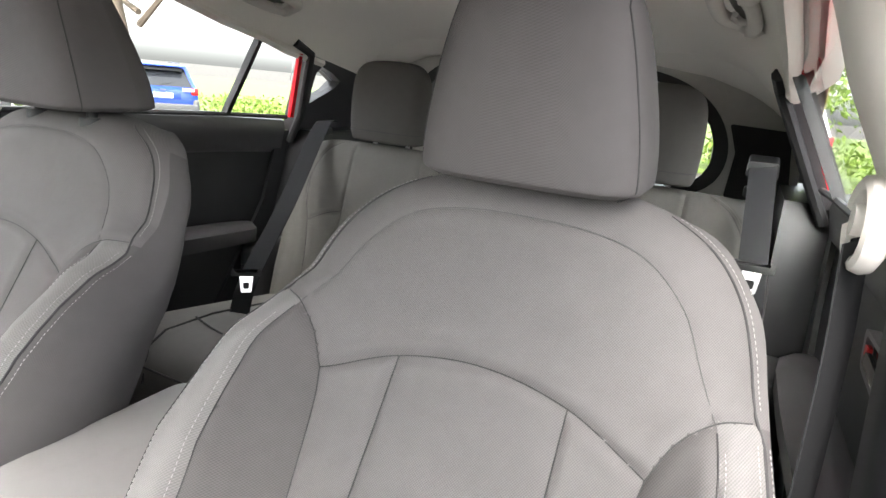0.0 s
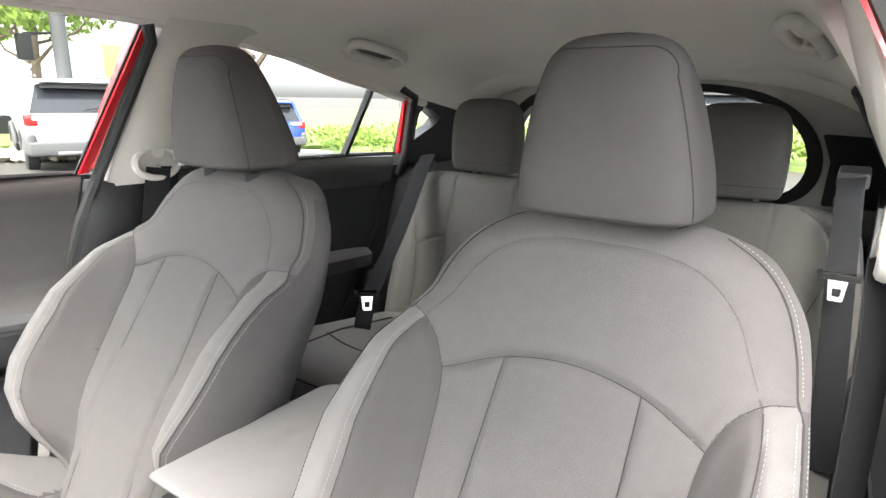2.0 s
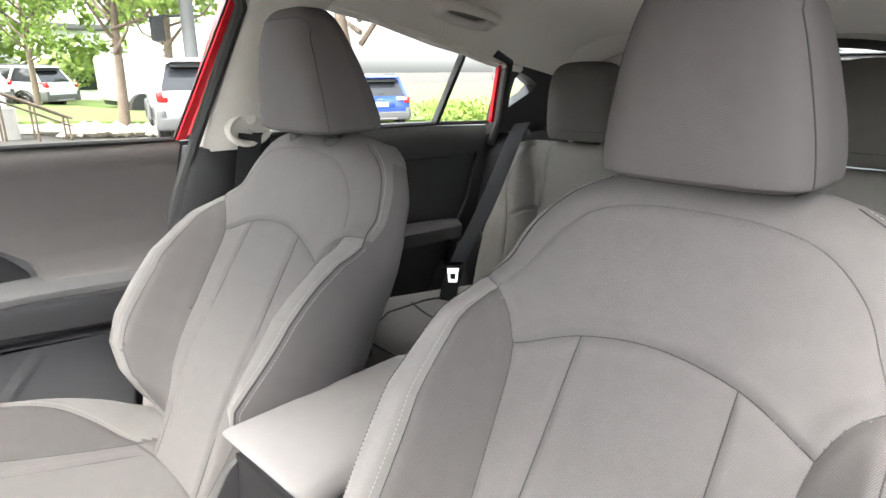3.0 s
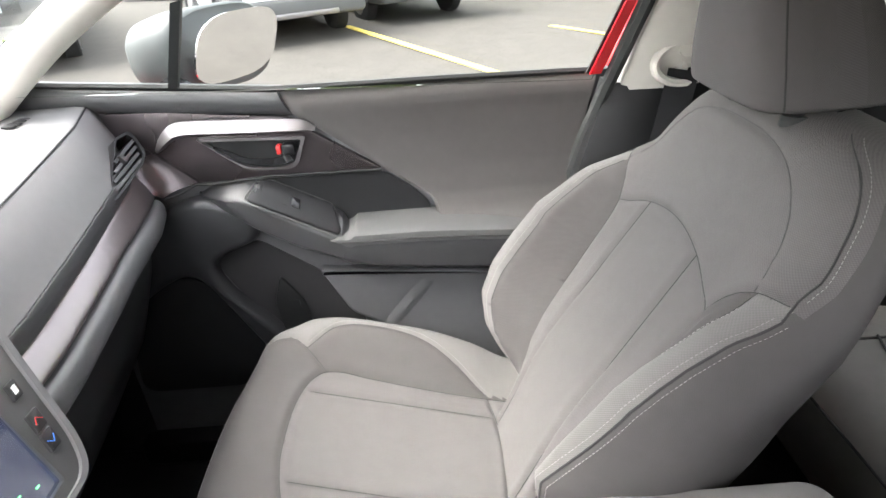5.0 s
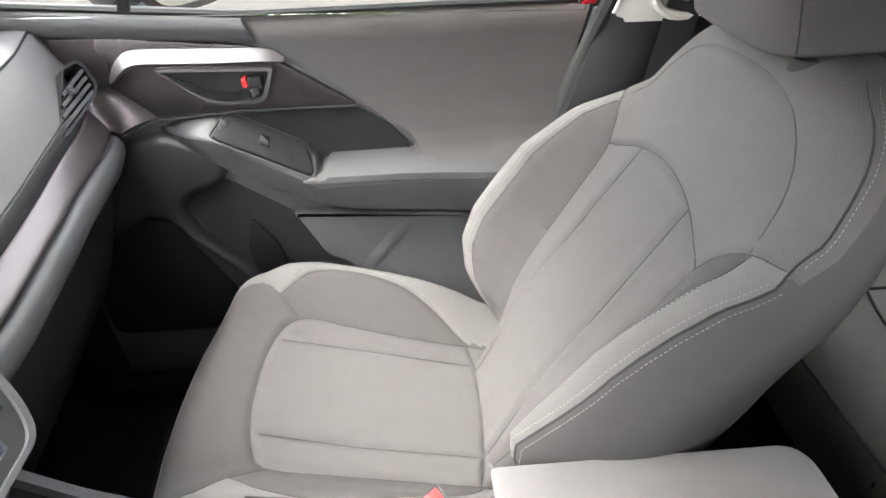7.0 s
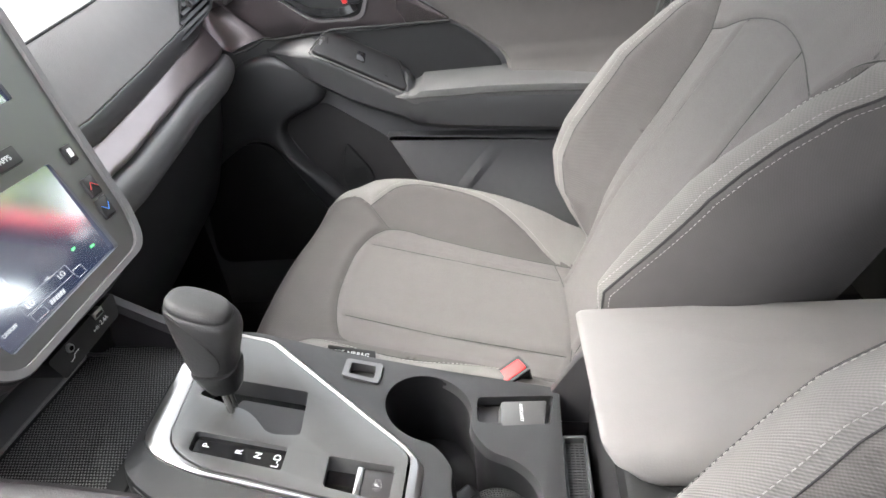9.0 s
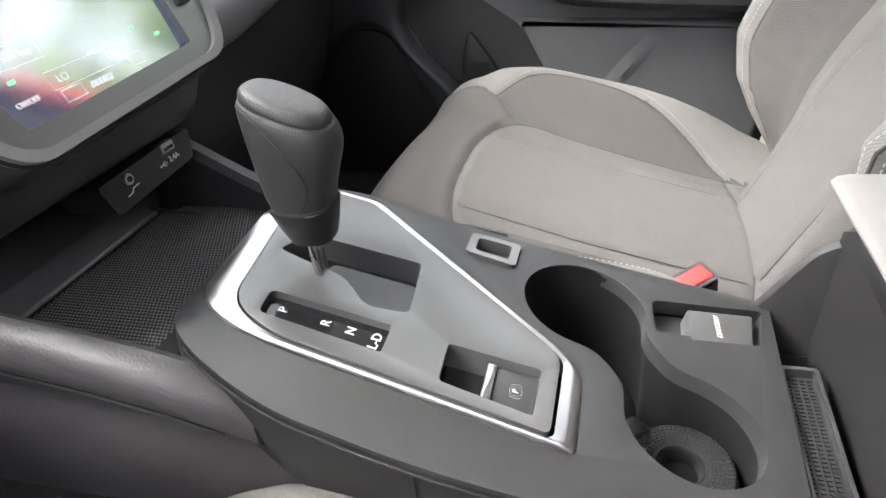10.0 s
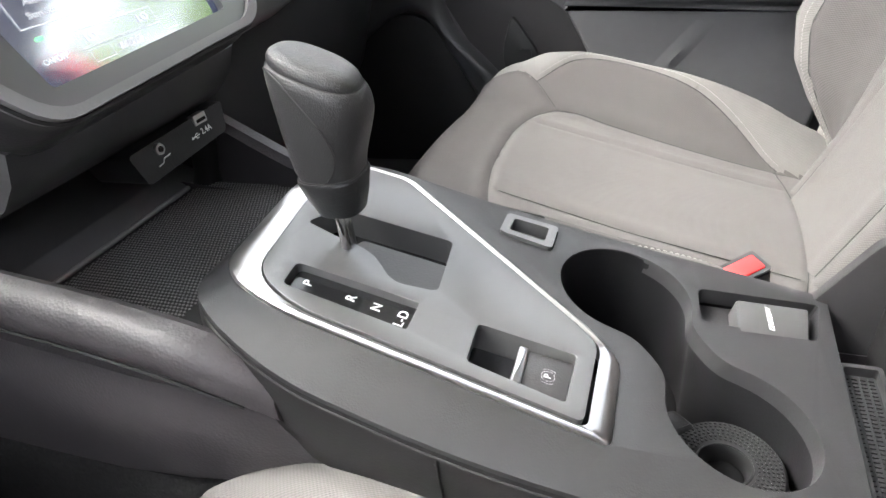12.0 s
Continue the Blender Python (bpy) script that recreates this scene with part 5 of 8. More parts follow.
# front tray with ribbed rubber
tray = thing("console_tray", (0, -0.2, 0.84), "black storage tray with a ribbed rubber mat", "tray")
# floor, step and mat pattern are paled in place of light reaching the tray
part("tray_floor", box((-0.115, -0.34, 0.845), (0.10, -0.10, 0.857)), BELT_TRIM, tray)
verts, faces = [], []
for i in range(62):
    for j in range(40):
        x, y = 0.083 - i * 0.0031, -0.262 + j * 0.0031 + (0.0015 if i % 2 else 0.0)
        b = len(verts)
        verts += [(x - 0.0013, y - 0.0006, 0.8602), (x + 0.0002, y - 0.0014, 0.8602), (x + 0.0013, y + 0.0006, 0.8602), (x - 0.0002, y + 0.0014, 0.8602), (x, y, 0.8611)]
        faces += [(b, b + 1, b + 4), (b + 1, b + 2, b + 4), (b + 2, b + 3, b + 4), (b + 3, b, b + 4)]
mat_grain = raw("mat_pattern", verts, faces, MAT_RUBBER, tray, "fine diagonal rubber pattern, paled for light in the tray", smooth=False)
mat_grain["kind"] = "stuff"
part("rubber_mat", box((-0.110, -0.266, 0.857), (0.086, -0.120, 0.8603), 0.0005, 1), RUBBER, tray, "black rubber mat")
part("mat_edge", tube([(0.088, -0.270, 0.861), (-0.104, -0.270, 0.861)], 0.0022, 6), MAT_RUBBER, tray)
part("tray_step", loft([[(x, -0.271, 0.850), (x, -0.2715, 0.8625), (x, -0.276, 0.866), (x, -0.290, 0.872), (x, -0.2935, 0.8725), (x, -0.296, 0.870), (x, -0.400, 0.874), (x, -0.400, 0.850)] for x in (0.104, 0.05, -0.05, -0.118)]), DOOR_PLASTIC, tray, "dark step behind the mat")
part("socket_post", tube([(-0.112, -0.262, 0.858), (-0.112, -0.258, 0.872), (-0.110, -0.240, 0.925)], [0.015, 0.012, 0.013], 16), BLACK, tray, "black post under the sockets")
path = smooth_line([(0.100, -0.050, 0.853), (0.107, -0.075, 0.872), (0.111, -0.105, 0.886), (0.112, -0.16, 0.897), (0.114, -0.22, 0.907), (0.116, -0.30, 0.918), (0.118, -0.45, 0.934)], 36)
bm = loft([[(x - 0.020, y, z - 0.05), (x - 0.021, y, z - 0.012), (x - 0.018, y, z - 0.003), (x - 0.012, y, z + 0.001), (x - 0.004, y, z), (x + 0.003, y, z - 0.004), (x + 0.0075, y, z - 0.011), (x + 0.0085, y, z - 0.022), (x + 0.004, y, z - 0.030)] for x, y, z in path])
part("tray_side", bm, CONSOLE_SIDE, tray, "dark grained tray rim")
part("rim_joint", tube([(x + 0.0078, y, z - 0.0255) for x, y, z in path[4:]], 0.0011, 6), RUBBER, tray, "dark joint under the rim")
path = smooth_line([(-0.100, -0.10, 0.875), (-0.112, -0.16, 0.885), (-0.125, -0.26, 0.93), (-0.13, -0.36, 0.97)], 16)
bm = loft([[(x + 0.008, y, z - 0.06), (x + 0.010, y, z - 0.004), (x + 0.004, y, z + 0.002), (x - 0.008, y, z), (x - 0.012, y, z - 0.03), (x - 0.012, y, z - 0.5)] for x, y, z in path])
part("tray_side", bm, CONSOLE_SIDE, tray, "black grained tray side")
part("tunnel_carpet", box((-0.125, -0.8, 0.42), (0.125, -0.04, 0.76), 0.03, 3), CARPET, tray, "black carpet over the tunnel")
part("tray_crease", box((-0.10, -0.118, 0.42), (0.10, -0.10, 0.85)), BLACK, tray)

# ---- centre stack with screens ----
def scr_at(x, z, out=0.0):
    """A point of the leaning screen face; out lifts it towards the cabin."""
    return (x, -0.138 - 0.45 * (z - 1.003) + out * 0.912, z + out * 0.41)


FACE_OUT = Vector((0, 0.912, 0.41))
stack = thing("centre_stack", (0, -0.2, 0.9), "dark grey centre stack with two touch screens and buttons", "centre stack")
SURR = [(-0.090, 1.003), (-0.108, 1.03), (-0.132, 1.12), (-0.160, 1.21), (-0.172, 1.27), (0.178, 1.27), (0.166, 1.21), (0.138, 1.12), (0.114, 1.03), (0.090, 0.996)]
SURR = rounded(SURR, [0.016, 0.03, 0.05, 0.05, 0.02, 0.02, 0.05, 0.05, 0.03, 0.016], 5)
sc = Vector((0.002, 1.12))
FACE = [(sc.x + (x - sc.x) * 0.945, sc.y + (z - sc.y) * 0.96) for x, z in SURR]
HOUSE = []
for deep, k in ((0.000, 0.985), (0.002, 1.006), (0.006, 1.016), (0.014, 1.024), (0.026, 1.022), (0.042, 1.0), (0.062, 0.955), (0.085, 0.90), (0.13, 0.82)):
    HOUSE.append([scr_at(sc.x + (x - sc.x) * k, sc.y + (z - sc.y) * k, -deep - 0.004) for x, z in SURR])
part("bezel_groove", tube([scr_at(sc.x + (x - sc.x) * 1.003, sc.y + (z - sc.y) * 1.003, -0.001) for x, z in SURR + SURR[:1]], 0.0014, 5), RUBBER, stack, "dark groove round the bezel")
part("housing", loft(HOUSE, caps=False), DARK, stack, "dark housing behind the bezel")
# rim takes the pale pad colour in place of sky sheen on its edge
part("bezel_rim", ring_plate(SURR, FACE, lambda x, z: scr_at(x, z, 0.004), -FACE_OUT * 0.03), SOFT_TOP, stack, "bezel rim paled to stand for reflected sky")
LOW = rounded([(-0.068, 1.017), (-0.076, 1.098), (0.086, 1.098), (0.076, 1.012)], 0.003, 3)
HIGH = rounded([(-0.098, 1.150), (-0.112, 1.245), (0.118, 1.245), (0.106, 1.150)], 0.003, 3)
part("fascia", holed(FACE, [LOW, HIGH], lambda x, z: scr_at(x, z, 0.0), -FACE_OUT * 0.012), CONSOLE_TOP, stack, "dark grey fascia")
BLUE_UI = glow("screen_dim_blue", (0.05, 0.08, 0.2), 0.05)
UI = glow("screen_icons", (0.9, 0.95, 1.0), 0.09)
GREEN_UI = glow("screen_green_marks", (0.1, 0.9, 0.2), 0.35)
glass_at = lambda x, z, out=-0.004: scr_at(x, z, out + 0.045 * (z - 1.055))
low_scr = part("screen", prism(LOW, lambda x, z: glass_at(x, z), -FACE_OUT * 0.004), BLUE_UI, stack, "glossy lit climate touch screen")
part("screen", prism(HIGH, lambda x, z: scr_at(x, z, -0.004), -FACE_OUT * 0.004), BLUE_UI, stack, "glossy lit upper touch screen")


def face_text(name, text, size, x, z, mat, parent, label, out=-0.0035):
    return lettering(name, text, size, facing(glass_at(x, z, out) if z < 1.1 else scr_at(x, z, out), (-1, 0, 0), (0, -0.39, 0.92)), mat, parent, label)


face_text("screen_text", "LO", 0.0062, 0.033, 1.0282, UI, low_scr, "white digits LO")
face_text("screen_text", "LO", 0.0062, -0.006, 1.0288, UI, low_scr, "white digits LO")
face_text("screen_text", "A/C", 0.0036, 0.006, 1.0335, UI, low_scr, "white lettering A/C")
face_text("screen_text", "Auto", 0.0048, 0.0500, 1.0510, UI, low_scr, "white lettering Auto")
face_text("screen_text", "Start Stop", 0.0048, 0.0480, 1.0448, UI, low_scr, "white lettering Start Stop")
face_text("screen_text", "ON/OFF", 0.0042, 0.060, 1.024, UI, low_scr, "white lettering ON/OFF")
bm = bmesh.new()
for xa, xb, za, zb in ((-0.015, 0.042, 1.0238, 1.0330), (-0.027, -0.016, 1.0190, 1.0258), (0.034, 0.066, 1.0400, 1.0560), (0.026, 0.040, 1.0165, 1.0226)):
    tube_into(bm, [glass_at(x, z, -0.0034) for x, z in ((xa, za), (xb, za), (xb, zb), (xa, zb), (xa, za))], 0.00018, 4)
for j in range(6):
    bmesh.ops.create_cube(bm, size=1, matrix=Matrix.Translation(glass_at(0.019 - j * 0.0030, 1.0195, -0.0034)) @ Matrix.Diagonal((0.0021, 0.0006, 0.0038, 1)))
part("icon_pattern", bm, UI, low_scr, "white icon frames and fan bars", smooth=False)
for x, z in ((-0.050, 1.0300), (-0.033, 1.0375), (0.0605, 1.0345)):
    bm = bmesh.new()
    bmesh.ops.create_cube(bm, size=1, matrix=Matrix.Translation(glass_at(x, z, -0.0034)) @ Matrix.Diagonal((0.0036, 0.0006, 0.0018, 1)))
    part("screen_mark", bm, GREEN_UI, low_scr, "green indicator mark", smooth=False)
# keys above the lower screen and beside it
for k, word in enumerate(("APPS", "PHONE", "HOME")):
    key = part("key", prism(rounded([(-0.056 + k * 0.034, 1.108), (-0.058 + k * 0.034, 1.122), (-0.026 + k * 0.034, 1.122), (-0.025 + k * 0.034, 1.108)], 0.002), lambda x, z: scr_at(x, z, -0.001), FACE_OUT * 0.004, 0.0012), DARK, stack)
    face_text("key_text", word, 0.0062, -0.041 + k * 0.034, 1.115, WHITE_INK, key, "white lettering " + word, 0.0034)
BLUE_INK = material("blue_ink", (0.05, 0.25, 0.85), 0.5, spread=0.02)
for xa, za, hh, mat, flip in ((-0.0915, 1.066, 0.017, RED_PLASTIC, 1), (-0.0865, 1.047, 0.017, BLUE_INK, -1)):
    key = part("temperature_key", prism(rounded([(xa + 0.009, za - hh / 2), (xa + 0.005, za + hh / 2), (xa - 0.010, za + hh / 2), (xa - 0.006, za - hh / 2)], 0.002), lambda x, z: scr_at(x, z, -0.001), FACE_OUT * 0.004, 0.0012), DARK, stack)
    part("arrow", tube([scr_at(xa + 0.0045, za - 0.002 * flip, 0.0034), scr_at(xa - 0.0005, za + 0.003 * flip, 0.0034), scr_at(xa - 0.0055, za - 0.002 * flip, 0.0034)], 0.0005, 6), mat, key, "coloured arrow")
key = part("defrost_key", prism(rounded([(-0.092, 1.088), (-0.0955, 1.103), (-0.108, 1.103), (-0.104, 1.088)], 0.002), lambda x, z: scr_at(x, z, -0.001), FACE_OUT * 0.004, 0.0012), DARK, stack)
part("symbol", prism(rounded([(-0.0965, 1.0925), (-0.0985, 1.0995), (-0.1035, 1.0995), (-0.1015, 1.0925)], 0.001), lambda x, z: scr_at(x, z, 0.003), FACE_OUT * 0.0006), WHITE_INK, key, "pale symbol")
# body behind and below the screens
rows = []
for x in np.linspace(-1, 1, 15):
    w = 0.112
    rows.append([(x * w * (0.86 if z < 1.0 else 1.0), y, z) for y, z in ((-0.172, 0.985), (-0.182, 0.966), (-0.200, 0.950), (-0.225, 0.938), (-0.30, 0.93), (-0.45, 0.93), (-0.5, 1.20), (-0.30, 1.22), (-0.20, 1.01))])
# body lightened likewise, for light lacking below the screens
part("stack_body", loft(rows), BELT_TRIM, stack, "dark grained stack body")
usb = part("socket_panel", prism(rounded([(-0.104, 0.940), (-0.094, 0.918), (-0.002, 0.914), (0.002, 0.938)], 0.004), lambda x, z: (x, -0.206 - 0.2 * (z - 0.93), z), (0, -0.05, -0.0), 0.002), BLACK, stack, "black panel with USB and audio sockets")
part("usb_socket", box((-0.080, -0.212, 0.9325), (-0.066, -0.2055, 0.9405), 0.0005), CHROME, usb, "silver USB socket")
part("usb_tongue", box((-0.078, -0.2085, 0.9345), (-0.068, -0.2048, 0.9370)), GLOSS, usb)
part("audio_socket", tube([(-0.0245, -0.209, 0.9325), (-0.0245, -0.2045, 0.9325)], [0.0048, 0.0042], 18), CHROME, usb, "round audio socket")
part("audio_hole", tube([(-0.0245, -0.206, 0.9325), (-0.0245, -0.2040, 0.9325)], 0.0024, 14), GLOSS, usb)
lettering("socket_text", "2.4A", 0.0065, facing((-0.074, -0.2045, 0.9272), (-1, 0, 0), (0, -0.15, 1)), WHITE_INK, usb, "white lettering 2.4A")
bm = tube([(-0.0575, -0.2045, 0.9262), (-0.0655, -0.2045, 0.9266)], 0.0004, 4)
tube_into(bm, [(-0.0595, -0.2045, 0.9263), (-0.0615, -0.2045, 0.9282), (-0.0635, -0.2045, 0.9283)], 0.00035, 4)
tube_into(bm, [(-0.0605, -0.2045, 0.9263), (-0.0620, -0.2045, 0.9246), (-0.0640, -0.2045, 0.9246)], 0.00035, 4)
tube_into(bm, [(-0.0570, -0.2045, 0.9262), (-0.0578, -0.2045, 0.9262)], 0.0010, 8)
part("socket_symbol", bm, WHITE_INK, usb, "white socket symbol")
part("socket_symbol", tube([(-0.017, -0.2042, 0.922), (-0.022, -0.2042, 0.9225), (-0.024, -0.2042, 0.9255), (-0.031, -0.2042, 0.926)], 0.0005, 4), WHITE_INK, usb, "white socket symbol")

# ---- dashboard, passenger side ----
dash = thing("dashboard", (-0.4, -0.45, 0.75), "dark grey soft dashboard with satin silver trim over the glovebox", "dashboard")


def dash_edge(x):
    """How far the fascia reaches into the cabin across the car."""
    return np.interp(x, [-0.72, -0.60, -0.40, -0.2, 0.1], [-0.295, -0.262, -0.238, -0.222, -0.215])


def dash_drop(x):
    return np.interp(x, [-0.72, -0.6, -0.25, 0.1], [0.014, 0.0, -0.040, -0.05])


xs = np.linspace(-0.70, -0.105, 30)
pad = [(-0.62, 1.06), (-0.58, 1.17), (-0.30, 1.205), (-0.10, 1.210), (-0.085, 1.208), (-0.076, 1.202), (-0.052, 1.152), (-0.036, 1.124), (-0.040, 1.112), (-0.3, 1.08)]
part("upper_pad", loft([[(x, dash_edge(x) + dy, z + dash_drop(x)) for dy, z in pad] for x in xs]), SOFT_TOP, dash, "soft grained dashboard pad")
part("pad_seam", tube([(x, dash_edge(x) - 0.082, 1.2065 + dash_drop(x)) for x in xs], 0.002, 6), RUBBER, dash)
for x0 in (-0.64,):
    for k in range(5):
        part("demister_slot", box((x0 - 0.03 + k * 0.014, -0.46, 1.2105), (x0 - 0.02 + k * 0.014, -0.44, 1.2145), 0.001), RUBBER, dash)
band = [(-0.040, 1.122), (-0.0335, 1.1225), (-0.032, 1.1205), (-0.0305, 1.099), (-0.032, 1.0965), (-0.05, 1.096)]
part("dark_band", loft([[(x, dash_edge(x) + dy, z + dash_drop(x)) for dy, z in band] for x in xs]), BELT_TRIM, dash, "dark flat band under the pad")
sil = [tuple(p) for p in smooth_line([(-0.034, 1.097), (-0.0290, 1.0955), (-0.0215, 1.0890), (-0.0130, 1.0800), (-0.0085, 1.0735), (-0.0095, 1.0690), (-0.018, 1.067)], 22)] + [(-0.05, 1.065), (-0.05, 1.095)]
sag = lambda x, z: 0.017 * min(max((-x - 0.45) / 0.2, 0), 1) * min(max((1.097 - z) / 0.027, 0), 1)
part("silver_trim", loft([[(x, dash_edge(x) + dy, z + dash_drop(x) - sag(x, z)) for dy, z in sil] for x in np.linspace(-0.652, -0.105, 28)]), DASH_METAL, dash, "dark satin metal trim strip")
low = [tuple(p) for p in smooth_line([(-0.018, 1.065), (-0.006, 1.063), (0.001, 1.056), (0.004, 1.044), (0.001, 1.030), (-0.010, 1.016), (-0.03, 1.008)], 22)] + [(-0.08, 1.0), (-0.08, 1.058)]
part("lower_roll", loft([[(x, dash_edge(x) + dy, z + dash_drop(x) - sag(x, 1.06)) for dy, z in low] for x in xs if x > -0.66]), DOOR_PLASTIC, dash, "dark rounded lower edge")
glove = [(-0.036, 1.012), (-0.040, 0.98), (-0.06, 0.90), (-0.10, 0.80), (-0.18, 0.74), (-0.3, 0.74), (-0.3, 1.03)]
part("glovebox", loft([[(x, dash_edge(x) + dy, z + dash_drop(x)) for dy, z in glove] for x in np.linspace(-0.67, -0.14, 16)]), BLACK, dash, "black glovebox door")
part("driver_pad", loft([[(x, -0.30 + dy, z - 0.02) for dy, z in pad] for x in np.linspace(0.13, 0.70, 14)]), SOFT_TOP, dash, "soft grained dashboard pad")
part("driver_knee_panel", box((0.13, -0.46, 0.72), (0.70, -0.36, 1.10), 0.03, 3), BLACK, dash)
part("dash_core", box((-0.70, -0.80, 0.78), (0.70, -0.50, 1.12), 0.02), BLACK, dash)
# side air vent
vent = thing("air_vent", (-0.57, -0.28, 1.14), "black slatted air vent in the dashboard", "air vent")
V_OUT = rounded([(-0.664, 1.176), (-0.636, 1.174), (-0.600, 1.151), (-0.540, 1.110), (-0.535, 1.103), (-0.543, 1.102), (-0.634, 1.128), (-0.655, 1.140), (-0.662, 1.155), (-0.667, 1.168)], 0.004)
VN = Vector((0.25, 0.78, 0.57))
vent_at = lambda x, z: Vector((x, -0.298 - 0.32 * (x + 0.59) - 0.73 * (z - 1.14), z))
V_IN = [(-0.604 + (x + 0.604) * 0.90, 1.144 + (z - 1.144) * 0.88) for x, z in V_OUT]
part("frame", ring_plate(V_OUT, V_IN, lambda a, b: vent_at(a, b) + VN * 0.002, -VN * 0.06), BLACK, vent)
part("throat", prism(V_IN, lambda a, b: vent_at(a, b) - VN * 0.035, -VN * 0.01), RUBBER, vent, "dark throat")
for k in (0.16, 0.40, 0.64, 0.88):
    xa, za, xb, zb = -0.606 + 0.064 * k, 1.1545 - 0.046 * k, -0.662 + 0.026 * k, 1.170 - 0.038 * k
    part("slat", prism([(xa, za), (xb, zb), (xb, zb - 0.004), (xa, za - 0.004)], lambda a, c: vent_at(a, c) + VN * 0.001, (-0.006, -0.020, -0.012)), BELT_TRIM, vent)
part("slider", prism(rounded([(-0.606, 1.150), (-0.615, 1.151), (-0.614, 1.139), (-0.605, 1.138)], 0.002), lambda a, b: vent_at(a, b) - VN * 0.004, VN * 0.012, 0.002), DARK, vent)


# ---- front passenger door ----
PAD = material("armrest_soft_pad", (0.080, 0.079, 0.079), 0.55, spread=0.04, bump=0.15, bump_scale=700, specular=0.35)
door = thing("front_door", (-0.72, 0, 0.45), "closed front passenger door with dark trim, silver wing and armrest", "car door")


def door_at(out=0.0):
    """Door face: flat below the belt; out lifts it into the cabin."""
    return lambda y, z: (-0.705 + out, y, z)


part("door_shell", prism([(-0.52, 1.24), (-0.42, 1.225), (-0.05, 1.190), (0.23, 1.185), (0.484, 1.180), (0.476, 1.15), (0.43, 0.985), (0.385, 0.87), (0.34, 0.62), (0.30, 0.43), (-0.56, 0.43), (-0.62, 0.7), (-0.62, 1.1)], door_at(), (-0.025, 0, 0)), DOOR_PLASTIC, door, "dark grey plastic door lining")
part("outer_skin", prism([(-0.62, 1.16), (0.47, 1.14), (0.40, 0.9), (0.34, 0.40), (-0.60, 0.40)], door_at(-0.11), (-0.02, 0, 0)), RED_PAINT, door, "red painted outer skin")
rows = []
for y in np.linspace(-0.60, -0.048, 24):
    zb = np.interp(y, [-0.6, -0.42, -0.05, 0.0], [1.272, 1.253, 1.218, 1.216])
    rows.append([(-x, y + 0.45 * d * min(max((y + 0.20) / 0.15, 0), 1), zb - d) for x, d in ((0.735, 0.0), (0.700, -0.002), (0.690, 0.003), (0.685, 0.010), (0.6835, 0.020), (0.6845, 0.028), (0.688, 0.034), (0.693, 0.040), (0.700, 0.045), (0.712, 0.046))])
part("belt_trim", loft(rows), BELT_TRIM, door, "dark soft belt trim")
part("window_seal", tube([(-0.694, y, np.interp(y, [-0.6, -0.42, -0.05, 0.23, 0.5], [1.274, 1.255, 1.220, 1.216, 1.209])) for y in np.linspace(-0.55, 0.486, 20)], 0.0055, 6), RUBBER, door, "black window seal")
# cloth insert: bowed near the window, hollow below, sweeping out into the armrest
edge_l = [(0.955, 0.205), (0.985, 0.203), (0.997, 0.199), (1.011, 0.188), (1.035, 0.153), (1.068, 0.109), (1.120, 0.045), (1.164, -0.013), (1.180, -0.036), (1.200, -0.046), (1.216, -0.050)]
edge_r = [(0.955, 0.428), (1.022, 0.449), (1.12, 0.472), (1.205, 0.490), (1.216, 0.492)]
rows = []
for z in np.linspace(1.214, 0.957, 40):
    ya, yb = lerp_table(z, edge_l), lerp_table(z, edge_r)
    row = []
    for k in np.linspace(0, 1, 36):
        y = ya + (yb - ya) * k
        out = np.interp(z, [0.957, 0.970, 0.985, 1.01, 1.06, 1.12, 1.160, 1.178, 1.195, 1.208, 1.214], [0.060, 0.034, 0.022, 0.014, 0.009, 0.010, 0.014, 0.0175, 0.0175, 0.013, 0.006])
        rim = min(k * (yb - ya), 0.004) / 0.004
        row.append((-0.705 + out * (0.55 + 0.45 * rim), y, z))
    rows.append(row)
bm = thick(loft(rows, closed=False), 0.004)
part("cloth_insert", bm, DOOR_CLOTH, door, "dark grey cloth insert sweeping into the armrest")
hand = rounded([(-0.202, 1.147), (-0.013, 1.136), (-0.034, 1.086), (-0.050, 1.080), (-0.122, 1.083), (-0.150, 1.103)], [0.005, 0.006, 0.012, 0.010, 0.02, 0.02], 5)
wing = rounded([(-0.350, 1.100), (-0.350, 1.200), (-0.252, 1.196), (-0.045, 1.172), (0.112, 1.066), (-0.082, 1.071), (-0.199, 1.064), (-0.280, 1.060)], [0.01, 0.01, 0.02, 0.004, 0.004, 0.03, 0.03, 0.02], 5)
part("wing_trim", holed(wing, [hand], door_at(0.012), (-0.014, 0, 0), 0.003), GUNMETAL, door, "gunmetal grey wing trim")
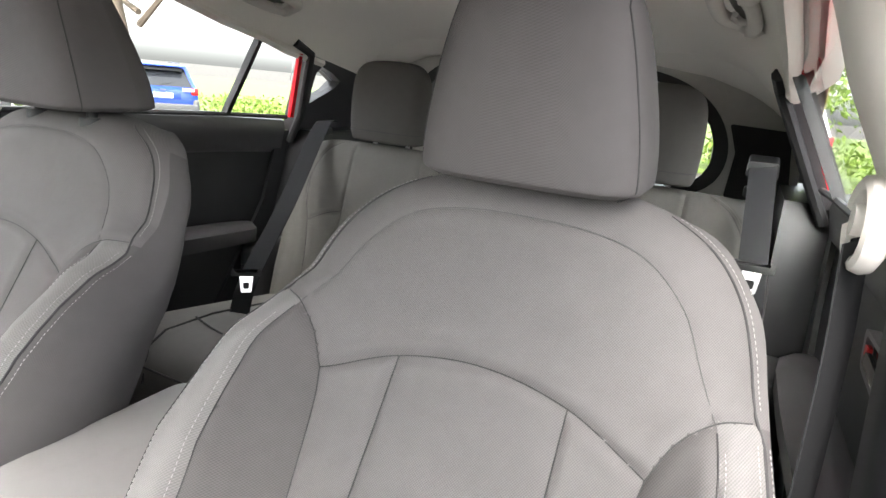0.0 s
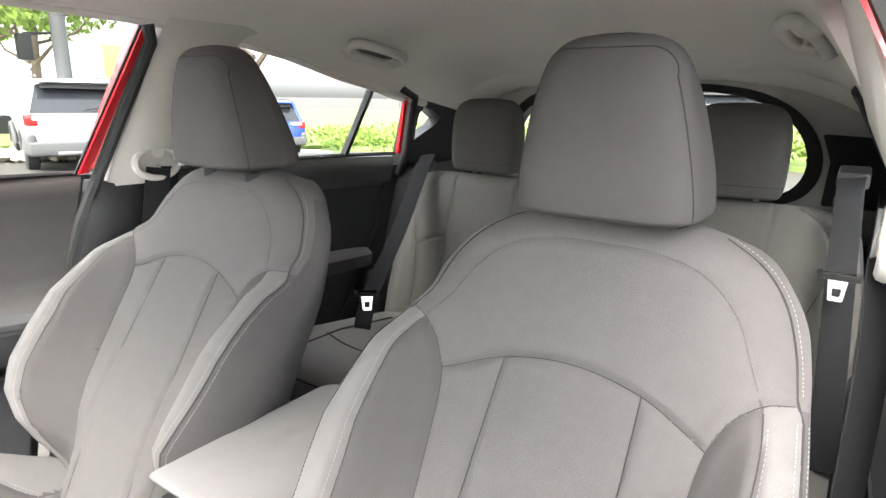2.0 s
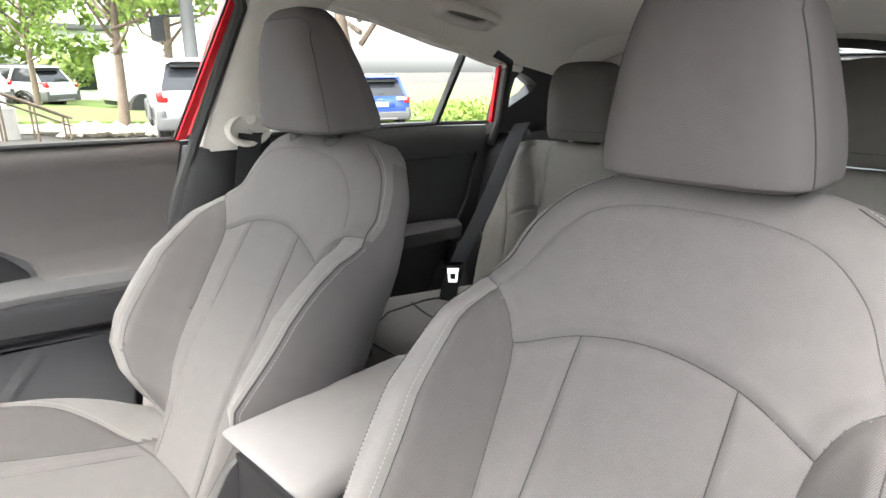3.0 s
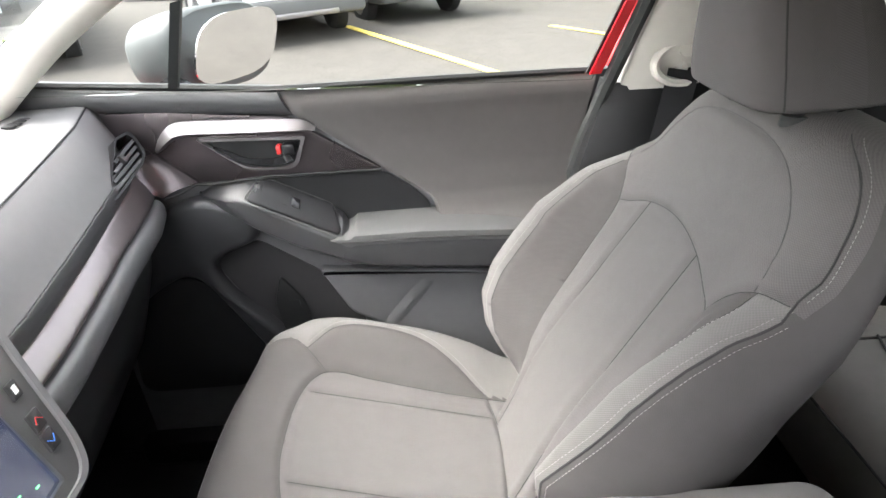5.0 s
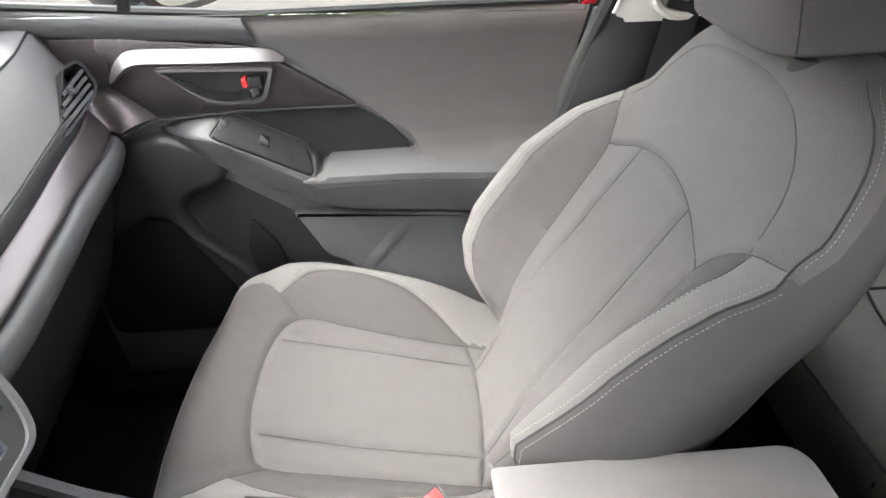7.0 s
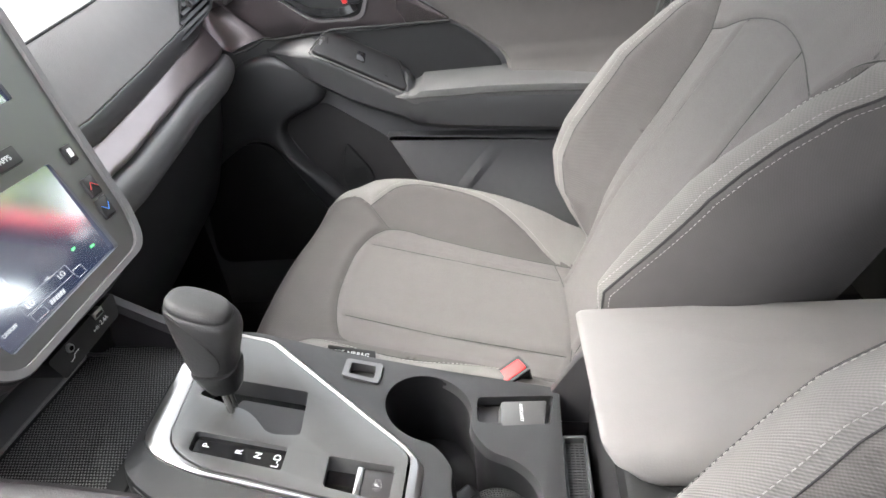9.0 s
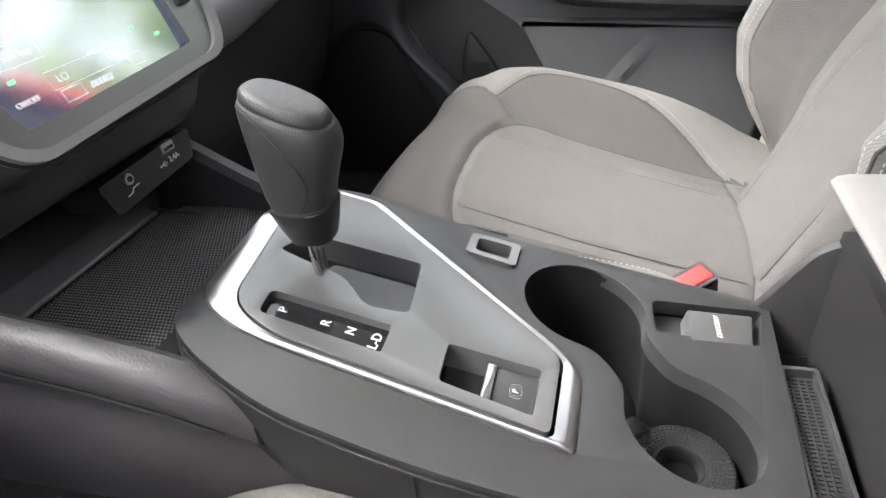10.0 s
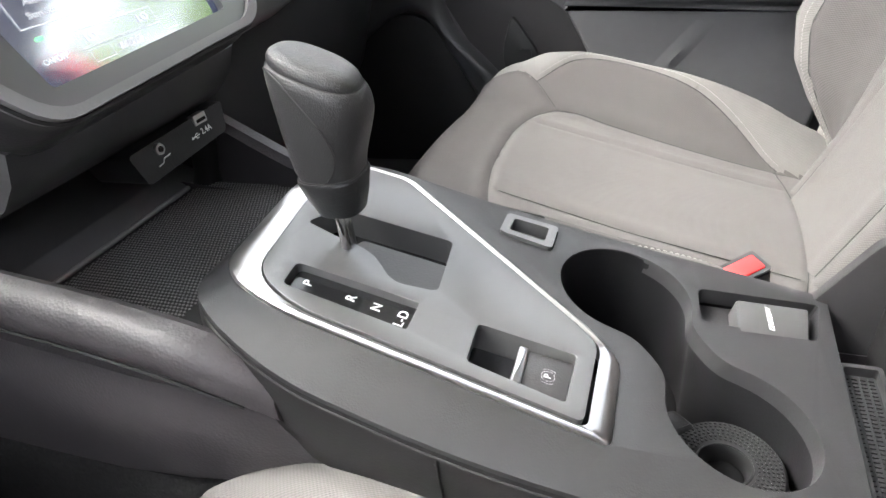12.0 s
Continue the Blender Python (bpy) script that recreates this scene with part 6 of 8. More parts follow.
# raised satin ridge: a bright shelf that turns down towards the dashboard
path = smooth_line([(0.006, 1.1480, 0.004), (-0.020, 1.1575, 0.010), (-0.090, 1.1610, 0.0115), (-0.160, 1.1645, 0.0118), (-0.215, 1.1672, 0.0118), (-0.238, 1.1630, 0.0112), (-0.256, 1.1500, 0.009), (-0.268, 1.1370, 0.006), (-0.276, 1.1290, 0.0025)], 44)
rows = []
for i, (y, z, w) in enumerate(path):
    t = Vector(path[min(i + 1, 43)][:2]) - Vector(path[max(i - 1, 0)][:2])
    n = Vector((-t.y, t.x)).normalized()
    n = n if n.y > 0 or (abs(n.y) < 0.3 and n.x < 0) else -n
    e = min(i / 5, (43 - i) / 8, 1)
    rows.append([(-0.694, y + n.x * w, z + n.y * w), (-0.6905 + 0.001 * e, y + n.x * w * 0.96, z + n.y * w * 0.96), (-0.689 + 0.010 * e, y - n.x * w * 0.72, z - n.y * w * 0.72), (-0.690 + 0.009 * e, y - n.x * w * 0.95, z - n.y * w * 0.95), (-0.694, y - n.x * w * 1.25, z - n.y * w * 1.25)])
part("silver_ridge", loft(rows), SILVER, door, "satin silver ridge")
# root of the wing, curving round to meet the dashboard strip
fine = []
for k in np.linspace(0, 1, 15):
    a = Vector((-0.6915, -0.302 + 0.084 * k, 1.144 - 0.076 * k))
    b = Vector(smooth_line([(-0.652, -0.314, 1.106), (-0.648, -0.309, 1.090), (-0.650, -0.300, 1.076), (-0.657, -0.288, 1.063), (-0.666, -0.277, 1.052)], 15)[round(14 * k)])
    c = Vector((-0.690, b.y + 0.004, 0.5 * (a.z + b.z)))
    fine.append([a * (1 - q) ** 2 + c * (2 * q * (1 - q) * (1 - 0.45 * k)) + a.lerp(b, 0.5) * (2 * q * (1 - q) * 0.45 * k) + b * q * q for q in np.linspace(0, 1, 14)])
rows = [[tuple(fine[k][i]) for k in range(15)] for i in range(14)]
part("wing_root", thick(loft(rows, closed=False), 0.003), GUNMETAL, door, "gunmetal trim curving to the dashboard")
part("wing_joint", tube([(-0.690, y, z) for y, z in ((0.112, 1.0645), (-0.082, 1.0690), (-0.199, 1.0620), (-0.222, 1.0640))] + [(-0.682, -0.250, 1.052), (-0.667, -0.275, 1.049)], 0.0022, 6), RUBBER, door, "dark joint under the wing trim")
hin = [(-0.110 + (y + 0.110) * 0.925, 1.113 + (z - 1.113) * 0.84) for y, z in hand]
handle = part("handle_bezel", ring_plate(hand, hin, door_at(0.018), (-0.012, 0, 0)), SILVER, door, "satin silver handle bezel")
part("handle_cup", prism(hin, door_at(0.004), (-0.003, 0, 0)), RUBBER, handle, "black handle cup")
part("handle_cup_wall", ring_plate(hin, [(-0.110 + (y + 0.110) * 0.97, 1.113 + (z - 1.113) * 0.95) for y, z in hin], door_at(0.008), (-0.026, 0, 0)), BLACK, handle)
lev_line = smooth_line([(-0.686, -0.172, 1.131), (-0.683, -0.150, 1.121), (-0.681, -0.125, 1.106), (-0.680, -0.092, 1.099), (-0.682, -0.060, 1.099), (-0.688, -0.045, 1.104)], 20)
part("handle_lever", strip([tuple(p) for p in lev_line], [0.003 + 0.010 * math.sin(math.pi * min(k / 14, 1) * 0.5) for k in range(20)], (1, 0, 0.1), 0.005), GLOSS, handle, "black pull lever")
part("lock_knob", box((-0.702, -0.056, 1.108), (-0.679, -0.034, 1.126), 0.003), BLACK, handle)
part("lock_mark", box((-0.700, -0.066, 1.1095), (-0.681, -0.0575, 1.125), 0.002), RED_PLASTIC, handle, "red lock mark")
part("black_insert", prism(rounded([(-0.150, 1.060), (0.112, 1.060), (0.165, 1.022), (0.196, 0.985), (0.19, 0.955), (0.12, 0.93), (-0.02, 0.93), (-0.15, 1.0)], 0.02, 5), door_at(0.002), (0.003, 0, 0)), BLACK, door, "black grained insert")
# armrest pod
arm_tab = [(-0.225, 1.052, 1.035, -0.700), (-0.205, 1.060, 1.018, -0.684), (-0.165, 1.069, 0.995, -0.664), (-0.115, 1.067, 0.968, -0.648), (-0.05, 1.036, 0.937, -0.637), (0.01, 1.001, 0.915, -0.631), (0.03, 0.985, 0.905, -0.629), (0.045, 0.966, 0.899, -0.628),
           (0.10, 0.966, 0.890, -0.626), (0.20, 0.964, 0.880, -0.625), (0.33, 0.955, 0.868, -0.626), (0.44, 0.942, 0.862, -0.632)]
at_ = smooth_line(arm_tab, 60)
rows = []
for y, zt, zb, xi in at_:
    h = zt - zb
    g = min(max((0.045 - y) / 0.02, 0), 1) * min(h / 0.1, 1)
    rows.append([(-0.712, y, zt - 0.003), (xi - 0.025 - 0.030 * g, y, zt), (xi - 0.006, y, zt - 0.004 - 0.026 * g), (xi, y, zt - 0.014 - 0.024 * g), (xi + 0.001, y, zt - 0.45 * h), (xi - 0.006, y, zb + 0.012), (xi - 0.022, y, zb), (-0.712, y, zb - 0.006)])
part("armrest", loft(rows), DOOR_DARK, door, "dark grey moulded armrest")
rows = []
for y, zt, zb, xi in at_:
    if y >= 0.006:
        f = min(1.0, (y - 0.004) / 0.05)
        zz = max(zt, 0.967 - 0.02 * max(0, y - 0.2)) if y > 0.05 else zt * 0.3 + 0.7 * 0.962
        zz = min(zt + 0.006, zz + 0.004)
        e = max(f, 0.08)
        zz = zz - 0.018 * (1 - f)
        rows.append([(-0.712, y, zz + 0.012 * f), (-0.69, y, zz + 0.006 * e), (xi - 0.012, y, zz + 0.004 * e), (xi + 0.002, y, zz - 0.003 * e), (xi + 0.0035, y, zz - 0.012 * e), (xi + 0.002, y, zz - 0.022 * e), (-0.712, y, zz - 0.022 * e)])
part("armrest_pad", loft(rows), PAD, door, "grey padded armrest cover")
part("pad_seam", tube([(xi + 0.0038, y, min(zt + 0.006, 0.971) - 0.014) for y, zt, zb, xi in at_ if y >= 0.03], 0.0012, 5), SEAM, door)


def pod(y, w, up=0.0):
    """A point of the sloping switch panel; w runs from the inner edge to the door."""
    return (-0.640 - w, y, np.interp(y, at_[:, 0], at_[:, 1]) + up - 0.58 * max(0.052 - w, 0))


sw = thing("window_switch", (-0.67, -0.05, 1.0), "black window switch panel on the door armrest", "switch")
part("plate", prism(rounded([(-0.126, 0.004), (-0.112, -0.002), (0.024, -0.001), (0.028, 0.012), (0.012, 0.052), (-0.105, 0.050)], [0.01, 0.006, 0.006, 0.004, 0.006, 0.02], 5), lambda y, w: pod(y, w, 0.001), (0.0045, 0.003, 0.008), 0.003, 3), BLACK, sw)
rim = rounded([(-0.130, 0.003), (-0.113, -0.005), (0.026, -0.004), (0.032, 0.012), (0.014, 0.056), (-0.106, 0.054)], [0.01, 0.006, 0.006, 0.004, 0.006, 0.02], 5)
part("rim", tube([pod(y, w, 0.004) for y, w in rim + rim[:1]], 0.0022, 6), PAD, sw, "grey raised rim")
for ya, yb, wa, wb, nm in ((-0.112, -0.098, 0.012, 0.034, "lock_button"), (-0.052, -0.038, 0.012, 0.030, "window_button")):
    part(nm, prism(rounded([(ya, wa), (yb, wa), (yb, wb), (ya, wb)], 0.002), lambda y, w: pod(y, w, 0.0088), (0.0008, 0.0005, 0.0028), 0.0008), GLOSS, sw, "gloss black button")
part("finger_cup", prism(rounded([(-0.092, 0.010), (-0.056, 0.010), (-0.056, 0.030), (-0.092, 0.034)], 0.004), lambda y, w: pod(y, w, 0.0102), (0, 0, 0.0008)), RUBBER, sw, "dark finger recess")
part("button_mark", prism([(-0.108, 0.019), (-0.102, 0.019), (-0.102, 0.027), (-0.108, 0.027)], lambda y, w: pod(y, w, 0.0146), (0, 0, 0.0004)), PAD, sw, "small pale bars")
part("pull_slot", prism(rounded([(-0.006, 0.006), (0.0, 0.006), (-0.008, 0.046), (-0.013, 0.046)], 0.002), lambda y, w: pod(y, w, 0.0102), (0, 0, 0.0012)), RUBBER, sw)
# lower door: panel, pocket, speaker
part("lower_panel", prism(rounded([(-0.030, 0.872), (0.35, 0.846), (0.335, 0.70), (0.31, 0.55), (0.12, 0.55), (0.062, 0.752), (0.020, 0.768)], [0.004, 0.01, 0.02, 0.02, 0.02, 0.02, 0.03], 5), door_at(0.0), (0.026, 0, 0), 0.008, 3), DOOR_PLASTIC, door, "dark grey lower panel")
rows = []
for k in np.linspace(0, 1, 12):
    y, z, e = 0.178 - 0.085 * k, 0.836 - 0.096 * k, math.sin(math.pi * (0.12 + 0.8 * k)) 
    rows.append([(-0.680, y - 0.022, z + 0.008), (-0.679 + 0.0012 * e, y - 0.010, z + 0.004), (-0.679 + 0.0045 * e, y, z), (-0.679 + 0.0015 * e, y + 0.006, z - 0.004), (-0.680, y + 0.014, z - 0.009)])
part("panel_crease", loft(rows), DOOR_PLASTIC, door, "soft raised crease")
part("pocket_back", prism(rounded([(-0.235, 0.898), (-0.203, 0.928), (-0.144, 0.942), (-0.030, 0.860), (0.035, 0.765), (0.06, 0.62), (-0.10, 0.60), (-0.135, 0.712)], 0.02, 4), door_at(-0.002), (0.005, 0, 0)), DARK, door, "dark grey door pocket")
RIBBON = [(-0.137, 0.942), (-0.201, 0.924), (-0.227, 0.906), (-0.23, 0.884), (-0.213, 0.841), (-0.148, 0.772), (-0.10, 0.70), (-0.16, 0.68), (-0.211, 0.777), (-0.259, 0.865), (-0.279, 0.881), (-0.309, 0.875),
          (-0.361, 0.846), (-0.42, 0.80), (-0.50, 0.90), (-0.42, 0.97), (-0.33, 1.0), (-0.274, 1.031), (-0.218, 1.04), (-0.12, 1.0)]
loop = np.array(softened(resampled(RIBBON, 140), 5))
tang = np.roll(loop, -1, 0) - np.roll(loop, 1, 0)
norm = np.stack([-tang[:, 1], tang[:, 0]], 1) / np.linalg.norm(tang, axis=1)[:, None]
area = np.sum(loop[:, 0] * np.roll(loop[:, 1], -1) - np.roll(loop[:, 0], -1) * loop[:, 1])
norm = norm * (1 if area > 0 else -1)
rows = [[(-0.712 + up, y, z) for y, z in loop + norm * ins_] for ins_, up in ((0.0, 0.0), (0.0, 0.014), (0.0015, 0.022), (0.005, 0.029), (0.010, 0.033), (0.016, 0.035))]
bm = loft(rows)
bmesh.ops.triangulate(bm, faces=[f for f in bm.faces if len(f.verts) > 4])
part("pocket_surround", bm, DOOR_DARK, door, "smooth dark moulding round the door pocket")
part("bottle_notch", prism(rounded([(-0.125, 0.722), (-0.135, 0.80), (-0.115, 0.862), (-0.075, 0.80), (-0.06, 0.70)], 0.015, 5), door_at(0.004), (0.008, 0, 0), 0.003), RUBBER, door, "dark bottle notch")
part("notch_mark", prism([(-0.105, 0.785), (-0.085, 0.785), (-0.085, 0.805), (-0.105, 0.805)], door_at(0.012), (0.0008, 0, 0)), BLACK, door, "small moulded mark")
part("speaker_grille", prism(rounded([(-0.44, 0.78), (-0.35, 0.872), (-0.278, 0.872), (-0.243, 0.846), (-0.165, 0.717), (-0.22, 0.60), (-0.46, 0.60)], 0.04, 6), door_at(0.004), (0.010, 0, 0), 0.005), BLACK, door, "black speaker grille")
# glass and frame
part("pane", prism([(-0.52, 1.255), (0.475, 1.20), (0.548, 1.485), (0.05, 1.48), (-0.16, 1.42), (-0.40, 1.30)], on_side(-1, -0.018), (-0.004, 0, 0)), CLEAR, door, "clear side window").visible_shadow = False
part("frame_rear", prism([(0.466, 1.213), (0.484, 1.213), (0.560, 1.487), (0.548, 1.487)], on_side(-1, -0.004), (-0.012, 0, 0), 0.003), RED_PAINT, door, "red painted window frame")
part("frame_channel", prism([(0.462, 1.213), (0.466, 1.213), (0.548, 1.487), (0.545, 1.487)], on_side(-1, -0.012), (-0.006, 0, 0)), RUBBER, door, "black glass channel")
part("quarter_bar", prism([(-0.203, 1.244), (-0.188, 1.244), (-0.122, 1.375), (-0.138, 1.372)], on_side(-1, -0.022), (-0.014, 0, 0), 0.003), RUBBER, door, "black divider bar")
# door mirror
CLAD_DARK = material("mirror_housing_plastic", (0.05, 0.055, 0.055), 0.5, spread=0.06)
mir = thing("door_mirror", (-0.86, -0.25, 1.15), "dark door mirror with a silvered glass outside the window", "door mirror")
rows = []
for y, g in ((-0.345, 0.35), (-0.335, 0.62), (-0.31, 0.82), (-0.27, 0.95), (-0.225, 1.0), (-0.205, 0.99), (-0.200, 0.95)):
    rows.append([(-0.945 + c * 0.112 * g, y + 0.008 - 0.55 * c * 0.112 * g, 1.262 + s * 0.080 * g) for c, s in ((math.copysign(abs(math.cos(a)) ** 0.6, math.cos(a)), math.copysign(abs(math.sin(a)) ** 0.7, math.sin(a))) for a in np.linspace(0, 2 * math.pi, 36, endpoint=False))])
part("housing", loft(rows), CLAD_DARK, mir, "dark housing")
part("glass", prism([(-0.945 + 0.098 * math.copysign(abs(math.cos(a)) ** 0.6, math.cos(a)), 1.262 + 0.066 * math.copysign(abs(math.sin(a)) ** 0.7, math.sin(a))) for a in np.linspace(0, 2 * math.pi, 36, endpoint=False)], lambda x, z: (x, -0.172 - 0.55 * (x + 0.945) + 0.34 * (z - 1.262), z), (0, 0.003, 0)), MIRROR, mir, "silvered mirror glass")
part("stalk", tube([(-0.70, -0.29, 1.205), (-0.80, -0.28, 1.205), (-0.90, -0.27, 1.22)], [0.035, 0.028, 0.03], 12, 0.6), GLOSS, mir)


# ---- driver's door, unseen: shut, its window lowered, to block doorway light ----
# added in place of whoever stands in the open doorway and dims the console
dd = thing("light_block_door", (0.76, -0.52, 0.45), "unseen driver's door, shut with lowered window to block light", "car door", kind="structure")
part("door_shell", prism([(-0.52, 1.255), (-0.05, 1.218), (0.49, 1.206), (0.43, 0.985), (0.34, 0.62), (0.30, 0.43), (-0.52, 0.43), (-0.52, 1.1)], lambda y, z: (0.705, y, z), (0.07, 0, 0)), DOOR_PLASTIC, dd, "dark grey plastic door lining")
part("outer_skin", prism([(-0.52, 1.20), (0.49, 1.195), (0.40, 0.9), (0.34, 0.40), (-0.52, 0.40)], lambda y, z: (0.815, y, z), (0.02, 0, 0)), RED_PAINT, dd, "red painted outer skin")
part("armrest", box((0.64, -0.20, 0.90), (0.71, 0.42, 0.965), 0.02, 3), DOOR_PLASTIC, dd)


# ---- rear doors ----
def rear_door(sgn):
    d = thing("rear_door", (sgn * 0.72, 1.0, 0.45), "closed rear door with dark grained trim", "car door", "rear doors")
    at = lambda out: (lambda y, z: (sgn * (0.700 - out), y, z))
    dv = lambda t: (sgn * t, 0, 0)
    shell = [(0.60, 1.205), (0.9, 1.203), (1.20, 1.198), (1.425, 1.188), (1.42, 1.10), (1.38, 0.98), (1.28, 0.80), (1.18, 0.66), (1.05, 0.45), (0.60, 0.45)]
    part("door_shell", prism(shell, at(0.0), dv(0.07)), BLACK, d, "black plastic door lining")
    part("outer_skin", prism([(y, z - 0.01) for y, z in shell], at(-0.10), dv(0.02)), RED_PAINT, d, "red painted outer skin")
    part("upper_trim", loft([[(sgn * (0.70 - o), y, zb + dz) for o, dz in ((-0.03, 0.0), (0.0, 0.004), (0.022, -0.006), (0.026, -0.03), (0.014, -0.085), (0.0, -0.098))] for y, zb in [(0.60, 1.207), (0.9, 1.204), (1.2, 1.198), (1.42, 1.186)]]), DARK, d, "dark soft upper trim")
    rows = []
    for y, zt, xi in [(0.62, 0.93, 0.645), (0.8, 0.93, 0.635), (1.0, 0.92, 0.63), (1.18, 0.912, 0.63), (1.27, 0.905, 0.64), (1.30, 0.90, 0.66)]:
        rows.append([(sgn * 0.705, y, zt), (sgn * (xi + 0.02), y, zt + 0.002), (sgn * xi, y, zt - 0.012), (sgn * (xi + 0.004), y, zt - 0.05), (sgn * 0.705, y, zt - 0.065)])
    part("armrest", loft(rows), DARK, d, "dark moulded armrest")
    hb = rounded([(0.76, 1.085), (0.93, 1.08), (0.91, 1.035), (0.80, 1.03)], 0.012, 4)
    hi = [(0.85 + (y - 0.85) * 0.84, 1.058 + (z - 1.058) * 0.76) for y, z in hb]
    hz = part("handle_bezel", ring_plate(hb, hi, at(0.014), dv(0.014)), SILVER, d, "satin silver handle bezel")
    part("handle_cup", prism(hi, at(0.0045), dv(0.002)), GLOSS, hz, "black handle cup")
    part("handle_lever", prism(rounded([(0.80, 1.060), (0.89, 1.062), (0.895, 1.046), (0.81, 1.042)], 0.006), at(0.016), dv(0.006), 0.002), GLOSS, hz)
    part("lock_mark", prism(rounded([(0.895, 1.064), (0.91, 1.064), (0.908, 1.052), (0.895, 1.052)], 0.002), at(0.014), dv(0.006)), RED_PLASTIC, hz, "red lock mark")
    part("pane", prism([(0.64, 1.19), (1.415, 1.18), (1.345, 1.365), (1.192, 1.398), (1.068, 1.418), (0.874, 1.46), (0.70, 1.484)], on_side(sgn, -0.02), dv(0.004)), CLEAR, d, "clear side window").visible_shadow = False
    part("division_bar", prism([(1.176, 1.198), (1.190, 1.198), (1.203, 1.392), (1.191, 1.394)], on_side(sgn, -0.004), dv(0.022), 0.003), RUBBER, d, "black window division bar")
    part("frame_rear", prism([(1.404, 1.192), (1.418, 1.192), (1.346, 1.362), (1.333, 1.362)], on_side(sgn, 0.006 if sgn < 0 else -0.016), dv(0.012), 0.003), RED_PAINT, d, "red painted window frame")
    if sgn > 0:
        part("frame_top", loft([[(sgn * (side_x(z) + a + np.interp(y, [1.07, 1.335], [0.0, -0.024])), y, z + b) for a, b in ((0.030, -0.004), (0.05, -0.008), (0.05, 0.012), (0.030, 0.012))] for y, z in [(0.70, 1.478)] + WIN_TOP[1:] + [(1.335, 1.358)]]), RED_PAINT, d, "red painted window frame top")
    part("window_seal", tube([(sgn * 0.652, y, z) for y, z in [(0.64, 1.207), (0.95, 1.205), (1.2, 1.20), (1.40, 1.192)]], 0.006, 6), RUBBER, d, "black window seal")


rear_door(-1)
rear_door(1)

# ---- rear bench ----
bench = thing("rear_bench", (0, 1.1, 0.45), "grey cloth rear bench seat with headrests", "rear seat")


def rear_headrest(cx, parent):
    head = part("headrest", loft([super_ring(cx, (a + b) / 2, z, hw, (b - a) / 2, 0.5) for z, hw, a, b in smooth_line(
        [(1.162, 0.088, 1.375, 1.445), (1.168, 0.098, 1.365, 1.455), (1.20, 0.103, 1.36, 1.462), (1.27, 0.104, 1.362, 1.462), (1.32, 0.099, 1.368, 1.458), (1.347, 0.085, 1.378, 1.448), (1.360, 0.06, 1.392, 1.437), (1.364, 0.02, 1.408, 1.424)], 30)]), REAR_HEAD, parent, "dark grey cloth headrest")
    part("headrest_seam", tube(super_ring(cx, 1.411, 1.19, 0.1035, 0.0515, 0.5, 40)[20:40], 0.0012, 5), SEAM, head)
    for dx in (-0.05, 0.05):
        part("headrest_post", tube([(cx + dx, 1.425, 1.10), (cx + dx, 1.425, 1.18)], 0.006, 10), CHROME, head)


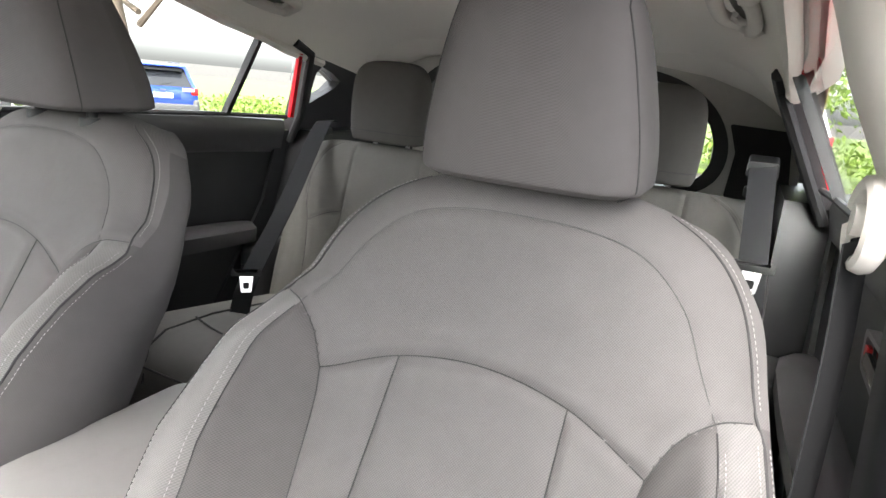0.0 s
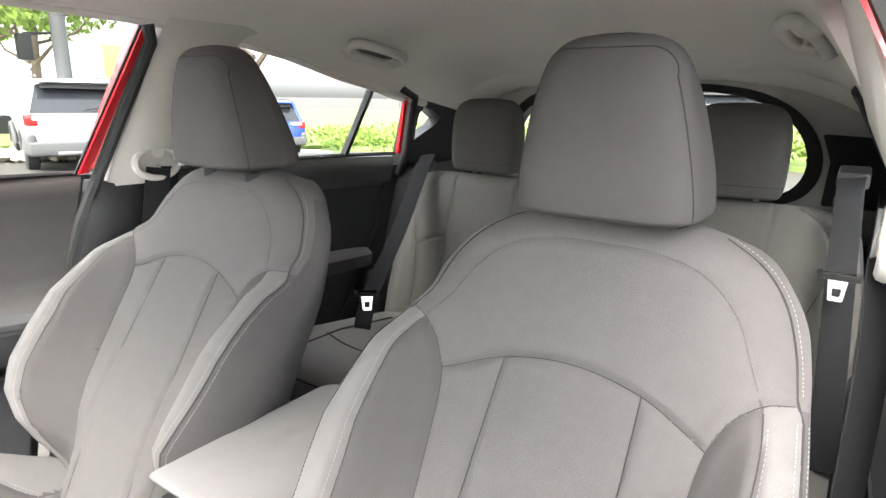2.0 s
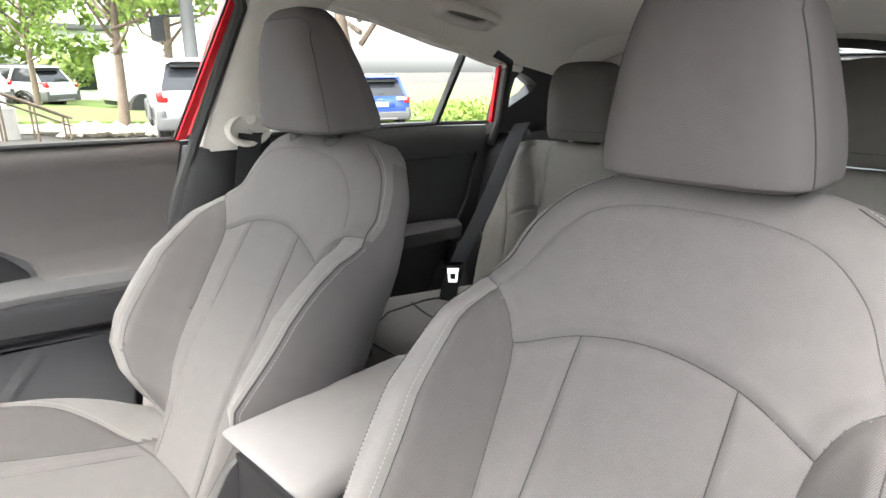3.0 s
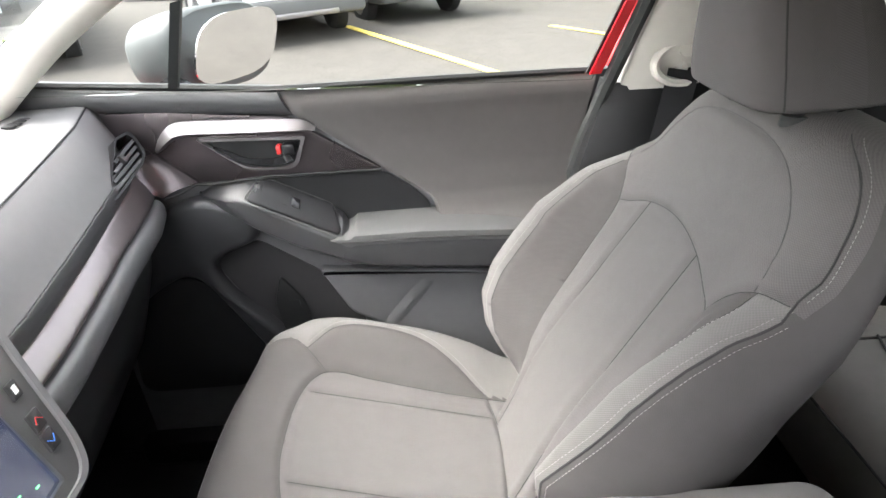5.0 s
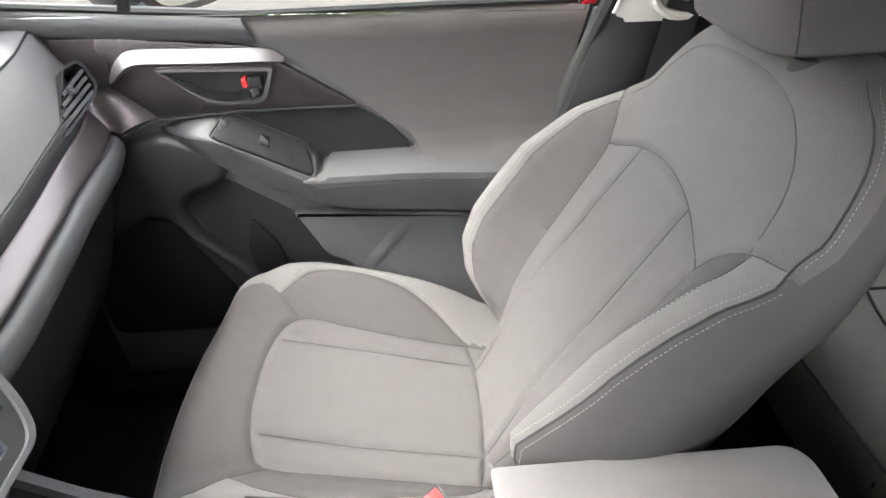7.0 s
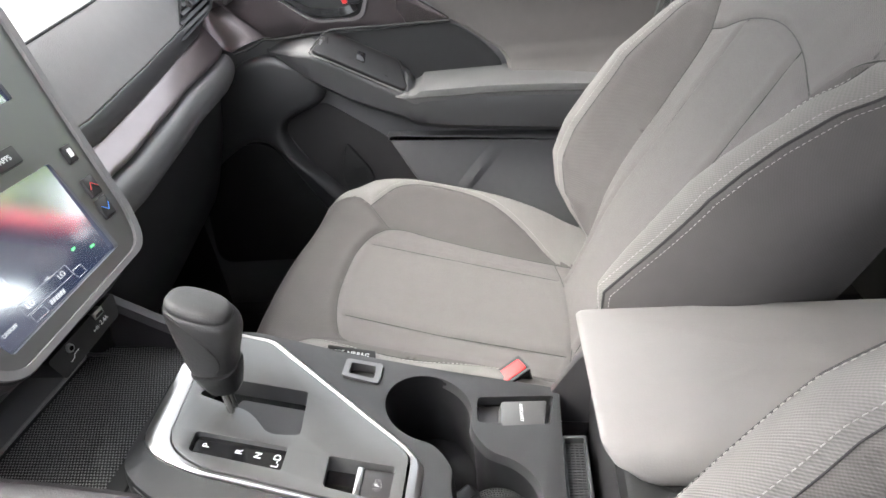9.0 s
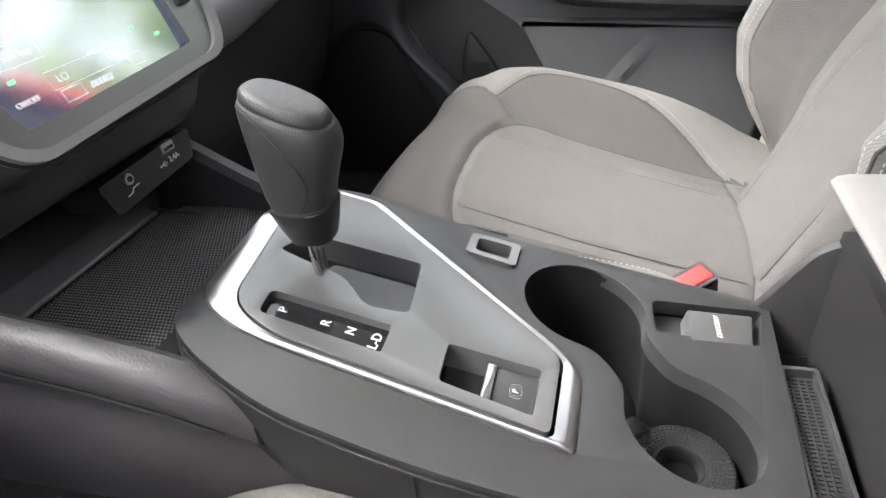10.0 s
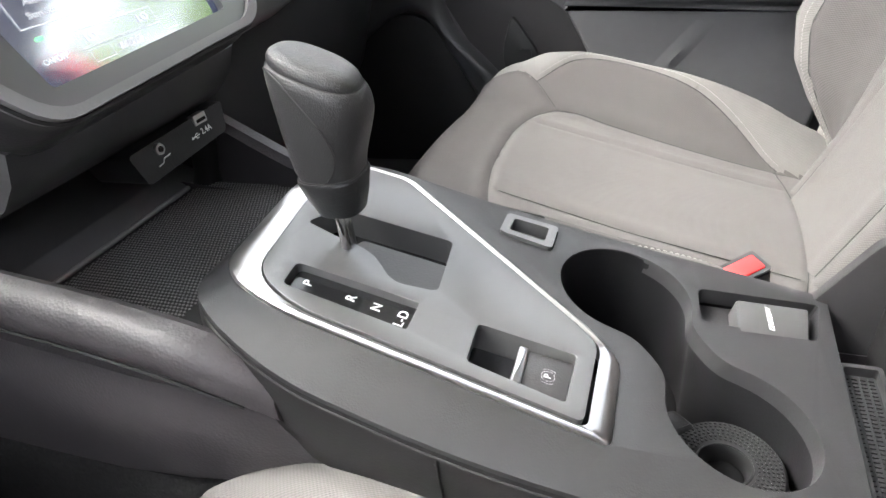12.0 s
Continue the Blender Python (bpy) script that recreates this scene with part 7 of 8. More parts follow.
def rear_back(cx, sgn, label):
    b = thing("backrest", (0, 0, 0))
    b.parent = bench
    b["label"] = label
    ORIGIN[b.name] = ORIGIN[bench.name]
    O = np.array([cx, 1.262, 0.70])
    ang = radians(16.5)
    V, N = np.array([0, math.sin(ang), math.cos(ang)]), np.array([0, -math.cos(ang), math.sin(ang)])

    def world_of(u, v, h):
        u, v, h = (np.asarray(a, float)[..., None] for a in (u, v, h))
        return O + u * np.array([1.0, 0, 0]) + v * V + h * N

    def half(v):
        return np.interp(v, [-0.05, 0.1, 0.3, 0.42, 0.465, 0.478], [0.285, 0.295, 0.285, 0.262, 0.245, 0.225])

    def high(u, v):
        s = u * sgn
        w = half(v)
        k = np.clip(np.abs(u) / w, 0, 1)
        bol = np.exp(-((s - 0.235) / 0.06) ** 2) * 0.035 * np.clip((0.42 - v) / 0.2, 0, 1)
        top = np.clip((v - 0.43) / 0.05, 0, 1)
        return bol - 0.03 * k ** 6 - 0.035 * (1 - np.sqrt(1 - np.clip(top, 0, 1) ** 2)) + 0.01 * np.cos(np.clip(np.abs(u) / 0.12, 0, 1) * 1.57)

    def around(s, w, h, v):
        return w + 0.008 * np.sin(s * 3.1416) - 0.02 * s ** 3, h + (-0.10 - h) * s, v
    m = lambda line: [(u * sgn, v) for u, v in line]
    head_line = m([(0.103, 0.478), (0.103, 0.30), (0.105, -0.03)])
    other = m([(-0.10, 0.478), (-0.10, 0.3), (-0.10, -0.03)])
    arc = m([tuple(p) for p in smooth_line([(0.15, 0.472), (0.195, 0.44), (0.225, 0.385), (0.218, 0.32), (0.195, 0.245)], 26)])
    bar = m([tuple(p) for p in smooth_line([(0.104, 0.285), (0.15, 0.272), (0.195, 0.245)], 12)])
    bolster = m([tuple(p) for p in smooth_line([(0.225, 0.385), (0.228, 0.33), (0.195, 0.245), (0.18, 0.12), (0.185, -0.03)], 26)])
    lim = sorted([(v, abs(u)) for u, v in bolster])

    def regions(u, v, q):
        s = u * sgn
        bo = np.interp(v, [a for a, _ in lim], [c for _, c in lim])
        key = np.where(np.abs(u) < 0.103, 0, 1)
        key = np.where((s > bo) & (v < 0.385), 2, key)
        key = np.where((s <= bo) & (s > 0.103) & (v < 0.27), 3, key)
        return np.where(np.abs(q) > 1, 4, key)
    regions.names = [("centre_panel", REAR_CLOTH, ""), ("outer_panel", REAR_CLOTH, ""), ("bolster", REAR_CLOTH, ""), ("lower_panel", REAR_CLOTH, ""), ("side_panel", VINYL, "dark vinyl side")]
    st = m([(u + 0.006, v + 0.003) for u, v in [tuple(p) for p in smooth_line([(0.15, 0.472), (0.195, 0.44), (0.225, 0.385), (0.218, 0.32), (0.195, 0.245)], 26)]])
    upholstery(b, half, high, around, world_of, N, (-0.05, 0.478), 110, [head_line, other, arc, bar, bolster], regions, [st] if sgn > 0 else [], cols=90)
    rear_headrest(cx + sgn * 0.012, bench)
    part("release_button", box((cx + sgn * 0.22 - 0.014, 1.405, 1.158), (cx + sgn * 0.22 + 0.014, 1.432, 1.178), 0.004), RUBBER, b, "black release button")
    return b


rear_back(-0.305, -1, "grey cloth rear backrest section with a headrest")
rear_back(0.315, 1, "grey cloth rear backrest section with stitched side panel")
part("backrest_centre", box((-0.05, 1.30, 0.68), (0.05, 1.42, 1.13), 0.02, 3), REAR_CLOTH, bench)
rows = []
for x in np.linspace(-0.60, 0.60, 49):
    e = abs(x) / 0.60
    d = 0.035 * e ** 8
    hump = 0.012 * math.cos((abs(x) - 0.30) / 0.16) if abs(abs(x) - 0.3) < 0.25 else 0
    rows.append([(x, 0.80, 0.56), (x, 0.775 + d, 0.66), (x, 0.772 + d, 0.735 - d), (x, 0.79 + d, 0.775 - d), (x, 0.83 + d, 0.795 - d + hump * 0.5), (x, 0.95, 0.793 - d + hump * 0.3), (x, 1.15, 0.765 - d - hump), (x, 1.34, 0.735 - d), (x, 1.36, 0.56)])
# cushion colour raised to stand for light behind the front seats
rc = part("cushion", loft(rows), REAR_SEAT_LIT, bench)
bm = bmesh.new()
for x in (-0.45, -0.17, 0.17, 0.45):
    tube_into(bm, [(x, 0.773, 0.70), (x, 0.79, 0.775), (x, 0.83, 0.7955), (x, 0.95, 0.794), (x, 1.15, 0.766)], 0.0025, 5)
for a, b in ((-0.45, -0.17), (0.17, 0.45)):
    tube_into(bm, [(x, 0.905 - 0.03 * math.sin((x - a) / (b - a) * math.pi), 0.7995) for x in np.linspace(a, b, 12)], 0.0022, 5)
tube_into(bm, [(x, 0.772, 0.738) for x in np.linspace(-0.56, 0.56, 30)], 0.0022, 5)
part("seam", bm, SEAM, rc, "dark sewn seam")
for sgn in (-1, 1):
    solid("rear_side_filler", box((min(sgn * 0.60, sgn * 0.68), 1.24, 0.5), (max(sgn * 0.60, sgn * 0.68), 1.44, 0.85), 0.03, 3), BLACK, "black trim filler beside the rear seat", "trim", "rear fillers")
solid("parcel_shelf", box((-0.58, 1.47, 1.06), (0.58, 1.76, 1.085), 0.006), RUBBER, "black load cover behind the rear seat", "load cover", kind="structure")


# ---- rear belts ----
def rear_belt(points, tongue, sgn):
    if sgn > 0:
        solid("belt_guide", prism(rounded([(-0.030, -0.018), (0.030, -0.018), (0.028, 0.012), (-0.028, 0.012)], 0.006, 4), lambda a, c: (points[0][0] + a, 1.435 + 0.25 * c, 1.215 + c), (0, 0.06, 0.012), 0.006, 3), BLACK, "black plastic belt guide on the rear shoulder trim", "belt guide")
    b = thing("seat_belt", (points[-1][0], points[-1][1], 0.75), "dark rear seat belt with a bright steel tongue", "seat belt", "seat belts")
    line = smooth_line(points, 30)
    part("webbing", strip([tuple(p) for p in line], 0.047, (sgn * 0.35, -1, 0.3), 0.0015, side=(0.9, 0.4 if sgn < 0 else 0.0, 0.15)), WEBBING, b, "dark woven belt")
    t = Vector(tongue)
    r, u = (Vector((0.73, 0.68, 0)), Vector((-0.24, 0.25, 0.94))) if sgn < 0 else (Vector((1, 0.02, 0)), Vector((0, 0.24, 0.97)))
    n = r.cross(u).normalized()
    if n.y > 0:
        n = -n
    at = lambda a, c: t + r * a + u * c + n * 0.012
    part("tongue_body", prism(rounded([(-0.032, 0.010), (0.032, 0.010), (0.034, 0.026), (0.024, 0.028), (0.022, 0.020), (-0.022, 0.020), (-0.024, 0.028), (-0.034, 0.026)], 0.002), at, n * 0.008, 0.002), RUBBER, b, "black tongue body")
    blade = rounded([(-0.015, 0.011), (0.015, 0.011), (0.011, -0.026), (-0.011, -0.026)], 0.003, 3)
    slot = rounded([(-0.007, -0.004), (0.007, -0.004), (0.006, -0.018), (-0.006, -0.018)], 0.002, 3)
    part("tongue_blade", holed(blade, [slot], lambda a, c: at(a, c) + n * 0.005, n * -0.003), BRASSY, b, "bright steel blade")


rear_belt([(-0.545, 1.46, 1.190), (-0.530, 1.40, 1.178), (-0.465, 1.20, 1.01), (-0.435, 1.045, 0.862), (-0.43, 1.0, 0.765)], (-0.437, 1.035, 0.850), -1)
rear_belt([(0.548, 1.46, 1.22), (0.548, 1.36, 1.203), (0.560, 1.22, 1.07), (0.575, 1.12, 0.90), (0.585, 1.05, 0.76)], (0.559, 1.165, 1.055), 1)


# ---- buckle, label and latch details by the passenger seat ----
bk = thing("seat_belt_buckle", (-0.15, 0.22, 0.75), "black seat belt buckle with a red release button", "buckle", "buckles")
B0 = Vector((-0.146, 0.205, 0.757))
BU, BR = Vector((0.22, -0.12, 0.95)).normalized(), Vector((-0.55, 0.80, 0.22)).normalized()
BR = (BR - BU * BR.dot(BU)).normalized()
BN = BR.cross(BU).normalized()
b_at = lambda a, c: B0 + BR * a + BU * c
part("body", prism(rounded([(-0.017, -0.05), (0.017, -0.05), (0.019, 0.028), (-0.019, 0.028)], 0.006, 4), lambda a, c: b_at(a, c) - BN * 0.011, BN * 0.022, 0.004, 3), GLOSS, bk, "black plastic buckle body")
part("release_button", prism(rounded([(-0.015, -0.008), (0.015, -0.008), (0.015, 0.008), (-0.015, 0.008)], 0.002), lambda a, c: b_at(a, 0.027) + BN * c, BU * 0.0035, 0.0012), RED_PLASTIC, bk, "red release button")
part("button_frame", ring_plate(rounded([(-0.018, -0.0115), (0.018, -0.0115), (0.018, 0.0115), (-0.018, 0.0115)], 0.003), rounded([(-0.0155, -0.0085), (0.0155, -0.0085), (0.0155, 0.0085), (-0.0155, 0.0085)], 0.002), lambda a, c: b_at(a, 0.0275) + BN * c, BU * 0.002), DARK, bk)
part("stalk", tube([B0 - BU * 0.045, B0 - BU * 0.12], 0.012, 10, 0.5), RUBBER, bk)
tag = thing("airbag_label", (-0.135, 0.03, 0.82), "small black woven label lettered SRS AIRBAG on the seat edge", "label")
part("label_patch", prism(rounded([(-0.026, -0.0065), (0.026, -0.0065), (0.026, 0.0065), (-0.026, 0.0065)], 0.001), lambda a, c: (-0.1195 - 0.6 * c, 0.028 + a, 0.8335 - 0.21 * a + 0.8 * c), (0.0012, 0, 0.0006)), RUBBER, tag, "black woven patch")
lettering("label_text", "SRS AIRBAG", 0.0075, facing((-0.1179, 0.028, 0.8344), (0, 1, -0.21), (-0.6, 0, 0.8)), WHITE_INK, tag, "white lettering SRS AIRBAG")


# ---- outside: car park ----
def gz(x, y):
    """The lot rises away from the car towards one end and falls towards the other."""
    k = np.clip((-x - 3.0) / 9.0, 0, 1)
    return float(k * k * (3 - 2 * k) * (0.26 - 0.058 * np.clip(y, -8, 14)))


def patch(name, x0, x1, y0, y1, nx, ny, up, mat, label, category):
    """A sheet of ground that follows the lot's slope, with an edge of its own depth."""
    rows = [[(x, y, gz(x, y) + up) for y in np.linspace(y0, y1, ny)] for x in np.linspace(x0, x1, nx)]
    return solid(name, thick(loft(rows, closed=False), 0.10), mat, label, category, kind="structure")


spread = [-400, -120, -60, -30, -20] + list(np.arange(-16, 4.5, 1.0)) + [10, 30, 100, 400]
rows = [[(x, y, gz(x, y)) for y in [-400, -100, -30, -15, -10] + list(np.arange(-8, 14.5, 1.5)) + [18, 30, 60, 400]] for x in spread]
solid("ground", thick(loft(rows, closed=False), 0.10), ASPHALT, "pale worn asphalt car park", "ground", kind="structure")
for ax, ay, bx, by in ((-9.6, -1.1, -6.2, 0.9), (-9.2, -4.2, -6.4, -2.5), (-9.0, 2.0, -6.0, 3.8)):
    d = Vector((bx - ax, by - ay)).normalized()
    n = Vector((-d.y, d.x)) * 0.06
    solid("parking_line", prism([(ax + n.x, ay + n.y), (bx + n.x, by + n.y), (bx - n.x, by - n.y), (ax - n.x, ay - n.y)], lambda x, y: (x, y, gz(x, y) + 0.004), (0, 0, 0.006)), YELLOW, "worn yellow painted parking line", "line", "parking lines", "structure")
patch("lawn", -60, -15.5, -40, 60, 24, 50, 0.10, GRASS, "bright spring lawn beyond the car park", "lawn")
patch("lawn_rear", -15.4, 40, 14, 60, 24, 20, 0.10, GRASS, "grass bank behind the car park", "lawn")
material("kerb_concrete", (0.5, 0.48, 0.44), 0.9, spread=0.12, grain=20)
patch("pavement", -15.5, -14.0, -40, 14, 3, 40, 0.13, MATS["kerb_concrete"], "pale concrete pavement with a kerb", "pavement")


def material_once(name, color):
    return MATS[name] if name in MATS else material(name, color, 0.5, spread=0.05)


TYRE = material("tyre_rubber", (0.02, 0.02, 0.02), 0.85, spread=0.1)
TAIL = material("tail_light_red", (0.6, 0.02, 0.02), 0.15, spread=0.05, coat=0.5)
CLAD = material("grey_cladding", (0.09, 0.09, 0.09), 0.7, spread=0.06)
TINT = material("tinted_car_glass", (0.02, 0.022, 0.025), 0.06, spread=0.05)
PLATE_MAT = material("dealer_plate", (0.7, 0.8, 0.85), 0.4, spread=0.05)


def parked_car(x, y, turn, paint, label, plate=True, tall=1.0):
    """A parked sport-utility car, its tail at the origin facing +x before it is turned."""
    m = Matrix.Translation((x, y, gz(x, y))) @ Matrix.Rotation(radians(turn), 4, "Z") @ Matrix.Diagonal((1, 1, tall, 1))
    car = thing("parked_car", (x, y, gz(x, y)), label, "car", "parked cars")

    def place(bm):
        bmesh.ops.transform(bm, matrix=m, verts=bm.verts)
        return bm
    prof = [(0.0, 0.55, 0.88), (0.02, 0.75, 0.91), (-0.02, 0.98, 0.91), (-0.16, 1.06, 0.89), (-1.3, 1.08, 0.9), (-3.4, 1.05, 0.9), (-4.4, 0.92, 0.86), (-4.65, 0.72, 0.78), (-4.65, 0.45, 0.8), (-4.5, 0.32, 0.84), (-0.2, 0.32, 0.86), (-0.03, 0.4, 0.86)]
    rows = []
    for k in (-1, -0.985, -0.93, -0.6, 0, 0.6, 0.93, 0.985, 1):
        s = 1.0 if abs(k) < 0.95 else (0.985 if abs(k) < 0.99 else 0.95)
        rows.append([(-2.3 + (px + 2.3) * s, w * k, 0.7 + (z - 0.7) * s) for px, z, w in prof])
    part("body", place(loft(rows)), paint, car)
    cab = [(-0.22, 1.02, 0.86), (-0.55, 1.56, 0.68), (-0.75, 1.64, 0.64), (-2.4, 1.66, 0.64), (-2.7, 1.60, 0.66), (-3.55, 1.04, 0.82)]
    part("glasshouse", place(loft([[(px, w * k, z) for px, z, w in cab] for k in (-1, -0.97, -0.5, 0.5, 0.97, 1)])), TINT, car, "dark glass")
    roof = [(-0.50, 1.58, 0.68), (-0.72, 1.675, 0.66), (-2.4, 1.695, 0.66), (-2.75, 1.62, 0.67), (-2.4, 1.63, 0.67), (-0.75, 1.61, 0.67)]
    part("roof", place(loft([[(px, w * k * 1.01, z - 0.02 * k * k) for px, z, w in roof] for k in (-1, -0.6, 0, 0.6, 1)])), paint, car)
    part("rear_spoiler", place(box((-0.62, -0.62, 1.60), (-0.36, 0.62, 1.645), 0.015)), paint, car)
    for s in (-1, 1):
        part("roof_rail", place(box((-2.5, s * 0.60 - 0.02, 1.70), (-0.8, s * 0.60 + 0.02, 1.735), 0.01)), CLAD, car)
        for py in ((-0.22, 1.02), (-2.6, 1.05), (-1.5, 1.06)):
            a = Vector((py[0], s * 0.86, py[1]))
            b = Vector((-0.6 if py[0] > -1 else py[0] + 0.15, s * 0.66, 1.63))
            part("window_pillar", place(tube([a, b], 0.05, 6)), paint, car)
        lamp = part("tail_light", place(box((-0.30, min(s * 0.72, s * 0.905), 0.86), (0.035, max(s * 0.72, s * 0.905), 1.06), 0.03, 3)), TAIL, car, "red tail light")
        part("lamp_lens", place(box((-0.10, min(s * 0.50, s * 0.80), 0.95), (0.042, max(s * 0.50, s * 0.80), 1.035), 0.02, 3)), PLATE_MAT, lamp, "clear lamp lens")
        part("corner_cladding", place(box((-0.55, min(s * 0.76, s * 0.93), 0.34), (0.06, max(s * 0.76, s * 0.93), 0.74), 0.07, 3)), CLAD, car, "grey corner cladding")
        part("reflector", place(box((-0.05, min(s * 0.6, s * 0.78), 0.43), (0.055, max(s * 0.6, s * 0.78), 0.49), 0.008)), TAIL, car, "red reflector")
        for wx in (-0.95, -3.65):
            wheel = part("wheel", place(tube([(wx, s * 0.70, 0.35), (wx, s * 0.72, 0.35), (wx, s * 0.88, 0.35), (wx, s * 0.90, 0.35)], [0.32, 0.35, 0.35, 0.32], 28)), TYRE, car, "black tyre")
            part("rim", place(tube([(wx, s * 0.89, 0.35), (wx, s * 0.912, 0.35)], [0.22, 0.20], 20)), SILVER, wheel, "silver alloy rim")
            part("arch_cladding", place(tube([(wx + 0.42 * math.cos(a), s * 0.89, 0.35 + 0.42 * math.sin(a)) for a in np.linspace(0, math.pi, 17)], 0.045, 8)), CLAD, car, "grey arch cladding")
    part("bumper", place(box((-0.18, -0.90, 0.34), (0.075, 0.90, 0.60), 0.05, 3)), CLAD, car, "grey rear bumper")
    part("skid_plate", place(box((-0.1, -0.5, 0.35), (0.09, 0.5, 0.42), 0.015)), SILVER, car, "silver skid strip")
    if plate:
        tag = part("plate", place(box((0.0, -0.25, 0.75), (0.042, 0.25, 0.89), 0.01)), PLATE_MAT, car, "pale dealer plate")
        part("plate_bar", place(box((0.03, -0.16, 0.77), (0.045, 0.16, 0.80), 0.002)), material_once("plate_blue", (0.12, 0.35, 0.6)), tag, "blue printed bar")
    # black strip modelled as the shadow the spoiler casts on the rear window
    part("window_visor", place(loft([[(-0.40, k, 1.50), (-0.435, k, 1.575), (-0.50, k, 1.575), (-0.47, k, 1.49)] for k in (-0.58, 0, 0.58)])), RUBBER, car, "dark band standing for the spoiler's shadow on the glass")
    part("tailgate_recess", place(box((-0.03, -0.45, 0.72), (0.030, 0.45, 0.92), 0.02)), paint, car)
    part("badge_bar", place(box((0.0, -0.08, 0.965), (0.03, 0.08, 0.985), 0.006)), SILVER, car, "small bright badge bar")
    part("wiper", place(tube([(-0.27, 0.02, 1.12), (-0.33, 0.36, 1.18)], 0.012, 6)), RUBBER, car)
    return car


WHITE_CAR = material("white_car_paint", (0.75, 0.76, 0.77), 0.25, spread=0.03, coat=0.5)
OLIVE = material("olive_car_paint", (0.105, 0.092, 0.045), 0.28, spread=0.05, coat=0.5)
BLUE = material("blue_car_paint", (0.03, 0.07, 0.35), 0.25, spread=0.05, coat=0.5)
CHARCOAL = material("charcoal_car_paint", (0.05, 0.055, 0.06), 0.25, spread=0.05, coat=0.5)
parked_car(-8.4, -1.5, 28, WHITE_CAR, "white sport-utility car parked with grey cladding")
parked_car(-9.9, 0.30, 28, OLIVE, "olive green sport-utility car parked tail out")
parked_car(-10.5, 4.88, -16, WHITE_CAR, "white sport-utility car parked with dark glass", tall=0.96)
parked_car(-13.7, 11.4, -28, BLUE, "blue sport-utility car parked beside the lawn", tall=0.95)
parked_car(-7.2, -5.0, 28, CHARCOAL, "charcoal sport-utility car parked tail out")
parked_car(-2.0, 13.0, -80, CHARCOAL, "charcoal car parked behind")
parked_car(-4.6, 14.0, -80, CHARCOAL, "charcoal car parked behind")
parked_car(0.9, 12.5, -85, WHITE_CAR, "white car parked behind")


# ---- trees, shrubs, lamp, steps, far buildings ----
def leaf_cloud(rng, centres, count, size):
    verts, faces = [], []
    for _ in range(count):
        c, r = centres[rng.integers(len(centres))]
        d = rng.normal(size=3)
        d = d / np.linalg.norm(d) * r * rng.random() ** 0.4
        p = np.array(c) + d * np.array([1, 1, 0.8])
        a = rng.normal(size=3)
        a /= np.linalg.norm(a)
        b = np.cross(a, rng.normal(size=3))
        b /= np.linalg.norm(b)
        s = size * (0.6 + 0.8 * rng.random())
        k = len(verts)
        verts += [p - a * s, p + b * s * 0.5, p + a * s, p - b * s * 0.5]
        faces.append((k, k + 1, k + 2, k + 3))
    return [tuple(v) for v in verts], faces


def tree(x, y, h, seed, spread=1.0, leaves=3600, label="young street tree with bright spring leaves"):
    rng = np.random.default_rng(seed)
    base = gz(x, y)
    t = thing("tree", (x, y, base), label, "tree", "trees")
    lean = rng.normal(size=2) * 0.15
    trunk = [(x + lean[0] * s, y + lean[1] * s, base + s * h * 0.6) for s in np.linspace(0, 1, 7)]
    bm = tube(trunk, [0.13 * h / 6 * (1 - 0.6 * s) for s in np.linspace(0, 1, 7)], 10)
    centres = []
    for k in range(11):
        z0 = h * (0.28 + 0.3 * k / 11)
        a = k * 2.4 + rng.random()
        L = h * (0.18 + 0.14 * rng.random()) * spread
        p0 = Vector((x, y, base + z0))
        p2 = p0 + Vector((math.cos(a) * L, math.sin(a) * L, h * (0.16 + 0.22 * rng.random())))
        p1 = p0.lerp(p2, 0.5) + Vector((0, 0, -0.05 * h))
        tube_into(bm, [p0, p1, p2], [0.045 * h / 6, 0.03 * h / 6, 0.012 * h / 6], 6)
        centres += [(tuple(p2), h * 0.12), (tuple(p1.lerp(p2, 0.6)), h * 0.09)]
    centres.append(((x, y, base + h * 0.86), h * 0.14))
    part("trunk", bm, BARK, t, "brown trunk and limbs")
    v, f = leaf_cloud(rng, centres, leaves, 0.10)
    raw("crown", v, f, LEAF, t, "loose crown of small leaves", smooth=False)


for k, (x, y, h) in enumerate([(-14.6, 4.6, 6.2), (-16.5, 6.4, 7.0), (-19, 0.9, 6.5), (-20, -2.5, 6), (-21, -5.5, 7), (-26, 5.2, 6.2), (-7.5, 6.1, 6.4), (1.5, 22, 7), (7.5, 17, 7), (5.5, 9.5, 5.5), (9, 12.5, 6.5), (-24, -9, 7)]):
    tree(x, y, h, 20 + k)
rng = np.random.default_rng(5)
spots = [(-15.0 + rng.normal() * 0.3, 8.5 + k * 0.45) for k in range(26)] + [(-13.5 + k * 0.5, 14.6 + rng.normal() * 0.3) for k in range(60)] + [(-16.5 + rng.normal() * 0.5, -10 + k * 0.6) for k in range(16)]
centres = [((x, y, gz(x, y) + 0.55), 0.52) for x, y in spots]
v, f = leaf_cloud(rng, centres, 16000, 0.07)
tagged(raw("hedge", v, f, LEAF, None, "", smooth=False), "low clipped hedge of bright green leaves", "hedge", kind="stuff")
centres = [((-45 + rng.normal() * 4, -45 + k * 1.1, 2.2 + rng.random() * 2.5), 2.6) for k in range(30)] + [((-31 + rng.normal() * 2.5, -24 + k * 0.75, 1.2 + rng.random() * 4.2), 1.5) for k in range(52)] + [((-6 + k * 1.1, 44 + rng.normal() * 3, 2.5 + rng.random() * 2.5), 2.8) for k in range(90)]
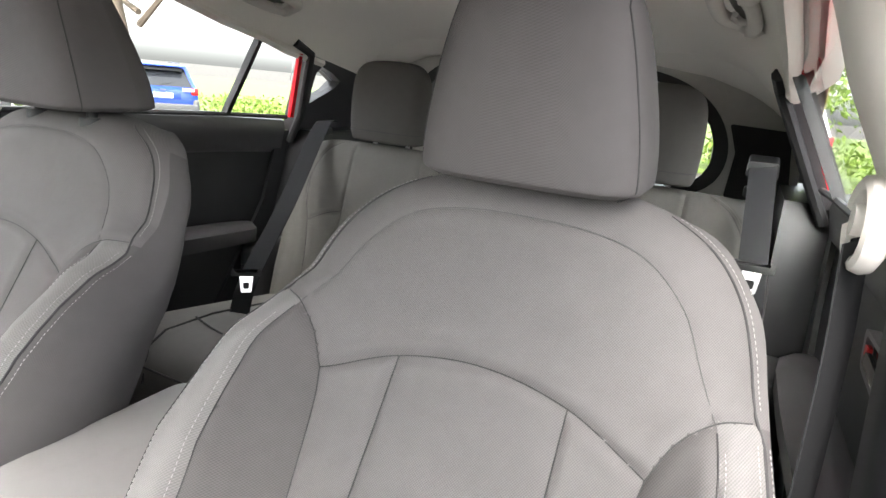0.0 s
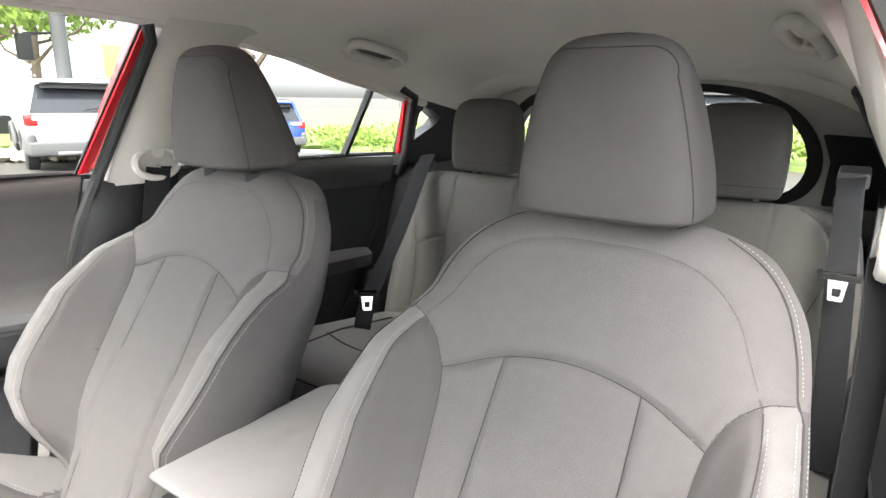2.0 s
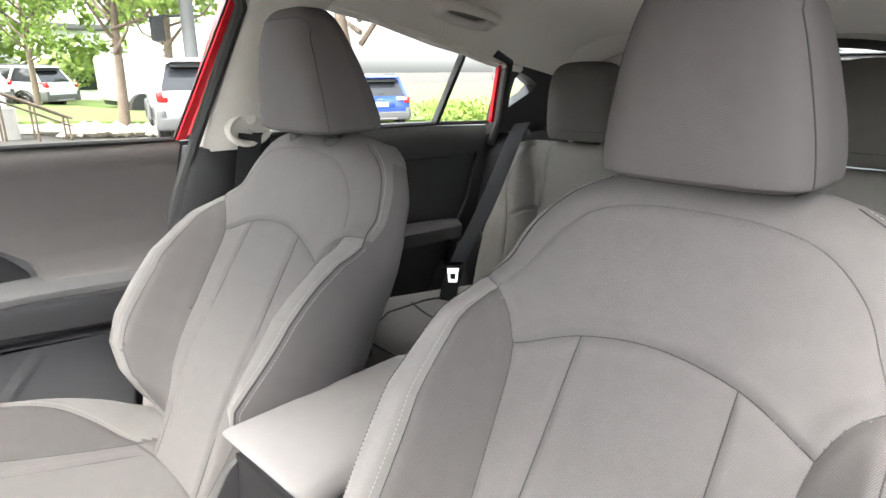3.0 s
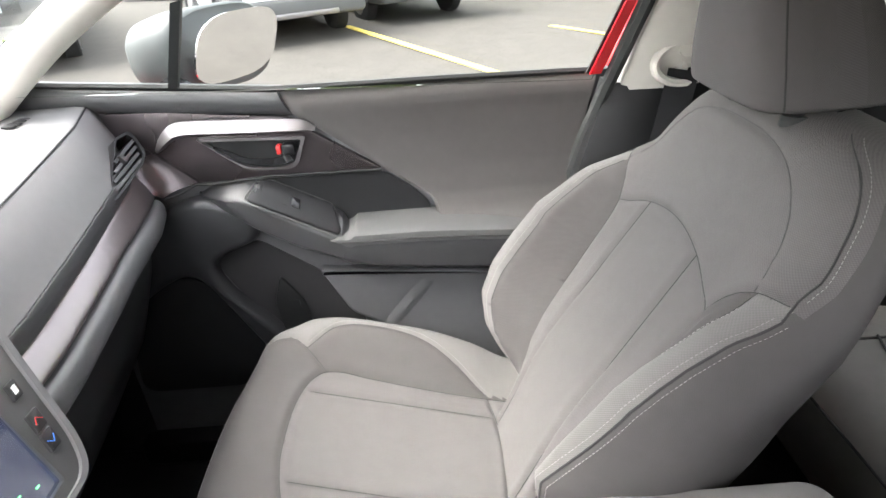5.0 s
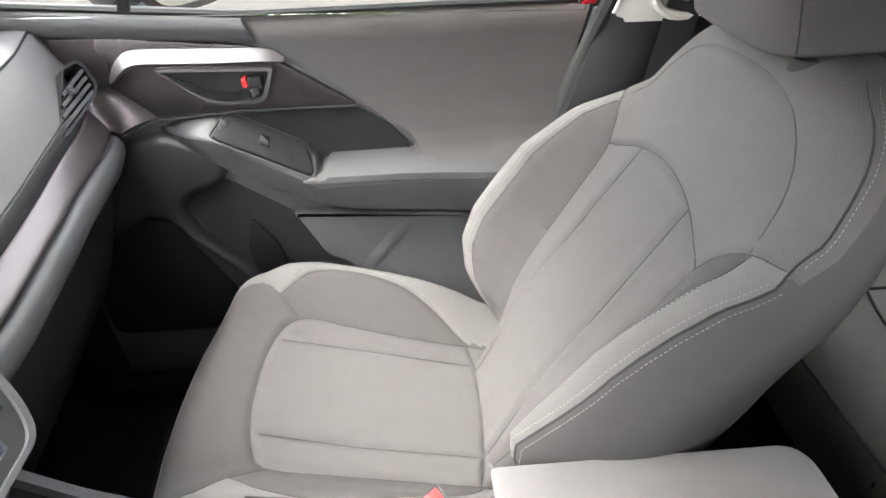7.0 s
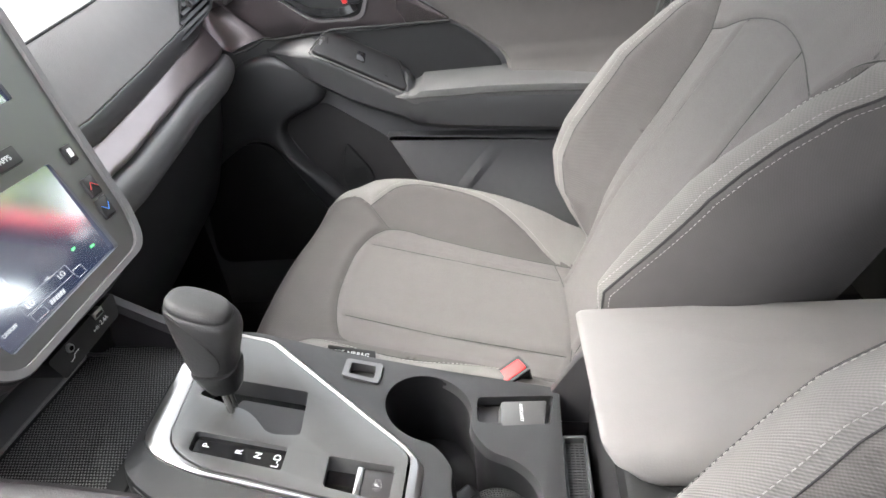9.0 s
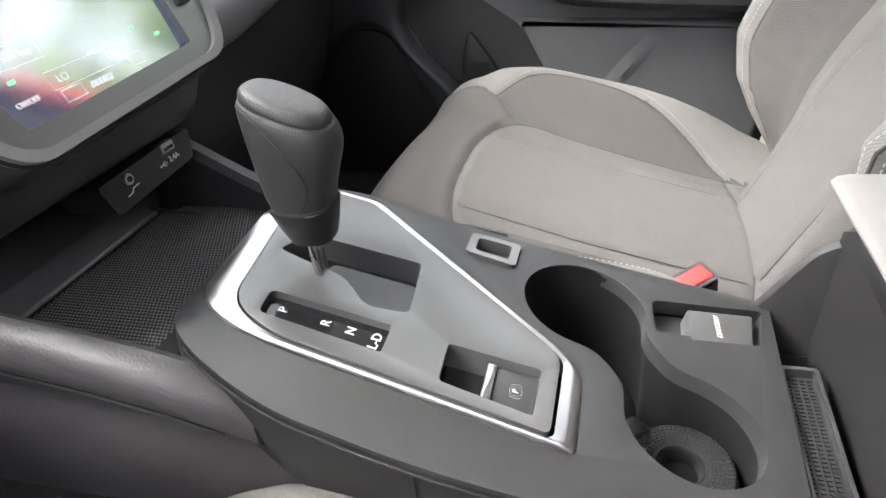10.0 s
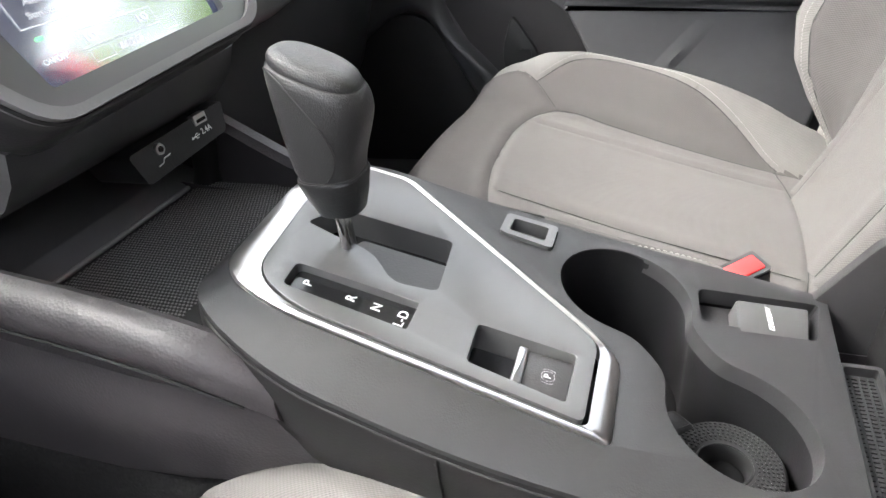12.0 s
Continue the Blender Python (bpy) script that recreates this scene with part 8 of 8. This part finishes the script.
v, f = leaf_cloud(rng, centres, 40000, 0.21)
tagged(raw("far_trees", v, f, LEAF, None, "", smooth=False), "distant belt of green trees", "trees", kind="stuff")
lamp = thing("street_lamp", (-13.2, 1.98, 0.15), "tall pale steel lamp post on a concrete foot", "lamp post", "lamp posts")
part("post", tube([(-13.2, 1.98, 0.12), (-13.2, 1.98, 7.5)], 0.22, 18), WHITE_CAR, lamp)
part("foot", tube([(-13.2, 1.98, 0.12), (-13.2, 1.98, 0.7)], 0.34, 18), MATS["kerb_concrete"], lamp, "concrete foot")
pole = thing("street_lamp", (-13.2, 5.75, -0.08), "grey lamp post with a dark signal head", "lamp post", "lamp posts")
part("post", tube([(-13.2, 5.75, -0.08), (-13.2, 5.75, 7.0)], [0.15, 0.13], 14), CLAD, pole)
part("signal_head", box((-13.4, 5.0, 1.95), (-13.2, 5.25, 2.45), 0.03), RUBBER, pole, "dark signal head")
part("signal_arm", tube([(-13.2, 5.75, 2.5), (-13.3, 5.12, 2.45)], 0.03, 8), RUBBER, pole)
VZ = gz(-22, 9.6)
van = thing("box_truck", (-22, 9.6, VZ), "white box truck parked across the road", "truck")
part("box", box((-25.5, 8.4, VZ + 1.0), (-22.0, 10.8, VZ + 3.3), 0.05), WHITE_CAR, van)
part("cab", box((-25.2, 7.0, VZ + 0.6), (-22.3, 8.4, VZ + 2.2), 0.15, 3), WHITE_CAR, van)
for y in (7.6, 10.2):
    part("wheel", tube([(-22.3, y, VZ + 0.45), (-22.0, y, VZ + 0.45)], 0.45, 20), TYRE, van)
part("underbody", box((-25.2, 7.2, VZ + 0.45), (-22.4, 10.6, VZ + 1.0), 0.02), RUBBER, van)
rail = thing("handrail", (-12.4, 2.2, 0.12), "dark metal handrail beside outdoor steps", "handrail")
for off in (0.0, 0.35):
    part("top_rail", tube([(-12.55 - off, 1.45, 1.27), (-12.45 - off, 3.05, 0.50)], 0.025, 8), BARK, rail)
    part("lower_rail", tube([(-12.55 - off, 1.45, 1.12), (-12.45 - off, 3.05, 0.35)], 0.016, 8), BARK, rail)
    for k in range(4):
        y = 1.48 + k * 0.5
        part("post", tube([(-12.55 + 0.03 * k - off, y, gz(-12.5, y)), (-12.55 + 0.03 * k - off, y, 1.27 - 0.481 * (y - 1.45))], 0.02, 8), BARK, rail)
ROCK = material("pale_rocks", (0.55, 0.50, 0.42), 0.95, spread=0.25, grain=6)
rng = np.random.default_rng(9)
verts, faces = [], []
for k in range(420):
    cx, cy, r = -13.8 + rng.random() * 1.6 - 0.8, 2.8 + rng.random() * 6.5, 0.08 + rng.random() * 0.14
    b = len(verts)
    for dx, dy, dz in ((1, 0, 0.3), (0, 1, 0.3), (-1, 0, 0.3), (0, -1, 0.3), (0, 0, 1), (0, 0, -0.3)):
        verts.append((cx + dx * r * (0.7 + 0.6 * rng.random()), cy + dy * r * (0.7 + 0.6 * rng.random()), gz(cx, cy) + r * (dz + 0.3)))
    faces += [(b + i, b + (i + 1) % 4, b + 4) for i in range(4)] + [(b + (i + 1) % 4, b + i, b + 5) for i in range(4)]
tagged(raw("rock_bed", verts, faces, ROCK, None, "", smooth=False), "bed of pale landscaping rocks", "rocks", kind="stuff")
for k, (x, y) in enumerate([(-27, 1.2), (-26.5, 4.0), (-27, 6.3)]):
    parked_car(x, y, 40, WHITE_CAR, "white car far across the road", plate=False)
wall = thing("far_building", (-40, 15, -0.5), "low pale commercial building with an ochre end", "building")
part("wall", box((-44, 8, -0.9), (-36, 26, 3.4), 0.05), WHITE_CAR, wall)
part("ochre_wall", box((-38, 16, -0.9), (-34, 19.5, 3.9), 0.05), material("ochre_render", (0.55, 0.40, 0.14), 0.9, spread=0.06), wall, "ochre wall")
part("roof", box((-44.3, 7.7, 3.4), (-35.7, 26.3, 3.7), 0.03), CLAD, wall)
for k in range(5):
    part("window", box((-36.05, 9 + k * 1.35, 0.4), (-35.93, 10 + k * 1.35, 1.9), 0.02), TINT, wall, "dark window")
